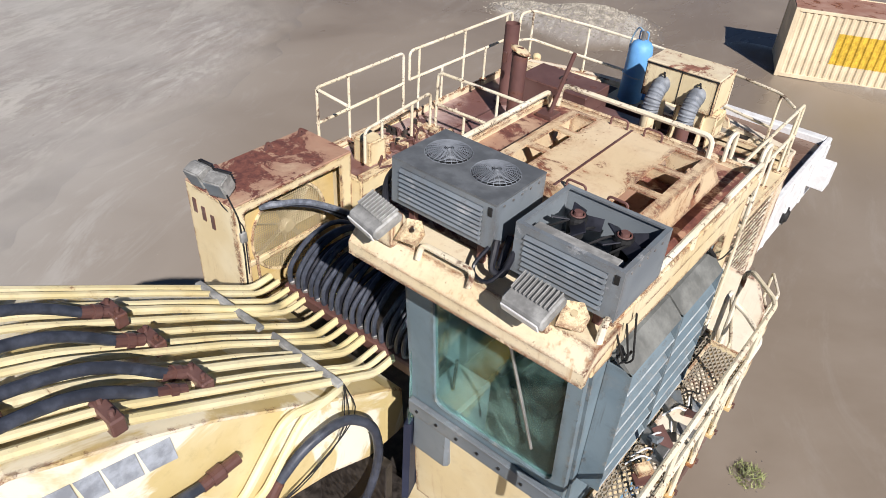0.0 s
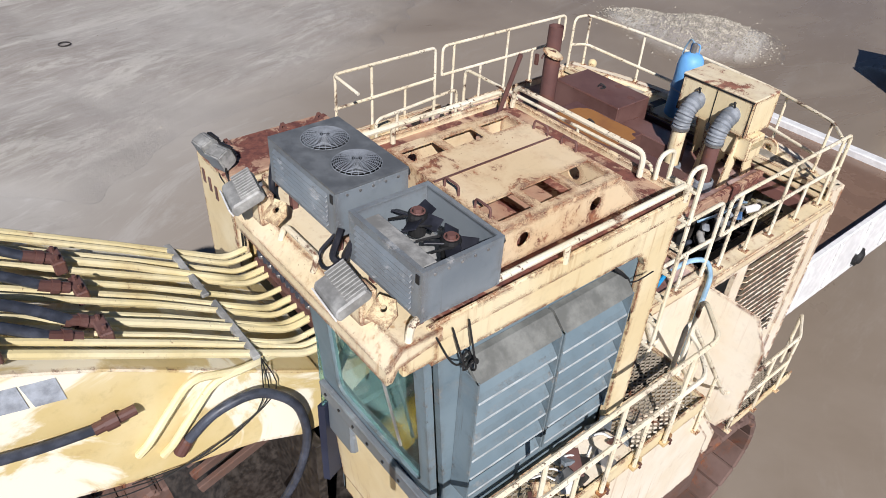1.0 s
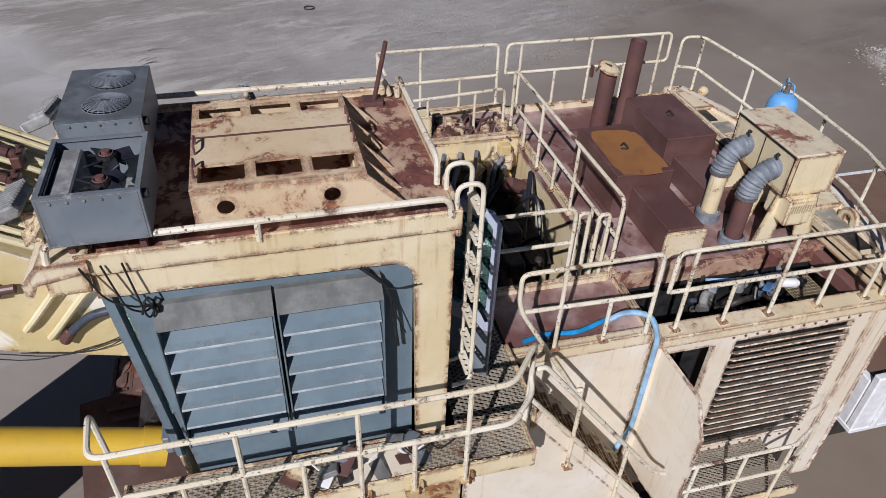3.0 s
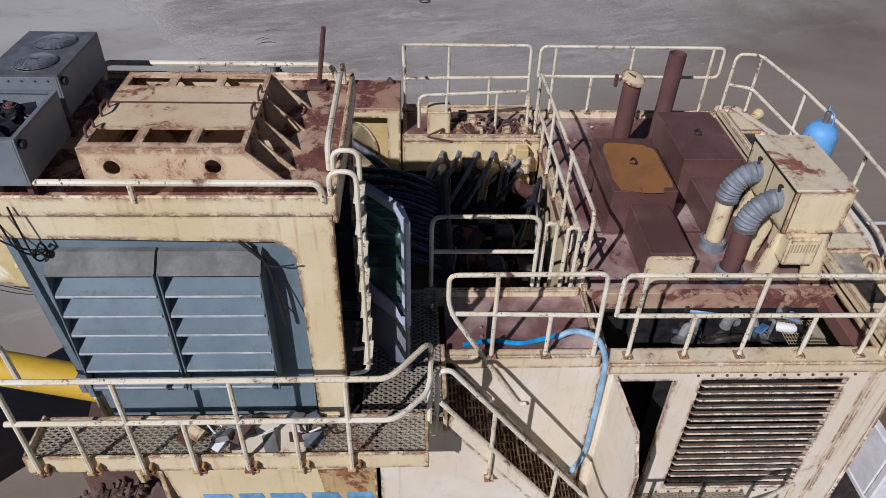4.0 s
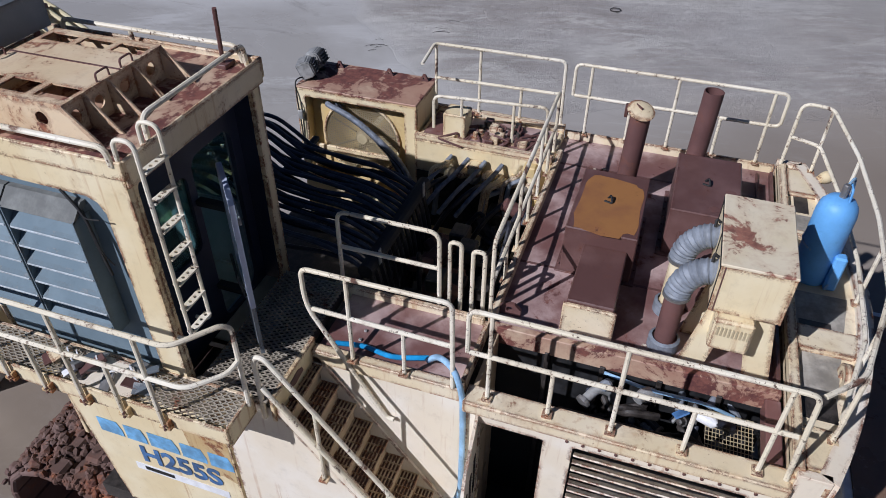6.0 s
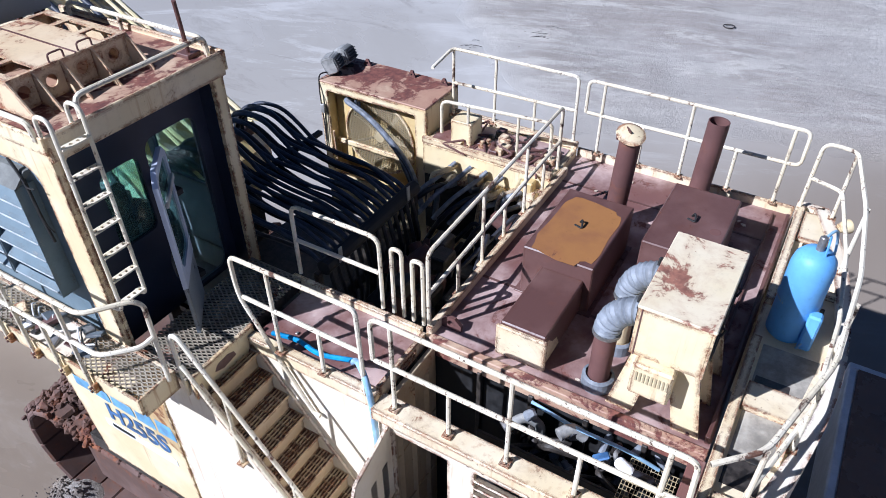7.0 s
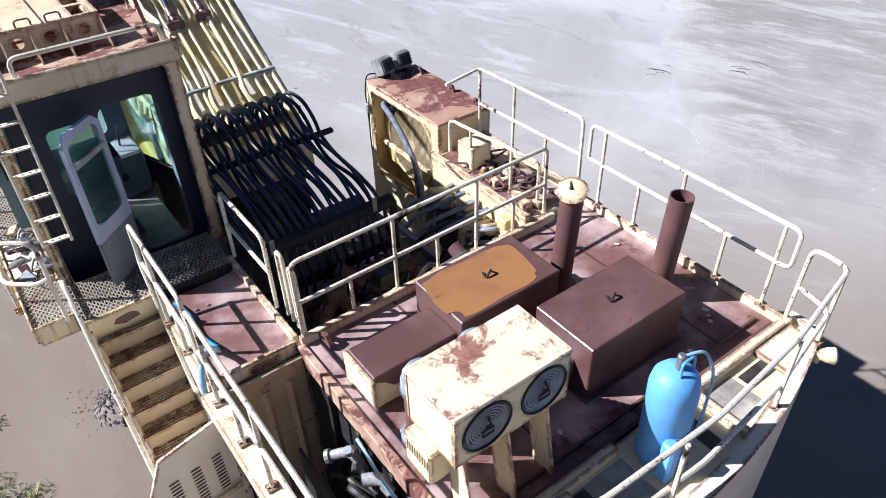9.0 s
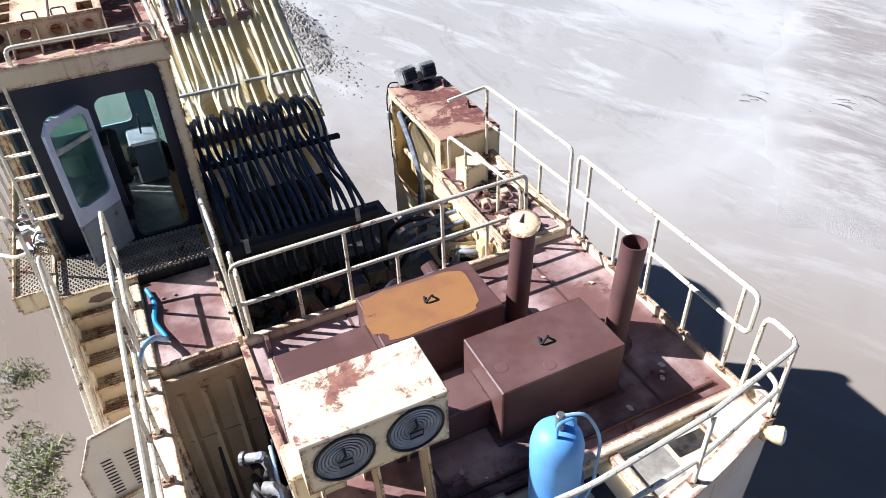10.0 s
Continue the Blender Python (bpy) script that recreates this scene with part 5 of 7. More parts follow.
holed(bm, [(KY0 + 0.15, 4.4), (KY1 - 0.15, 4.4), (KY1 - 0.15, KZ1 - 0.08), (KY0 + 0.15, KZ1 - 0.08)], [circle(CYC, CZC, 0.60, 32)], "x", KX1 - 0.24, KX1 - 0.20)
part("shroud", bm, COOLERTAN, ch)
bm = B()
for i in range(-19, 20):
    d = i * 0.031
    w = math.sqrt(max(0, 0.60 ** 2 - d ** 2))
    tube(bm, [(KX1 - 0.19, CYC - w, CZC + d), (KX1 - 0.19, CYC + w, CZC + d)], 0.004, 4, 0)
    tube(bm, [(KX1 - 0.185, CYC + d, CZC - w), (KX1 - 0.185, CYC + d, CZC + w)], 0.004, 4, 0)
part("fan_mesh", bm, MESHGOLD, ch, "dusty wire fan mesh")
bm = B()
tube(bm, [(KX1 - 0.18, CYC + 0.60 * math.cos(a), CZC + 0.60 * math.sin(a)) for a in [2 * math.pi * i / 40 for i in range(40)]], 0.022, 6, 0, True)
part("shroud_ring", bm, CREAM, ch)
part("fan_hub", lathe(B(), [(0.12, 0), (0.13, 0.04), (0.08, 0.1), (0, 0.1)], (KX1 - 0.28, CYC, CZC), (1, 0, 0), 14), MESHGOLD, ch)
for a in range(7):
    bm = B()
    box(bm, 0.1, 0.56, -0.07, 0.07, -0.006, 0.006, 0.003, Matrix.Translation((KX1 - 0.26, CYC, CZC)) @ Matrix.Rotation(radians(51.4 * a), 4, "X") @ Matrix.Rotation(radians(90), 4, "Z") @ Matrix.Rotation(radians(30), 4, "X"))
    part("fan_blade", bm, MESHGOLD, ch)
part("cross_bar", box(B(), KX1 - 0.17, KX1 - 0.12, KY0 + 0.15, KY1 - 0.3, 4.72, 4.80, 0.01), CREAM, ch)
for y in (4.15, 4.95, 5.5):
    bm = B()
    holed(bm, [(y - 0.07, KZ1), (y + 0.07, KZ1), (y + 0.02, KZ1 + 0.1), (y - 0.02, KZ1 + 0.1)], [circle(y, KZ1 + 0.045, 0.02, 8)], "x", -6.74, -6.71)
    part("lifting_eye", bm, RUSTPIPE, ch)
for k in range(3):
    part("grip_slot", box(B(), KX0 + 0.1 + 0.17 * k, KX0 + 0.17 + 0.17 * k, KY0 - 0.012, KY0, 5.37 - 0.05 * k, 5.57 - 0.05 * k, 0.004), RUSTBOX, ch)
for k in range(4):
    hz = thing("cooler_hose", (-5.85, 5.0, 5.5), "dark braided hose draped over the cooler fan", "hose", "cooler hoses")
    part("hose", tube(B(), [(-6.06, 4.26 + 0.06 * k, 5.52), (-5.90, 4.32 + 0.08 * k, 5.60 - 0.03 * k), (-5.85, 4.75 + 0.1 * k, 5.48 - 0.08 * k), (-5.80, 5.20 + 0.04 * k, 5.18 - 0.07 * k), (-5.72, 5.55 - 0.05 * k, 4.92), (-5.5, 5.85, 4.5)], 0.042 - 0.005 * k, 8, 0.3), BRAID if k % 2 == 0 else RUBBER, hz, smooth=True)
part("cooler_bar", tube(B(), [(KX1 + 0.03, KY0 + 0.22, 5.0), (KX1 + 0.03, KY0 + 0.24, 4.35), (KX1 + 0.03, 5.0, 4.4)], 0.02, 6, 0.06), CREAM, ch)

# ---- valve gallery between cooler and deck ----
vg = thing("valve_gallery", (-6.2, 6.8, 4.8), "cream tank box with rusty top fittings", "tank")
part("tank_body", box(B(), -6.70, -5.80, 5.69, 7.62, 4.86, 5.36, 0.015), CREAM, vg)
# dark colour covers both oil and the shadow over the lower wall
part("tank_skirt", box(B(), -6.70, -5.82, 5.70, 7.61, 3.9, 4.855, 0.01), OILY, vg, "oily lower wall, darkened for the cab's shadow")
part("tank_top", box(B(), -6.62, -5.86, 5.75, 7.55, 5.36, 5.375, 0.004), DECK, vg)
part("top_rim", box(B(), -6.74, -6.66, 5.69, 7.62, 5.36, 5.46, 0.006), CREAM_WORN, vg)
random.seed(12)
for k in range(44):
    x, y = random.uniform(-6.55, -5.92), random.uniform(6.2, 7.5)
    if k % 3 == 0:
        bm = lathe(B(), [(0.06, 0), (0.06, 0.025), (0.035, 0.03), (0.035, 0.09), (0, 0.10)], (x, y, 5.375), n=12)
        part("filler_cap", bm, (OILY, CREAM_WORN, RUSTBOX)[k % 4 % 3], vg)
    elif k % 3 == 1:
        part("bracket", box(B(), x - 0.08, x + 0.06, y - 0.05, y + 0.07, 5.375, 5.375 + random.uniform(0.04, 0.12), 0.008), random.choice((CREAM_WORN, RUSTBOX)), vg)
    else:
        part("small_pipe", tube(B(), [(x, y, 5.37), (x, y, 5.47), (x + random.uniform(-0.3, 0.3), y + random.uniform(-0.3, 0.3), 5.44), (x + 0.2, y + 0.1, 5.37)], 0.016, 6, 0.05), RUSTPIPE, vg)
for k in range(14):
    y = random.uniform(6.2, 7.5)
    z = random.uniform(4.75, 5.3)
    if k % 2:
        part("valve_block", box(B(), -5.78, -5.78 + random.uniform(0.08, 0.22), y - 0.09, y + 0.08, z - 0.09, z + 0.08, 0.015), random.choice((CREAM_WORN, COOLERTAN, CREAM)), vg)
    else:
        part("feed_pipe", tube(B(), [(-5.8, y, z), (-5.55, y, z + 0.05), (-5.45, y - 0.15, z + 0.02), (-5.42, y - 0.2, z - 0.5)], random.uniform(0.025, 0.045), 9, 0.12), random.choice((CREAM, CREAM_WORN, DUCT)), vg, smooth=True)
for k in range(4):
    y = 6.2 + 0.24 * k
    part("fitting_hose", tube(B(), [(-5.76, y + 0.05, 5.22), (-5.5, y - 0.05, 5.12), (-5.25, y - 0.2, 5.0), (-5.1, y - 0.4, 4.7)], 0.032, 9, 0.15), BRAID if k % 2 else DUCT, vg, smooth=True)
part("side_box", box(B(), -6.3, -5.98, 6.04, 6.36, 5.36, 5.72, 0.012), CREAM, vg)
part("inner_kerb", box(B(), -5.86, -5.79, 5.69, 7.62, 5.36, 5.45, 0.006), CREAM_WORN, vg)
part("filter_can", lathe(B(), [(0.06, 0), (0.06, 0.26), (0.085, 0.26), (0.085, 0.3), (0, 0.31)], (-6.12, 6.12, 5.36), n=16), CREAM, vg)
for k in range(7):
    y = 6.25 + 0.18 * k
    bm = lathe(B(), [(0.0, 0.0), (0.075, 0.0), (0.085, 0.12), (0.06, 0.2), (0.03, 0.26), (0, 0.26)], (-5.78, y, 4.95 + 0.06 * (k % 2)), (1, 0.0, 0.25), 12)
    part("valve_cap", bm, CREAM_WORN if k % 2 else STEEL, vg)
    if k % 3 == 0:
        part("valve_hose", tube(B(), [(-5.55, y, 5.0), (-5.3, y - 0.1, 5.05), (-5.1, y - 0.4, 4.75), (-5.0, y - 0.6, 4.3)], 0.035, 8, 0.2), RUBBER, vg, smooth=True)

# ---- things on the deck ----
def exhaust_box(x0, x1, y0, y1, z1, label, ochre):
    ob = thing("exhaust_box", ((x0 + x1) / 2, (y0 + y1) / 2, DZ), label, "exhaust box", "engine exhaust boxes")
    part("casing", box(B(), x0, x1, y0, y1, DZ, z1, 0.012), RUSTBOX, ob)
    part("flange", box(B(), x0 - 0.05, x1 + 0.05, y0 - 0.05, y1 + 0.05, DZ, DZ + 0.02, 0.004), RUSTBOX, ob)
    if ochre:
        bm = B()
        random.seed(2)
        pts = []
        for i in range(28):
            a = 2 * math.pi * i / 28
            ex = (abs(math.cos(a)) ** 0.45) * math.copysign(1, math.cos(a))
            ey = (abs(math.sin(a)) ** 0.45) * math.copysign(1, math.sin(a))
            w = 1 + random.uniform(-0.12, 0.04)
            pts.append(((x0 + x1) / 2 + 0.08 + ex * (x1 - x0) * 0.455 * w, (y0 + y1) / 2 + ey * (y1 - y0) * 0.475 * w))
        slab(bm, pts, "z", z1, z1 + 0.003)
        part("rust_patch", bm, OCHRE, ob, "bright ochre rust patch")
    cx, cy = (x0 + x1) / 2, (y0 + y1) / 2
    bm = B()
    tube(bm, [(cx - 0.06, cy - 0.03, z1), (cx - 0.04, cy, z1 + 0.06), (cx + 0.05, cy + 0.03, z1 + 0.01), (cx + 0.02, cy - 0.06, z1 + 0.01)], 0.012, 6, 0.03)
    part("lifting_eye", bm, BLACK, ob)
    return ob


eb1 = exhaust_box(-5.07, -3.84, 8.14, 8.90, 5.84, "rust-brown exhaust box with an ochre patch on top", True)
eb2 = exhaust_box(-5.75, -4.50, 9.16, 9.89, 5.87, "rust-brown steel exhaust box beside the blue drum", False)
for x, y in ((-4.64, 9.62), (-5.02, 9.78)):
    part("dent", lathe(B(), [(0.06, 0.0015), (0.05, 0.003), (0, 0.004)], (x, y, 5.87), n=14), RUSTPIPE, eb2)
part("duct_casing", box(B(), -3.845, -2.92, 8.36, 8.82, DZ, 5.66, 0.012), RUSTBOX, eb1)
part("end_patch", slab(B(), [(-3.30, 5.27), (-2.93, 5.27), (-2.93, 5.60), (-3.02, 5.55), (-3.12, 5.45), (-3.22, 5.42)], "y", 8.8205, 8.8235), CREAM_WORN, eb1, "faded cream paint with rust runs")
part("duct_end", box(B(), -2.925, -2.88, 8.33, 8.85, 5.25, 5.63, 0.012), CREAM_WORN, eb1, "cream end plate with rust bloom")
part("duct_casing", box(B(), -4.505, -3.6, 9.3, 9.7, DZ, 5.6, 0.012), RUSTBOX, eb2)


def stack(x, y, z1, cap, label):
    ob = thing("exhaust_stack", (x, y, DZ), label, "exhaust stack", "exhaust stacks")
    bm = B()
    lathe(bm, [(0.118, 0), (0.118, z1 - DZ), (0.106, z1 - DZ), (0.106, 0.3), (0, 0.3)], (x, y, DZ), (-0.02, 0.03, 1), 24)
    part("pipe", bm, RUSTPIPE, ob, smooth=True)
    part("base_flange", lathe(B(), [(0, 0.03), (0.19, 0.03), (0.19, 0)], (x, y, DZ), n=20), RUSTBOX, ob)
    if cap:
        bm = B()
        lathe(bm, [(0, 0.035), (0.10, 0.03), (0.165, 0.0), (0.16, -0.012), (0, 0.0)], (x - 0.02, y + 0.03, z1 + 0.02), (0.30, 0.22, 1), 22)
        part("rain_cap", bm, CREAM_WORN, ob, "pale hinged rain cap", True)
        part("cap_arm", tube(B(), [(x - 0.10, y - 0.12, z1 - 0.05), (x - 0.08, y - 0.05, z1 + 0.07), (x + 0.02, y + 0.04, z1 + 0.06)], 0.014, 6, 0.03), RUSTBOX, ob)
        part("counterweight_arm", box(B(), x - 0.2, x - 0.14, y - 0.16, y - 0.12, z1 - 0.16, z1 + 0.0, 0.006), RUSTBOX, ob)
    return ob


stack(-5.40, 8.60, 6.48, True, "rusty exhaust stack with a pale rain cap")
stack(-6.08, 9.36, 6.55, False, "rusty open exhaust stack behind the exhaust box")

random.seed(91)
for k in range(9):
    x, y = random.choice(((-6.2, 8.0), (-6.45, 8.4), (-5.9, 7.95), (-6.3, 9.9), (-5.7, 10.05), (-4.1, 10.0), (-3.4, 8.1), (-2.95, 9.1), (-6.0, 8.2)))
    x, y, r = x + random.uniform(-0.1, 0.1), y + random.uniform(-0.1, 0.1), random.uniform(0.02, 0.045)
    chip = thing("paint_flake", (x, y, DZ), "pale flake of old paint lying on the rusty deck", "flake", "paint flakes")
    m = Matrix.Translation((x, y, DZ + 0.012)) @ Euler((random.uniform(-0.2, 0.2), random.uniform(-0.2, 0.2), random.uniform(0, 3))).to_matrix().to_4x4()
    part("flake", slab(B(), [(-r, -r * 0.4), (r * 0.2, -r * 0.7), (r, 0.0), (r * 0.3, r * 0.6), (-r * 0.7, r * 0.4)], "z", -0.004, 0.004), PALE, chip).data.transform(m)
# weld beads and bolts round the exhaust boxes
for eb, x0, x1, y0, y1 in ((eb1, -5.07, -3.84, 8.14, 8.90), (eb2, -5.75, -4.50, 9.16, 9.89)):
    for k in range(8):
        x = x0 + 0.06 + (x1 - x0 - 0.12) * k / 7
        for y in (y0 - 0.028, y1 + 0.028):
            part("bolt", lathe(B(), [(0.014, 0), (0.014, 0.014), (0, 0.018)], (x, y, DZ + 0.02), n=6), RUSTPIPE, eb)

# air cleaner box on legs with two round grilles
ac = thing("air_cleaner", (-3.3, 9.9, DZ), "cream air cleaner box on plate legs, rusty top", "air cleaner")
AX0, AX1, AY0, AY1, AZ0, AZ1 = -3.86, -2.77, 9.59, 10.19, 6.04, 6.57
bm = B()
holed(bm, [(AX0, AZ0), (AX1, AZ0), (AX1, AZ1 - 0.03), (AX0, AZ1 - 0.03)], [circle(x, 6.30, 0.215, 28) for x in (-3.60, -3.06)], "y", AY1 - 0.02, AY1)
part("rear_panel", bm, CREAM, ac)
bm = B()
for x in (AX0, AX1 - 0.02):
    box(bm, x, x + 0.02, AY0, AY1 - 0.021, AZ0, AZ1 - 0.03, 0.003)
box(bm, AX0 + 0.021, AX1 - 0.021, AY0, AY0 + 0.02, AZ0, AZ1 - 0.03, 0.003)
box(bm, AX0 + 0.021, AX1 - 0.021, AY0 + 0.021, AY1 - 0.021, AZ0, AZ0 + 0.02, 0)
part("casing", bm, CREAM, ac)
part("top_cover", box(B(), AX0 - 0.008, AX1 + 0.008, AY0 - 0.008, AY1 + 0.008, AZ1 - 0.03, AZ1, 0.008), painted("cream_cover", (0.70, 0.60, 0.40), 0.54, 0.0, faded=(0.72, 0.63, 0.46), rust_a=(0.16, 0.07, 0.05), rust_b=(0.34, 0.15, 0.10), chip=0.5), ac, "cream cover with a rust bloom")
for x in (-3.60, -3.06):
    bm = B()
    for k in range(1, 9):
        tube(bm, [(x + 0.21 * k / 8 * math.cos(a), AY1 - 0.012, 6.30 + 0.21 * k / 8 * math.sin(a)) for a in [2 * math.pi * i / 24 for i in range(24)]], 0.0135, 4, 0, True)
    g1 = part("round_grille", bm, DUCT, ac, "grey round grille")
    part("grille_disc", lathe(B(), [(0.213, 0), (0.213, 0.006), (0, 0.006)], (x, AY1 - 0.035, 6.30), (0, 1, 0), 28), DUCT, ac)
    bm = B()
    tube(bm, [(x + 0.218 * math.cos(a), AY1 + 0.003, 6.30 + 0.218 * math.sin(a)) for a in [2 * math.pi * i / 32 for i in range(32)]], 0.011, 6, 0, True)
    part("grille_ring", bm, BLACK, ac)
    bm = B()
    tube(bm, [(x, AY1, 6.40), (x, AY1 + 0.04, 6.36), (x + 0.02, AY1 + 0.02, 6.30)], 0.01, 5, 0)
    tube(bm, [(x - 0.05, AY1 + 0.012, 6.28), (x + 0.05, AY1 + 0.012, 6.28), (x + 0.05, AY1 + 0.012, 6.22), (x - 0.05, AY1 + 0.012, 6.22)], 0.007, 5, 0, True)
    part("wing_nut", bm, BLACK, ac)
for x in (-3.70, -3.30, -2.88):
    bm = B()
    slab(bm, [(AY1 - 0.28, AZ0), (AY1 - 0.03, AZ0), (AY1 + 0.12, DZ), (AY1 - 0.12, DZ)], "x", x, x + 0.02)
    part("leg", bm, CREAM, ac)
    bm = B()
    slab(bm, [(AY0 + 0.03, AZ0), (AY0 + 0.25, AZ0), (AY0 + 0.12, DZ), (AY0 - 0.12, DZ)], "x", x, x + 0.02)
    part("leg", bm, CREAM, ac)
for x in (AX0 + 0.01, (AX0 + AX1) / 2, AX1 - 0.02):
    part("panel_seam", box(B(), x - 0.006, x + 0.006, AY0 - 0.008, AY0, AZ0, AZ1 - 0.03, 0.002), BLACK, ac, "black rubber panel seam")
part("panel_seam", box(B(), AX0, AX1, AY0 - 0.014, AY0 - 0.002, AZ1 - 0.045, AZ1 - 0.03, 0.002), BLACK, ac)
part("panel_seam", box(B(), AX1, AX1 + 0.004, AY0 + 0.03, AY0 + 0.042, AZ0, AZ1 - 0.03, 0.001), RUSTBOX, ac)
for x in (-3.56, -3.02):
    part("hose_bracket", tube(B(), [(x, AY0 - 0.01, 6.44), (x, AY0 - 0.05, 6.47), (x + 0.03, AY0 - 0.05, 6.40)], 0.014, 6, 0.02), BLACK, ac)
part("filter_pot", box(B(), -3.08, -2.68, 9.66, 10.0, 5.68, 6.03, 0.02), CREAM, ac)
bm = B()
for k in range(9):
    box(bm, -2.678, -2.672, 9.70 + 0.032 * k, 9.716 + 0.032 * k, 5.86, 5.96, 0)
part("vent_slots", bm, MESHGOLD, ac)
for x, mat in ((-3.02, RUSTPIPE), (-3.56, CREAM)):
    y = 9.33
    dk = thing("intake_duct", (x, y, DZ), "intake pipe with a grey ribbed elbow hose", "intake duct", "intake ducts")
    part("pipe", lathe(B(), [(0.135, 0), (0.135, 0.1), (0.10, 0.12), (0.10, 0.72)], (x, y, DZ), n=20), mat, dk, smooth=True)
    pts, rad = [], []
    for i in range(33):
        a = radians(90 * i / 32)
        pts.append((x, y + 0.27 * (1 - math.cos(a)), 5.95 + 0.33 * math.sin(a)))
        rad.append(0.118 + 0.009 * math.sin(i * 2.4))
    part("ribbed_elbow", tube(B(), pts, rad, 16, 0), DUCT, dk, "grey ribbed rubber elbow", True)
    part("hose_clip", lathe(B(), [(0.128, 0), (0.128, 0.03), (0.11, 0.03)], (x, y, 5.92), n=20), STEEL, dk)
    part("pipe_foot", lathe(B(), [(0.15, 0), (0.15, 0.12), (0.12, 0.14)], (x, y, DZ), n=20), DUCT, dk)

# blue drum
dm_ = thing("pressure_drum", (-4.49, 10.71, 5.365), "bright blue pressure drum with hose and handle", "drum")
DXC, DYC = -4.49, 10.71
part("shell", lathe(B(), [(0, 0.0), (0.17, 0.0), (0.195, 0.03), (0.195, 0.85), (0.178, 0.94), (0.135, 1.00), (0.06, 1.03), (0, 1.035)], (DXC, DYC, 5.365), (0.03, 0, 1), 32), BLUE, dm_, smooth=True)
part("neck", lathe(B(), [(0.035, 0), (0.035, 0.16), (0.025, 0.17), (0, 0.17)], (DXC + 0.02, DYC, 6.37), n=12), STEEL, dm_)
part("carry_handle", tube(B(), [(DXC - 0.07, DYC + 0.06, 6.36), (DXC - 0.07, DYC + 0.05, 6.52), (DXC + 0.08, DYC + 0.05, 6.52), (DXC + 0.08, DYC + 0.06, 6.36)], 0.011, 6, 0.04), BLUE, dm_)
part("hose", tube(B(), [(DXC + 0.02, DYC, 6.52), (DXC - 0.12, DYC + 0.08, 6.57), (DXC - 0.25, DYC + 0.14, 6.3), (DXC - 0.22, DYC + 0.16, 5.7), (DXC + 0.1, DYC + 0.24, 5.6), (DXC + 0.25, DYC + 0.12, 5.40)], 0.013, 7, 0.15), PALEBLUE, dm_, smooth=True)
part("strap", lathe(B(), [(0.196, 0), (0.205, 0.0), (0.205, 0.025), (0.196, 0.025)], (DXC, DYC, 5.8), (0.12, 0.1, 1), 28), PALEBLUE, dm_)
part("side_pad", box(B(), DXC + 0.1, DXC + 0.22, DYC + 0.12, DYC + 0.24, 5.37, 5.80, 0.02), BLUE, dm_)

# ---- rails round the deck ----
TZ = 6.37
handrail("cream tube rail on the far side of the deck", [
    ("rail_frame", [(-6.73, 7.66, 5.92), (-6.73, 7.66, TZ), (-6.73, 10.32, TZ), (-6.73, 10.32, 5.92), (-6.73, 7.68, 5.92)], 0.09)],
    [(-6.73, 7.88, 5.36, TZ), (-6.73, 9.0, 5.36, TZ), (-6.73, 10.16, 5.36, TZ), (-6.73, 8.45, 5.36, 5.92), (-6.73, 9.6, 5.36, 5.92)], (-6.73, 9, 5.3))
handrail("cream tube rail beside the tank top", [
    ("top_rail", [(-6.05, 5.72, 6.36), (-6.62, 5.70, 6.42), (-6.73, 7.52, 6.38), (-6.73, 7.54, 5.3)], 0.08),
    ("mid_rail", [(-6.62, 5.70, 5.92), (-6.73, 7.52, 5.90)], 0)],
    [(-6.62, 5.72, 5.42, 6.40), (-6.68, 6.35, 5.42, 6.40), (-6.7, 6.95, 5.42, 5.9)], (-6.7, 6.6, 5.4))
handrail("lower inner tube rail over the tank", [
    ("rail_frame", [(-5.95, 5.92, 5.5), (-5.95, 5.92, 5.98), (-6.12, 7.45, 5.98), (-6.12, 7.46, 5.30)], 0.1)],
    [(-6.0, 6.3, 5.38, 5.98), (-6.08, 7.0, 5.38, 5.98)], (-6.05, 6.7, 5.4))
handrail("cream tube rail across the front of the deck", [
    ("rail_frame", [(-2.80, 7.64, 5.26), (-2.80, 7.64, 6.26), (-6.10, 7.58, 6.26), (-6.12, 7.58, 5.3)], 0.1),
    ("mid_rail", [(-2.80, 7.64, 5.76), (-6.10, 7.58, 5.76)], 0)],
    [(-3.95, 7.62, 5.3, 6.26), (-5.05, 7.60, 5.3, 6.26), (-3.4, 7.63, 5.3, 5.76), (-4.5, 7.61, 5.3, 5.76), (-5.6, 7.6, 5.3, 5.76)], (-4.4, 7.6, 5.3))
handrail("cream tube rail curving round the counterweight corner", [
    ("top_rail", [(-6.66, 10.46, 5.40), (-6.66, 10.48, 6.32), (-6.66, 10.83, 6.30), (-5.6, 11.02, 6.26), (-4.5, 11.10, 6.22), (-3.3, 11.05, 6.2), (-2.2, 10.75, 6.2), (-1.92, 10.45, 6.18)], 0.12),
    ("mid_rail", [(-6.66, 10.47, 5.85), (-6.62, 10.83, 5.80), (-5.6, 11.02, 5.70), (-4.5, 11.10, 5.66), (-3.3, 11.05, 5.66), (-2.2, 10.75, 5.66)], 0.1)],
    [(-6.62, 10.83, 5.42, 6.30), (-5.6, 11.04, 5.42, 6.26), (-4.1, 11.12, 5.42, 6.22), (-3.0, 11.0, 5.42, 6.2), (-2.2, 10.76, 5.42, 6.2)], (-4.2, 11, 5.42))
SX = -1.79
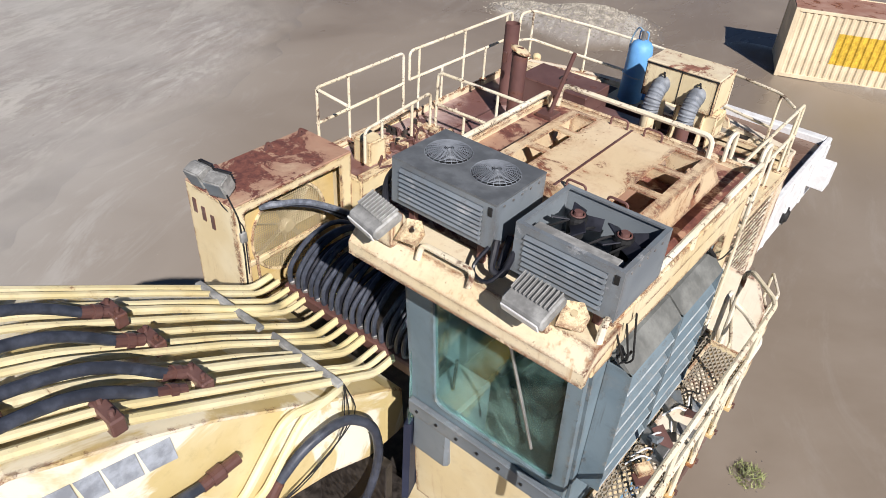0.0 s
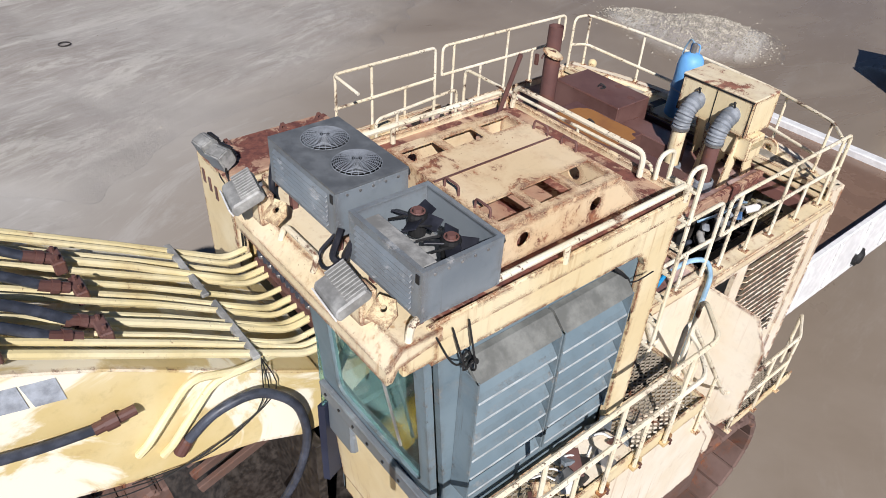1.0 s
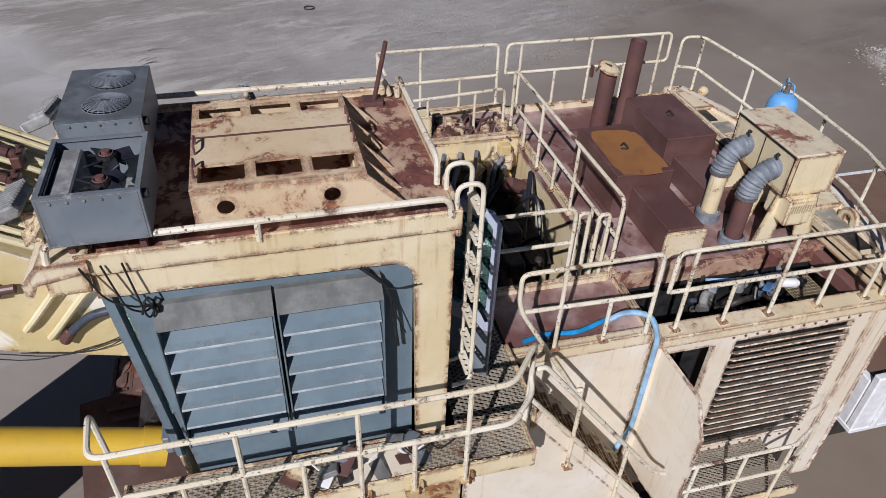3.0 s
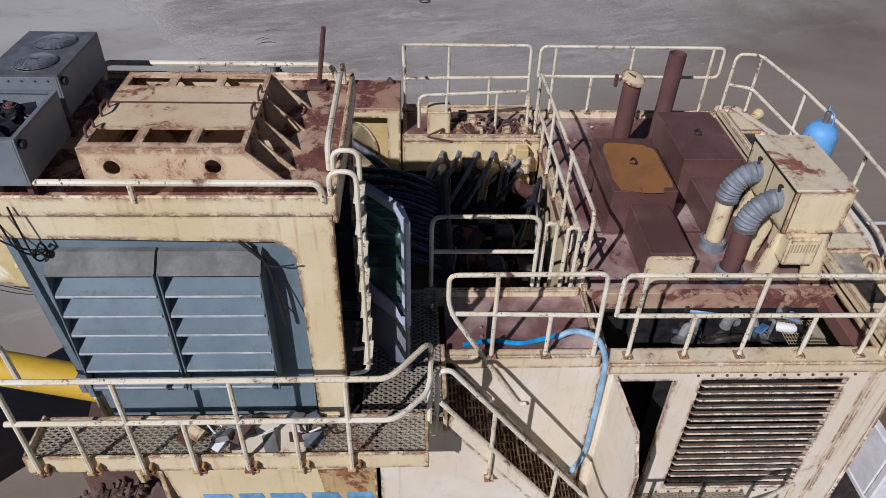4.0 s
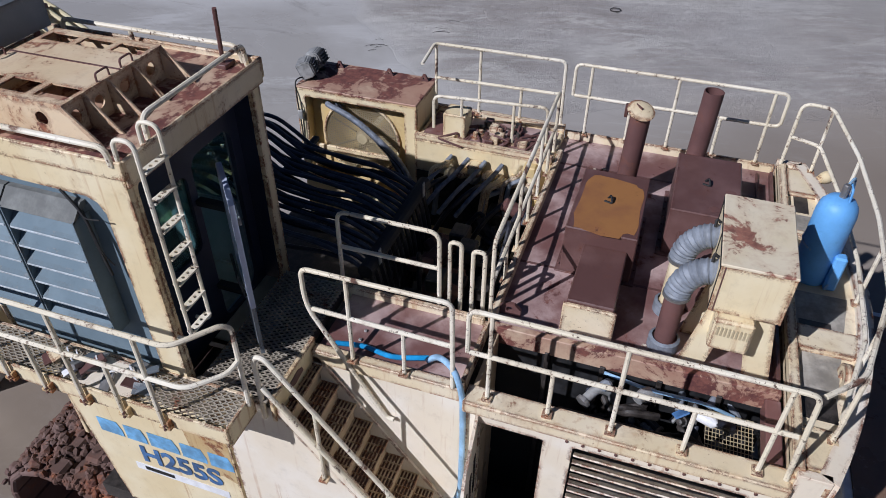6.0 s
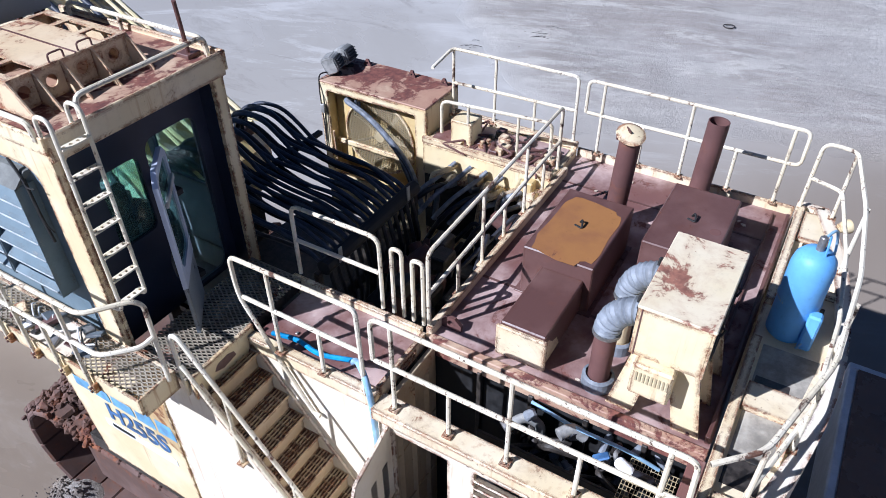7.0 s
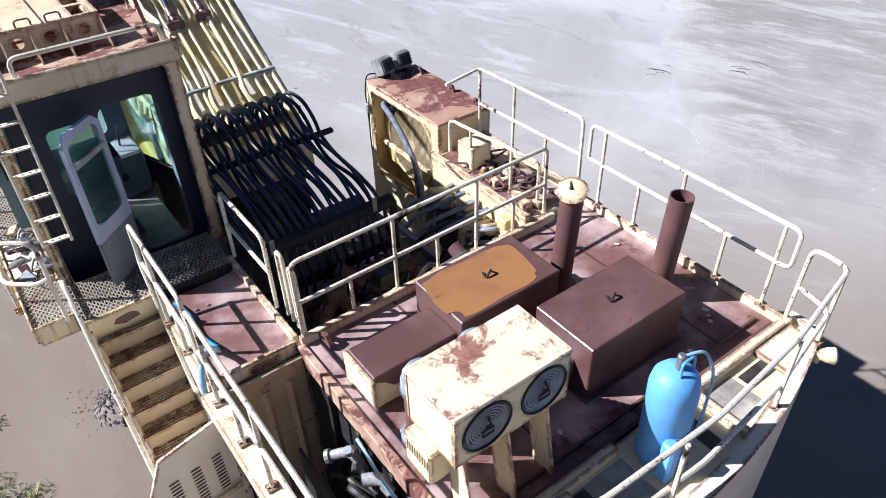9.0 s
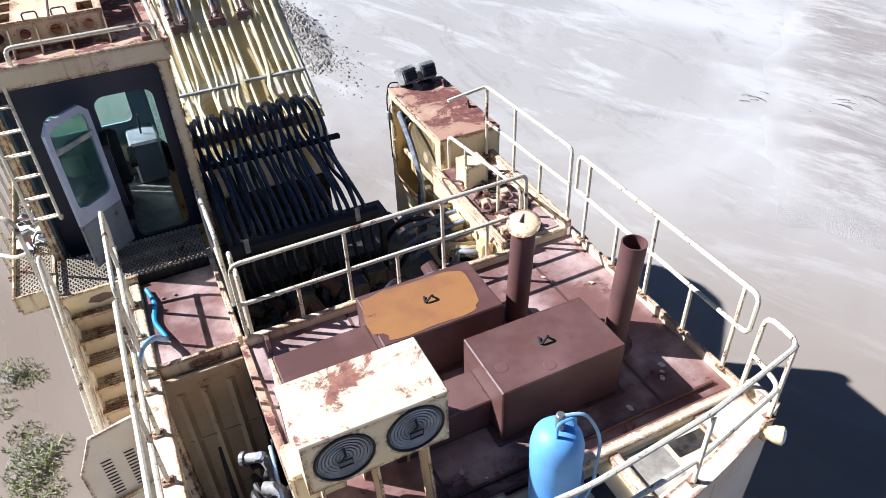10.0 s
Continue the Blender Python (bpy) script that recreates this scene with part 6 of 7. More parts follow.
handrail("cream tube rail above the louvred side panel", [
    ("rail_frame", [(SX, 7.70, 5.83), (SX, 7.70, 6.32), (SX, 10.38, 6.30), (-1.78, 10.42, 5.30)], 0.09),
    ("mid_rail", [(SX, 7.72, 5.83), (SX, 10.36, 5.82)], 0)],
    [(SX, 7.9, 5.30, 6.32), (SX, 8.45, 5.30, 5.83), (SX, 9.0, 5.30, 6.31), (SX, 9.6, 5.30, 5.82), (SX, 10.2, 5.30, 6.30)], (SX, 9, 5.29))
handrail("cream tube rail beside the landing, running down the stair wall", [
    ("top_rail", [(-1.77, 6.98, 4.62), (-1.77, 6.90, 4.62), (-1.78, 6.20, 5.84), (-1.80, 6.15, 6.00), (-1.80, 6.15, 6.32), (-1.80, 7.55, 6.33), (-1.80, 7.57, 5.3)], 0.08),
    ("mid_rail", [(-1.80, 6.17, 5.86), (-1.80, 7.56, 5.83)], 0)],
    [(-1.80, 6.58, 5.31, 6.32), (-1.80, 7.1, 5.31, 5.84)], (-1.80, 6.9, 5.30))
handrail("cream tube gate beside the hose pit", [
    ("rail_frame", [(-2.78, 6.02, 5.34), (-2.78, 6.02, 6.24), (-2.78, 7.1, 6.24), (-2.78, 7.1, 5.34)], 0.12),
    ("mid_rail", [(-2.78, 6.04, 5.80), (-2.78, 7.08, 5.80)], 0),
    ("grab_loop", [(-2.86, 7.18, 5.25), (-2.86, 7.18, 6.1), (-2.86, 7.30, 6.1), (-2.86, 7.30, 5.25)], 0.05),
    ("grab_loop", [(-2.86, 7.42, 5.25), (-2.86, 7.42, 6.05), (-2.86, 7.54, 6.05), (-2.86, 7.54, 5.25)], 0.05)],
    [], (-2.8, 6.8, 5.3))

# ---- walkway beside the cab ----
wk = thing("cab_walkway", (-0.9, 4.4, 5.2), "cream walkway with open mesh floor beside the cab", "walkway")
WZ = 5.36
bm = B()
expanded(bm, -1.04, -0.66, 2.72, 5.93, WZ)
part("mesh_floor", bm, GRATE, wk)
part("edge_plate", box(B(), -0.655, -0.632, 2.70, 5.96, WZ - 0.15, WZ + 0.05, 0.005), CREAM, wk)
part("end_plate", box(B(), -1.06, -0.66, 2.70, 2.725, WZ - 0.15, WZ + 0.05, 0.005), CREAM, wk)
part("end_plate", box(B(), -1.06, -0.66, 5.935, 5.96, WZ - 0.20, WZ + 0.05, 0.005), CREAM, wk)
part("inner_angle", box(B(), -1.075, -1.045, 2.72, 5.93, WZ - 0.10, WZ + 0.01, 0.004), CREAM_WORN, wk)
for y in (3.3, 4.1, 4.9, 5.7):
    part("bearer", box(B(), -1.09, -0.66, y, y + 0.05, WZ - 0.14, WZ - 0.03, 0.004), CREAM_WORN, wk)
WX = -0.60
for y in (2.82, 3.23, 3.65, 4.07, 4.49, 4.91, 5.33):
    clip = part("post_clip", box(B(), WX - 0.03, WX + 0.028, y - 0.035, y + 0.085, WZ - 0.12, WZ - 0.085, 0.005), RUSTPATCH, wk, "rusty bolted post clip")
    part("clip_ear", box(B(), WX - 0.03, WX + 0.02, y + 0.05, y + 0.075, WZ - 0.12, WZ - 0.02, 0.004), RUSTPATCH, clip)
    for dz in (-0.06, -0.10):
        part("bolt", lathe(B(), [(0.013, 0), (0.013, 0.03), (0, 0.032)], (WX + 0.015, y + 0.04, WZ + dz), (1, 0, 0), 6), RUSTBOX, clip)
RT, RM = WZ + 0.99, WZ + 0.52
handrail("cream tube rail along the cab walkway", [
    ("top_rail", [(-1.0, 2.70, WZ + 0.5), (-1.0, 2.68, RT), (WX, 2.72, RT), (WX, 5.66, RT), (-0.92, 5.93, RT + 0.02), (-0.98, 5.97, RT - 0.05), (-0.97, 5.97, WZ)], 0.10),
    ("mid_rail", [(WX, 2.75, RM), (WX, 5.70, RM), (-0.85, 5.94, RM + 0.01), (-0.97, 5.97, RM + 0.05)], 0.1)],
    [(WX, 2.82, 5.24, RT), (WX, 3.65, 5.24, RT), (WX, 4.49, 5.24, RT), (WX, 5.33, 5.24, RT), (WX, 3.23, 5.24, RM), (WX, 4.07, 5.24, RM), (WX, 4.91, 5.24, RM)], (WX, 4.3, 5.24), False)

# ---- stairs ----
st = thing("stairs", (-1.5, 6.9, 3), "cream steel stairs with perforated treads", "stairs")
NS, RISE, RUN = 10, 0.222, 0.165
for i in range(NS):
    yn, z = 6.24 + i * RUN, 5.12 - i * RISE
    st_tread = part("tread", box(B(), -1.80, -1.13, yn - 0.012, yn, z - 0.035, z, 0.002), STAIRTAN, st)
    bm = B()
    for k in range(5):
        box(bm, -1.80, -1.13, yn - 0.20 + 0.038 * k, yn - 0.188 + 0.038 * k, z - 0.02, z - 0.003, 0)
    for k in range(8):
        box(bm, -1.79 + 0.093 * k, -1.782 + 0.093 * k, yn - 0.20, yn - 0.013, z - 0.022, z - 0.001, 0)
    part("tread_grid", bm, STAIRTAN, st_tread)
    part("tread_pan", box(B(), -1.80, -1.13, yn - 0.20, yn - 0.013, z - 0.045, z - 0.035, 0), TRACK, st_tread)
    part("riser", box(B(), -1.80, -1.13, yn - 0.21, yn - 0.20, z - 0.03, z + RISE - 0.036, 0.002), STAIRTAN, st)
for x, up in ((-1.815, 0.02), (-1.128, 0.10)):
    bm = B()
    slab(bm, [(6.14, 5.20), (6.20, 5.20 + up), (7.95, 2.83 + up), (7.95, 2.55), (7.85, 2.55), (6.14, 4.86)], "x", x, x + 0.025)
    part("stringer", bm, PALE, st)
handrail("cream tube stair rail on the outer side", [
    ("top_rail", [(-1.07, 6.03, 5.1), (-1.07, 6.04, 5.90), (-1.07, 6.14, 5.92), (-1.07, 7.60, 3.95), (-1.07, 7.75, 3.87)], 0.10),
    ("mid_rail", [(-1.07, 6.06, 5.52), (-1.07, 7.5, 3.56)], 0)],
    [(-1.07, 6.55, 4.40, 5.36), (-1.07, 7.2, 3.55, 4.49)], (-1.07, 6.9, 4.4))
lp = thing("lower_platform", (-1.4, 8.7, 2.8), "cream lower service platform with mesh floor and rail", "platform")
bm = B()
expanded(bm, -1.75, -1.05, 8.12, 9.7, 3.0)
part("mesh_floor", bm, GRATE, lp)
part("edge_plate", box(B(), -1.05, -1.03, 8.1, 9.72, 2.88, 3.04, 0.004), CREAM, lp)
handrail("cream tube rail on the lower platform", [
    ("top_rail", [(-1.02, 8.0, 3.95), (-1.02, 9.30, 3.96), (-1.25, 9.78, 3.94), (-1.25, 9.8, 3.0)], 0.05),
    ("mid_rail", [(-1.02, 8.0, 3.5), (-1.02, 9.30, 3.5), (-1.25, 9.78, 3.48)], 0.05)],
    [(-1.02, 8.1, 2.95, 3.95), (-1.02, 8.7, 2.95, 3.95), (-1.02, 9.28, 2.95, 3.95)], (-1.02, 8.8, 2.95))
# hinged door standing open
hd = thing("engine_door", (-1.9, 7.78, 3), "open cream engine bay door with vent slots", "door")
bm = B()
DOORM = Matrix.Translation((-1.84, 7.8, 0)) @ Matrix.Rotation(radians(7), 4, "Z") @ Matrix.Translation((1.84, -7.8, 0))
slab(bm, [(-1.84, 3.1), (-1.1, 3.1), (-0.92, 3.5), (-0.92, 4.55), (-1.12, 4.98), (-1.84, 5.06)], "y", 7.80, 7.83)
bm.transform(DOORM)
leaf = part("door_leaf", bm, PALE, hd)
for k in range(3):
    for r_ in range(11):
        x, z = -1.66 + 0.22 * k, 4.10 + 0.05 * r_
        part("vent_slot", box(B(), x, x + 0.10, 7.831, 7.84, z, z + 0.016, 0.003, DOORM), OILY, leaf)
part("stiffener", box(B(), -1.75, -1.0, 7.86, 7.88, 4.0, 4.06, 0.004, Matrix.Translation((-1.84, 7.8, 0)) @ Matrix.Rotation(radians(7), 4, "Z") @ Matrix.Translation((1.84, -7.8, 0))), CREAM, hd)
# pale hose over the sill
ph = thing("pale_hose", (-1.8, 7.65, 5.0), "pale blue hose looping over the sill and down the wall", "hose")
part("hose", tube(B(), [(-2.04, 7.25, 5.30), (-1.95, 7.38, 5.50), (-1.80, 7.58, 5.56), (-1.73, 7.69, 5.3), (-1.74, 7.70, 4.7), (-1.74, 7.70, 3.8), (-1.78, 7.6, 3.4)], 0.030, 9, 0.16), PALEBLUE, ph, smooth=True)
bh = thing("blue_hose", (-2.0, 6.8, 5.25), "bright blue hose lying on the landing", "hose")
part("hose", tube(B(), [(-1.96, 6.32, 5.29), (-2.02, 6.6, 5.29), (-1.96, 6.9, 5.29), (-2.05, 7.25, 5.32)], 0.026, 8, 0.12), BLUEHOSE, bh, smooth=True)

# ---- machinery in the side pit ----
mp = thing("side_pit_machinery", (-2.3, 9, 2.6), "oily pipes and fittings in the side pit", "machinery")
random.seed(21)
# black bottom stands in for the shaded depth
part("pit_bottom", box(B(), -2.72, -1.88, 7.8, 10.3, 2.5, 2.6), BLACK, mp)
for k in range(40):
    x, y, z = random.uniform(-2.66, -2.40), random.uniform(8.75, 10.1), random.uniform(4.3, 4.98)
    mat = random.choice((OILY, RUBBER, DUCT, HOSE, ALLOY, OILY))
    if k % 2:
        bm = tube(B(), [(x, y, z), (x + random.uniform(-0.2, 0.2), y + random.uniform(-0.3, 0.3), z + 0.1), (x + random.uniform(-0.25, 0.25), y + random.uniform(-0.5, 0.5), z - 0.2)], random.uniform(0.02, 0.045), 8, 0.12)
        part("pipe", bm, mat, mp, smooth=True)
    else:
        bm = lathe(B(), [(0, 0.09), (0.03, 0.085), (0.035, 0.02), (0.05, 0.02), (0.05, -0.04), (0, -0.04)], (x, y, z), (random.uniform(-1, 1), random.uniform(-1, 1), random.uniform(0, 1)), 10)
        part("fitting", bm, mat, mp)
bm = B()
for i in range(14):
    tube(bm, [(-2.66, 9.85 + i * 0.032, 4.9), (-1.96, 9.85 + i * 0.032, 4.9)], 0.004, 4, 0)
    tube(bm, [(-2.66 + i * 0.05, 9.85, 4.904), (-2.66 + i * 0.05, 10.28, 4.904)], 0.004, 4, 0)
tagged(part("wire_guard", bm, MESHGOLD, mp), "dusty wire mesh guard", kind="stuff")
part("valve_elbow", tube(B(), [(-2.42, 8.72, 4.86), (-2.58, 8.82, 4.92), (-2.62, 8.98, 4.86), (-2.6, 9.0, 4.4)], 0.05, 10, 0.08), ALLOY, mp, "pale metal elbow", True)
part("valve_flange", lathe(B(), [(0, 0.0), (0.075, 0.0), (0.075, 0.04), (0, 0.04)], (-2.43, 8.725, 4.86), (0.75, -0.5, -0.3), 12), STEEL, mp)
part("valve_elbow", tube(B(), [(-2.5, 9.2, 4.98), (-2.62, 9.28, 5.0), (-2.66, 9.4, 4.9)], 0.06, 10, 0.06), ALLOY, mp, "pale metal elbow", True)
part("feed_pipe", tube(B(), [(-2.66, 8.85, 5.06), (-2.62, 9.3, 5.02), (-2.6, 9.8, 5.05), (-2.66, 10.1, 4.9)], 0.018, 8, 0.1), PALEBLUE, mp, "pale blue feed pipe", True)
part("scrap_cover", box(B(), -0.05, 0.05, -0.08, 0.07, -0.012, 0.012, 0.01, Matrix.Translation((-2.5, 9.62, 4.95)) @ Euler((0.3, -0.3, 0.5)).to_matrix().to_4x4()), LETTER_DARK, mp, "dark blue cover piece")
part("rag", box(B(), -0.06, 0.05, -0.07, 0.05, -0.025, 0.025, 0.02, Matrix.Translation((-2.55, 8.9, 5.02)) @ Euler((0.4, 0.2, 0.8)).to_matrix().to_4x4()), DUCT, mp, "grey-blue rag")
part("white_bottle", lathe(B(), [(0, 0), (0.055, 0.0), (0.055, 0.16), (0.02, 0.2), (0, 0.2)], (-2.5, 9.78, 4.98), (0.5, 0.6, 0.3), 12), WHITE, mp)

# ---- around the machine ----
def container():
    ob = thing("shipping_container", (-3, 31, 0), "cream shipping container with yellow panel and rusty roof", "container")
    m = Matrix.Translation((-6.4, 28.6, 0)) @ Matrix.Rotation(math.atan2(0.36, 0.93), 4, "Z")
    L, W, H = 6.06, 2.44, 2.6
    bm = B()
    n = 22
    pts = []
    for i in range(n):
        a = 0.15 + (L - 0.3) * i / n
        s = (L - 0.3) / n
        pts += [(a, 0.02), (a + s * 0.30, 0.02), (a + s * 0.5, 0.06), (a + s * 0.8, 0.06)]
    pts.append((L - 0.15, 0.02))
    lo = [bm.verts.new((x, y, 0.16)) for x, y in pts]
    hi = [bm.verts.new((x, y, H - 0.1)) for x, y in pts]
    for i in range(len(pts) - 1):
        bm.faces.new((lo[i], lo[i + 1], hi[i + 1], hi[i]))
    bm.transform(m)
    part("corrugated_side", bm, CONTPAINT, ob)
    for y in (W - 0.04,):
        part("rear_side", box(B(), 0.1, L - 0.1, y - 0.03, y, 0.1, H - 0.05, 0, m), CONTPAINT, ob)
    for x in (0.02, L - 0.06):
        part("end_wall", box(B(), x, x + 0.04, 0.05, W - 0.05, 0.1, H - 0.05, 0, m), CONTPAINT, ob)
    part("roof", box(B(), 0.05, L - 0.05, 0.05, W - 0.05, H - 0.06, H - 0.02, 0, m), CONTROOF, ob, "rust-red roof")
    for x in (0, L - 0.15):
        for y in (0, W - 0.15):
            part("corner_post", box(B(), x, x + 0.15, y, y + 0.15, 0, H, 0.01, m), CONTPAINT, ob)
    for y in (0.0, W - 0.1):
        part("bottom_rail", box(B(), 0.15, L - 0.15, y, y + 0.1, 0.02, 0.17, 0.01, m), CONTPAINT, ob)
        part("top_rail", box(B(), 0.15, L - 0.15, y, y + 0.1, H - 0.11, H, 0.01, m), CONTPAINT, ob)
    bm = B()
    for i in range(6, 19):
        a = 0.15 + (L - 0.3) * i / n
        s = (L - 0.3) / n
        for u0, u1, v0, v1 in ((0, 0.3, 0.017, 0.017), (0.3, 0.5, 0.017, 0.057), (0.5, 0.8, 0.057, 0.057), (0.8, 1.0, 0.057, 0.017)):
            q = [bm.verts.new((a + s * u, v, z)) for u, v, z in ((u0, v0, 0.75), (u1, v1, 0.75), (u1, v1, 1.9), (u0, v0, 1.9))]
            bm.faces.new(q)
    bm.transform(m)
    part("yellow_panel", bm, CONTYELLOW, ob, "painted yellow panel")
    return ob


container()
# white open tray standing behind the machine
tr = thing("dump_tray", (-4.8, 15, 0), "white steel tray holding brown muddy water", "tray")
TX0, TX1, TY0, TY1, TZ1 = -7.1, -2.12, 11.75, 17.0, 3.2
TM = Matrix.Identity(4)
for x, top in ((TX0, TZ1 - 0.16), (TX1 - 0.12, TZ1)):
    part("side_wall", box(B(), x, x + 0.12, TY0, TY1, 2.12, top, 0.02), WHITE, tr)
part("end_wall", box(B(), TX0 + 0.12, TX1 - 0.12, TY1 - 0.25, TY1, 2.12, TZ1, 0.02), WHITE, tr)
part("end_wall", box(B(), TX0 + 0.12, TX1 - 0.12, TY0, TY0 + 0.12, 2.12, TZ1 - 0.16, 0.02), WHITE, tr)
part("muddy_fill", box(B(), TX0 + 0.12, TX1 - 0.12, TY0 + 0.12, TY1 - 0.25, 2.13, TZ1 - 0.15, 0), BROWNWATER, tr, "smooth brown water")
part("base_plate", box(B(), TX0, TX1, TY0, TY1, 2.02, 2.12, 0.02), WHITE, tr)
part("chassis", box(B(), TX0 + 1.2, TX1 - 1.2, TY0 + 0.6, TY1 - 0.6, 0.0, 2.02, 0.05), OILY, tr, "dark chassis block")
for k in range(5):
    part("side_rib", box(B(), TX1, TX1 + 0.05, TY0 + 0.3 + 1.15 * k, TY0 + 0.38 + 1.15 * k, 2.15, TZ1 - 0.05, 0.01), WHITE, tr)
part("step_box", box(B(), TX1, TX1 + 0.36, 15.9, 16.4, 2.4, 2.95, 0.02, TM), WHITE, tr)
part("wheel_cap", lathe(B(), [(0, 0.1), (0.12, 0.1), (0.16, 0.05), (0.2, 0.05), (0.2, 0)], (TX1 + 0.0, 14.5, 2.3), (1, 0, 0), 18), BLACK, tr)

# bolts along the side panel
for k in range(12):
    y = 8.66 + 1.6 * k / 11
    for z in (3.02, 5.03):
        part("bolt", lathe(B(), [(0.016, 0), (0.016, 0.012), (0, 0.015)], (-1.77, y, z), (1, 0, 0), 6), RUSTBOX, body)
# wiring down the cooler's front corner
cwire = thing("cooler_cable", (-5.93, 3.86, 5.7), "black cable running down the cooler housing corner", "cable", "loose cables")
part("cable", tube(B(), [(-6.2, 3.9, 5.84), (-5.98, 3.80, 5.86), (-5.91, 3.84, 5.62), (-5.92, 3.86, 5.1), (-5.93, 3.85, 4.6)], 0.011, 6, 0.08), BLACK, cwire)
part("cable", tube(B(), [(-6.5, 3.9, 5.84), (-6.1, 3.77, 5.74), (-5.92, 3.90, 5.5), (-5.91, 3.88, 4.8)], 0.008, 6, 0.08), BLACK, cwire)
part("junction_box", box(B(), -5.945, -5.89, 3.83, 3.91, 5.28, 5.42, 0.008), ALLOY, cwire)

# ---- loose stones, weeds and scrap on the ground ----
CLOD = plain("wet_mud", (0.15, 0.125, 0.105), 0.8, vary=0.3, scale=8)


def stones(name, label, spots, size, seed, mat=STONE):
    random.seed(seed)
    bm = B()
    for x, y in spots:
        r = random.uniform(*size)
        z = max(ground_height(x, y), -0.02)
        vs = []
        for a, b, c in ((1, 0, 0), (-1, 0, 0), (0, 1, 0), (0, -1, 0), (0, 0, 1), (0, 0, -0.4)):
            s = r * random.uniform(0.6, 1.2)
            vs.append(bm.verts.new((x + a * s + random.uniform(-0.3, 0.3) * r, y + b * s + random.uniform(-0.3, 0.3) * r, z + c * s * 0.7)))
        for q in ((0, 2, 4), (2, 1, 4), (1, 3, 4), (3, 0, 4), (2, 0, 5), (1, 2, 5), (3, 1, 5), (0, 3, 5)):
            bm.faces.new([vs[i] for i in q])
    return tagged(part(name, bm, mat, None, recalc=False), label, "stones", kind="stuff")


random.seed(40)
pile = [(random.gauss(-14.4, 1.1), random.gauss(28.2, 1.2)) for _ in range(2600)] + [(random.gauss(-17.2, 0.9), random.gauss(27.2, 0.6)) for _ in range(700)]
stones("gravel", "pale gravel heap at the edge of the water", pile, (0.03, 0.09), 41)
rub = [(random.gauss(-8.9, 0.6), random.uniform(-19, -10)) for _ in range(1300)] + [(random.gauss(-9.3, 0.5), random.uniform(-11, -7.5)) for _ in range(70)]
stones("rubble", "pale broken rubble on the mud bank", rub, (0.03, 0.12), 42)
mudstones = [(random.gauss(-0.75, 0.25), random.gauss(1.7, 0.32)) for _ in range(260)] + [(random.gauss(-0.35, 0.16), random.gauss(9.6, 0.18)) for _ in range(90)]
stones("mud_clods", "grey clods of mud beside the track", mudstones, (0.02, 0.055), 43, CLOD)
scatter = [(random.uniform(-30, -9), random.uniform(-12, 26)) for _ in range(500)]
stones("scattered_stones", "scattered small stones on the mud flat", scatter, (0.012, 0.045), 44)


def weed(x, y, r, n, seed, label):
    random.seed(seed)
    bm = B()
    for _ in range(n):
        a, d = random.uniform(0, 6.283), r * math.sqrt(random.random())
        px, py = x + d * math.cos(a), y + d * math.sin(a)
        z = max(ground_height(px, py), 0) - 0.01
        h = random.uniform(0.04, 0.13) * (1.2 - d / r * 0.6)
        t = random.uniform(0, 6.283)
        w = random.uniform(0.008, 0.02)
        tip = (px + random.uniform(-1.3, 1.3) * h, py + random.uniform(-1.3, 1.3) * h, z + h)
        v = [bm.verts.new((px + w * math.cos(t), py + w * math.sin(t), z)), bm.verts.new((px - w * math.cos(t), py - w * math.sin(t), z)), bm.verts.new(tip)]
        bm.faces.new(v)
    ob = part("weed_clump", bm, WEED, None, recalc=False)
    return tagged(ob, label, "weeds", "weed clumps", "stuff")


for i, (x, y, r, n) in enumerate(((1.0, 3.3, 0.5, 520), (0.85, 4.0, 0.4, 330), (1.15, 2.5, 0.4, 280), (1.35, 0.7, 0.5, 300), (1.0, 0.9, 0.35, 180), (-0.35, 9.6, 0.3, 300), (1.5, 1.6, 0.3, 130), (0.6, 3.0, 0.3, 120), (1.3, 3.9, 0.35, 160))):
    weed(x, y, r, n, 60 + i, "low green-brown weeds growing out of the mud")
random.seed(70)
for k in range(2):
    dx, dy = -20 - 2.5 * k, -1.5 + 1.7 * k
    tw = thing("driftwood", (dx, dy, 0.02), "dark twigs lying on the mud flat", "driftwood", "driftwood")
    for q in range(6):
        a = random.uniform(-0.4, 0.4) + 2.0
        L = random.uniform(0.25, 0.6)
        ox, oy = dx + random.uniform(-0.8, 0.8), dy + random.uniform(-0.3, 0.3)
        z = max(0.02, ground_height(ox, oy) + 0.02)
        part("twig", tube(B(), [(ox, oy, z), (ox + L * 0.5 * math.cos(a), oy + L * 0.5 * math.sin(a), z + 0.03), (ox + L * math.cos(a), oy + L * math.sin(a), z)], 0.007, 5, 0.1), OILY, tw)
hoop = thing("tyre_ring", (-26.3, 6.33, 0.05), "dark ring lying on the mud", "ring")
part("ring", tube(B(), [(-26.3 + 0.2 * math.cos(a), 6.33 + 0.2 * math.sin(a), max(0.0, ground_height(-26.3, 6.33)) + 0.05) for a in [2 * math.pi * i / 20 for i in range(20)]], 0.022, 6, 0, True), OILY, hoop)

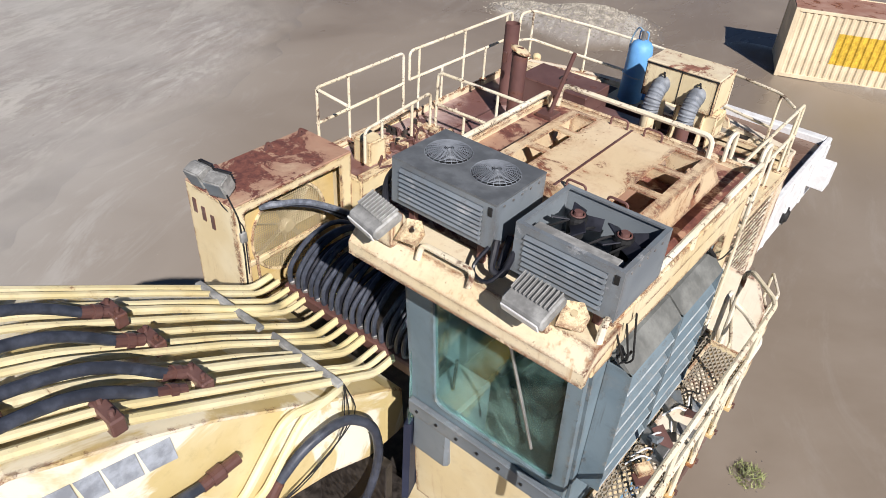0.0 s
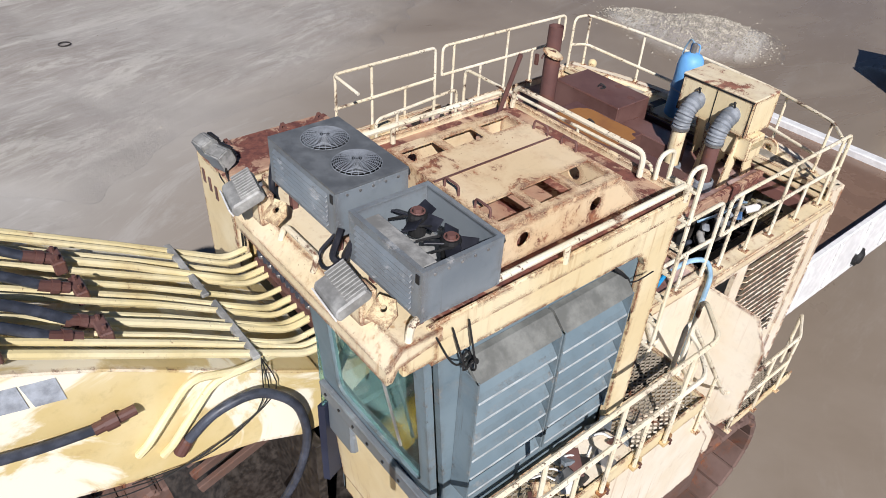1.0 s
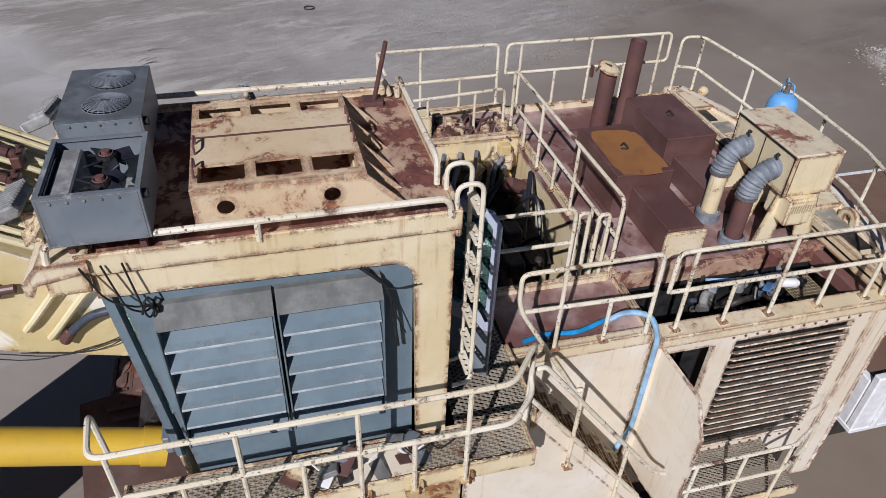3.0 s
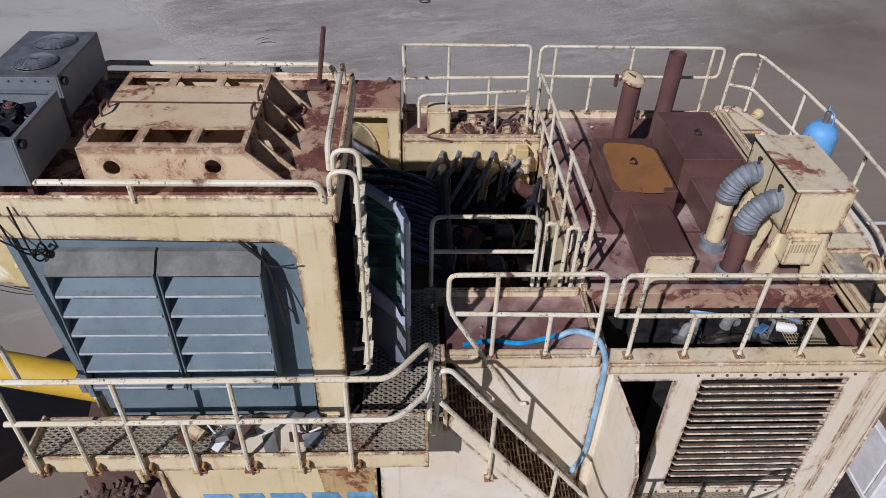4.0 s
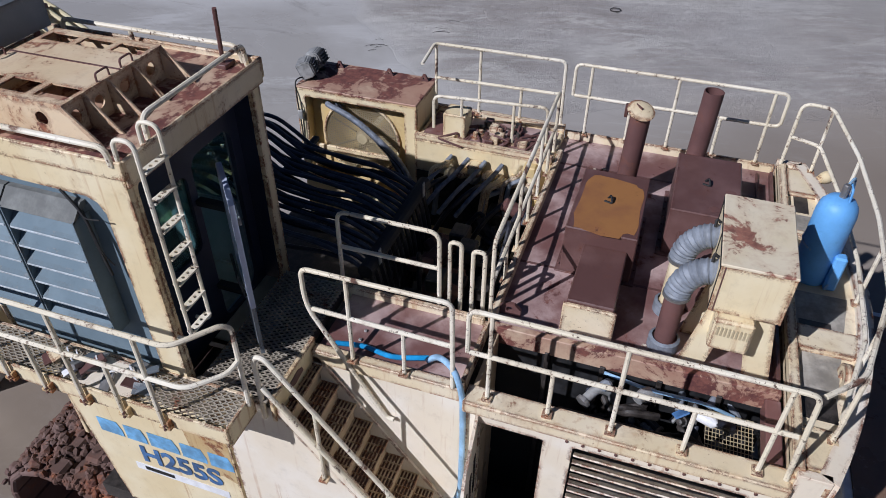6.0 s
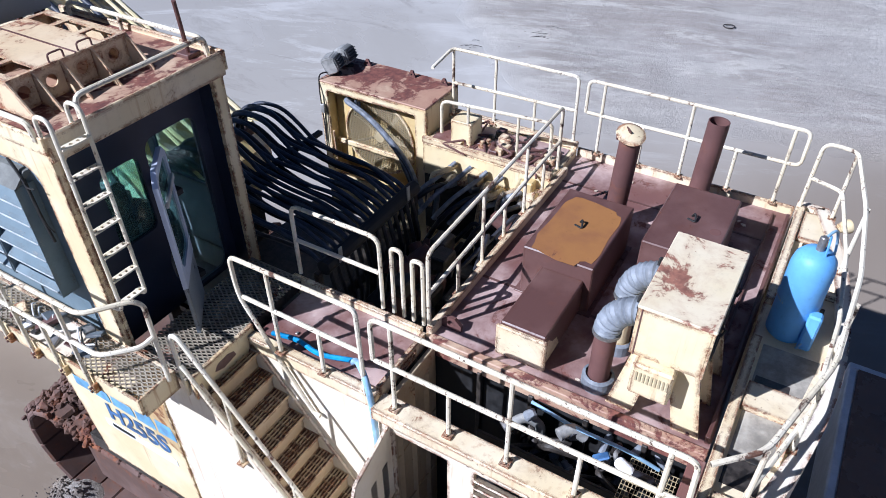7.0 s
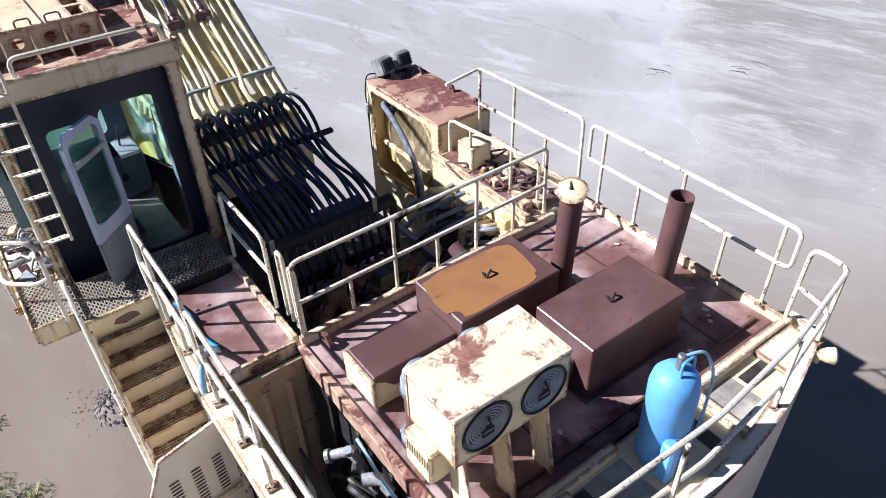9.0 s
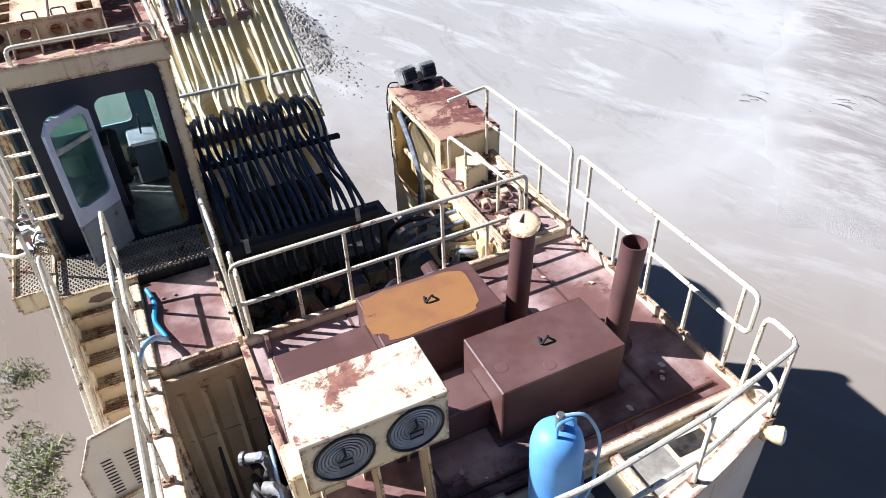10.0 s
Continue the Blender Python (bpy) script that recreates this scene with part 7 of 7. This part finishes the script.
# rags, pipes and scrap on the cab walkway
sc = thing("scrap_heap", (-0.85, 4.4, 5.36), "rags, wires and scrap panels on the walkway", "scrap")
random.seed(81)
for k in range(14):
    y, x = random.uniform(3.9, 5.0), random.uniform(-1.0, -0.74)
    mat = random.choice((WHITE, STEEL, ACGREY, RUSTBOX, OILY, CREAM_WORN))
    m = Matrix.Translation((x, y, 5.385 + random.uniform(0, 0.05))) @ Euler((random.uniform(-0.5, 0.5), random.uniform(-0.4, 0.4), random.uniform(0, 3))).to_matrix().to_4x4()
    part("scrap_piece", box(B(), -random.uniform(0.04, 0.13), random.uniform(0.04, 0.13), -0.06, 0.05, -0.01, random.uniform(0.005, 0.04), 0.004, m), mat, sc)
for k in range(7):
    y = random.uniform(3.8, 5.0)
    part("wire", tube(B(), [(-1.0, y, 5.38), (-0.92, y + 0.1, 5.48), (-0.84, y + 0.2, 5.38), (-0.9, y + 0.35, 5.41)], 0.008, 5, 0.06), random.choice((BLACK, WHITE)), sc)
part("cover_sheet", box(B(), -1.02, -0.67, 4.35, 4.95, 5.372, 5.388, 0.003), PALE, sc, "pale crumpled sheet")

# hoses and wiring round the air conditioners
for k, pts in enumerate((
        [(-2.66, 2.95, 8.02), (-2.74, 2.92, 7.9), (-2.70, 2.86, 7.72), (-2.5, 2.80, 7.66)],
        [(-2.66, 3.10, 8.05), (-2.78, 3.06, 7.85), (-2.72, 3.0, 7.68)],
        [(-1.80, 2.86, 7.9), (-1.76, 2.76, 7.75), (-1.70, 2.80, 7.72), (-1.66, 2.88, 7.95)],
        [(-1.80, 3.0, 7.85), (-1.74, 2.80, 7.70), (-1.68, 2.95, 7.85)],
        [(-1.84, 2.84, 7.84), (-1.9, 2.74, 7.70), (-1.74, 2.70, 7.68), (-1.68, 2.84, 7.8)])):
    ah = thing("coolant_hose", pts[0], "dark coolant hose beside the air conditioners", "hose", "coolant hoses")
    part("hose", tube(B(), pts, 0.022 if k < 4 else 0.012, 8, 0.1), RUBBER, ah, smooth=True)
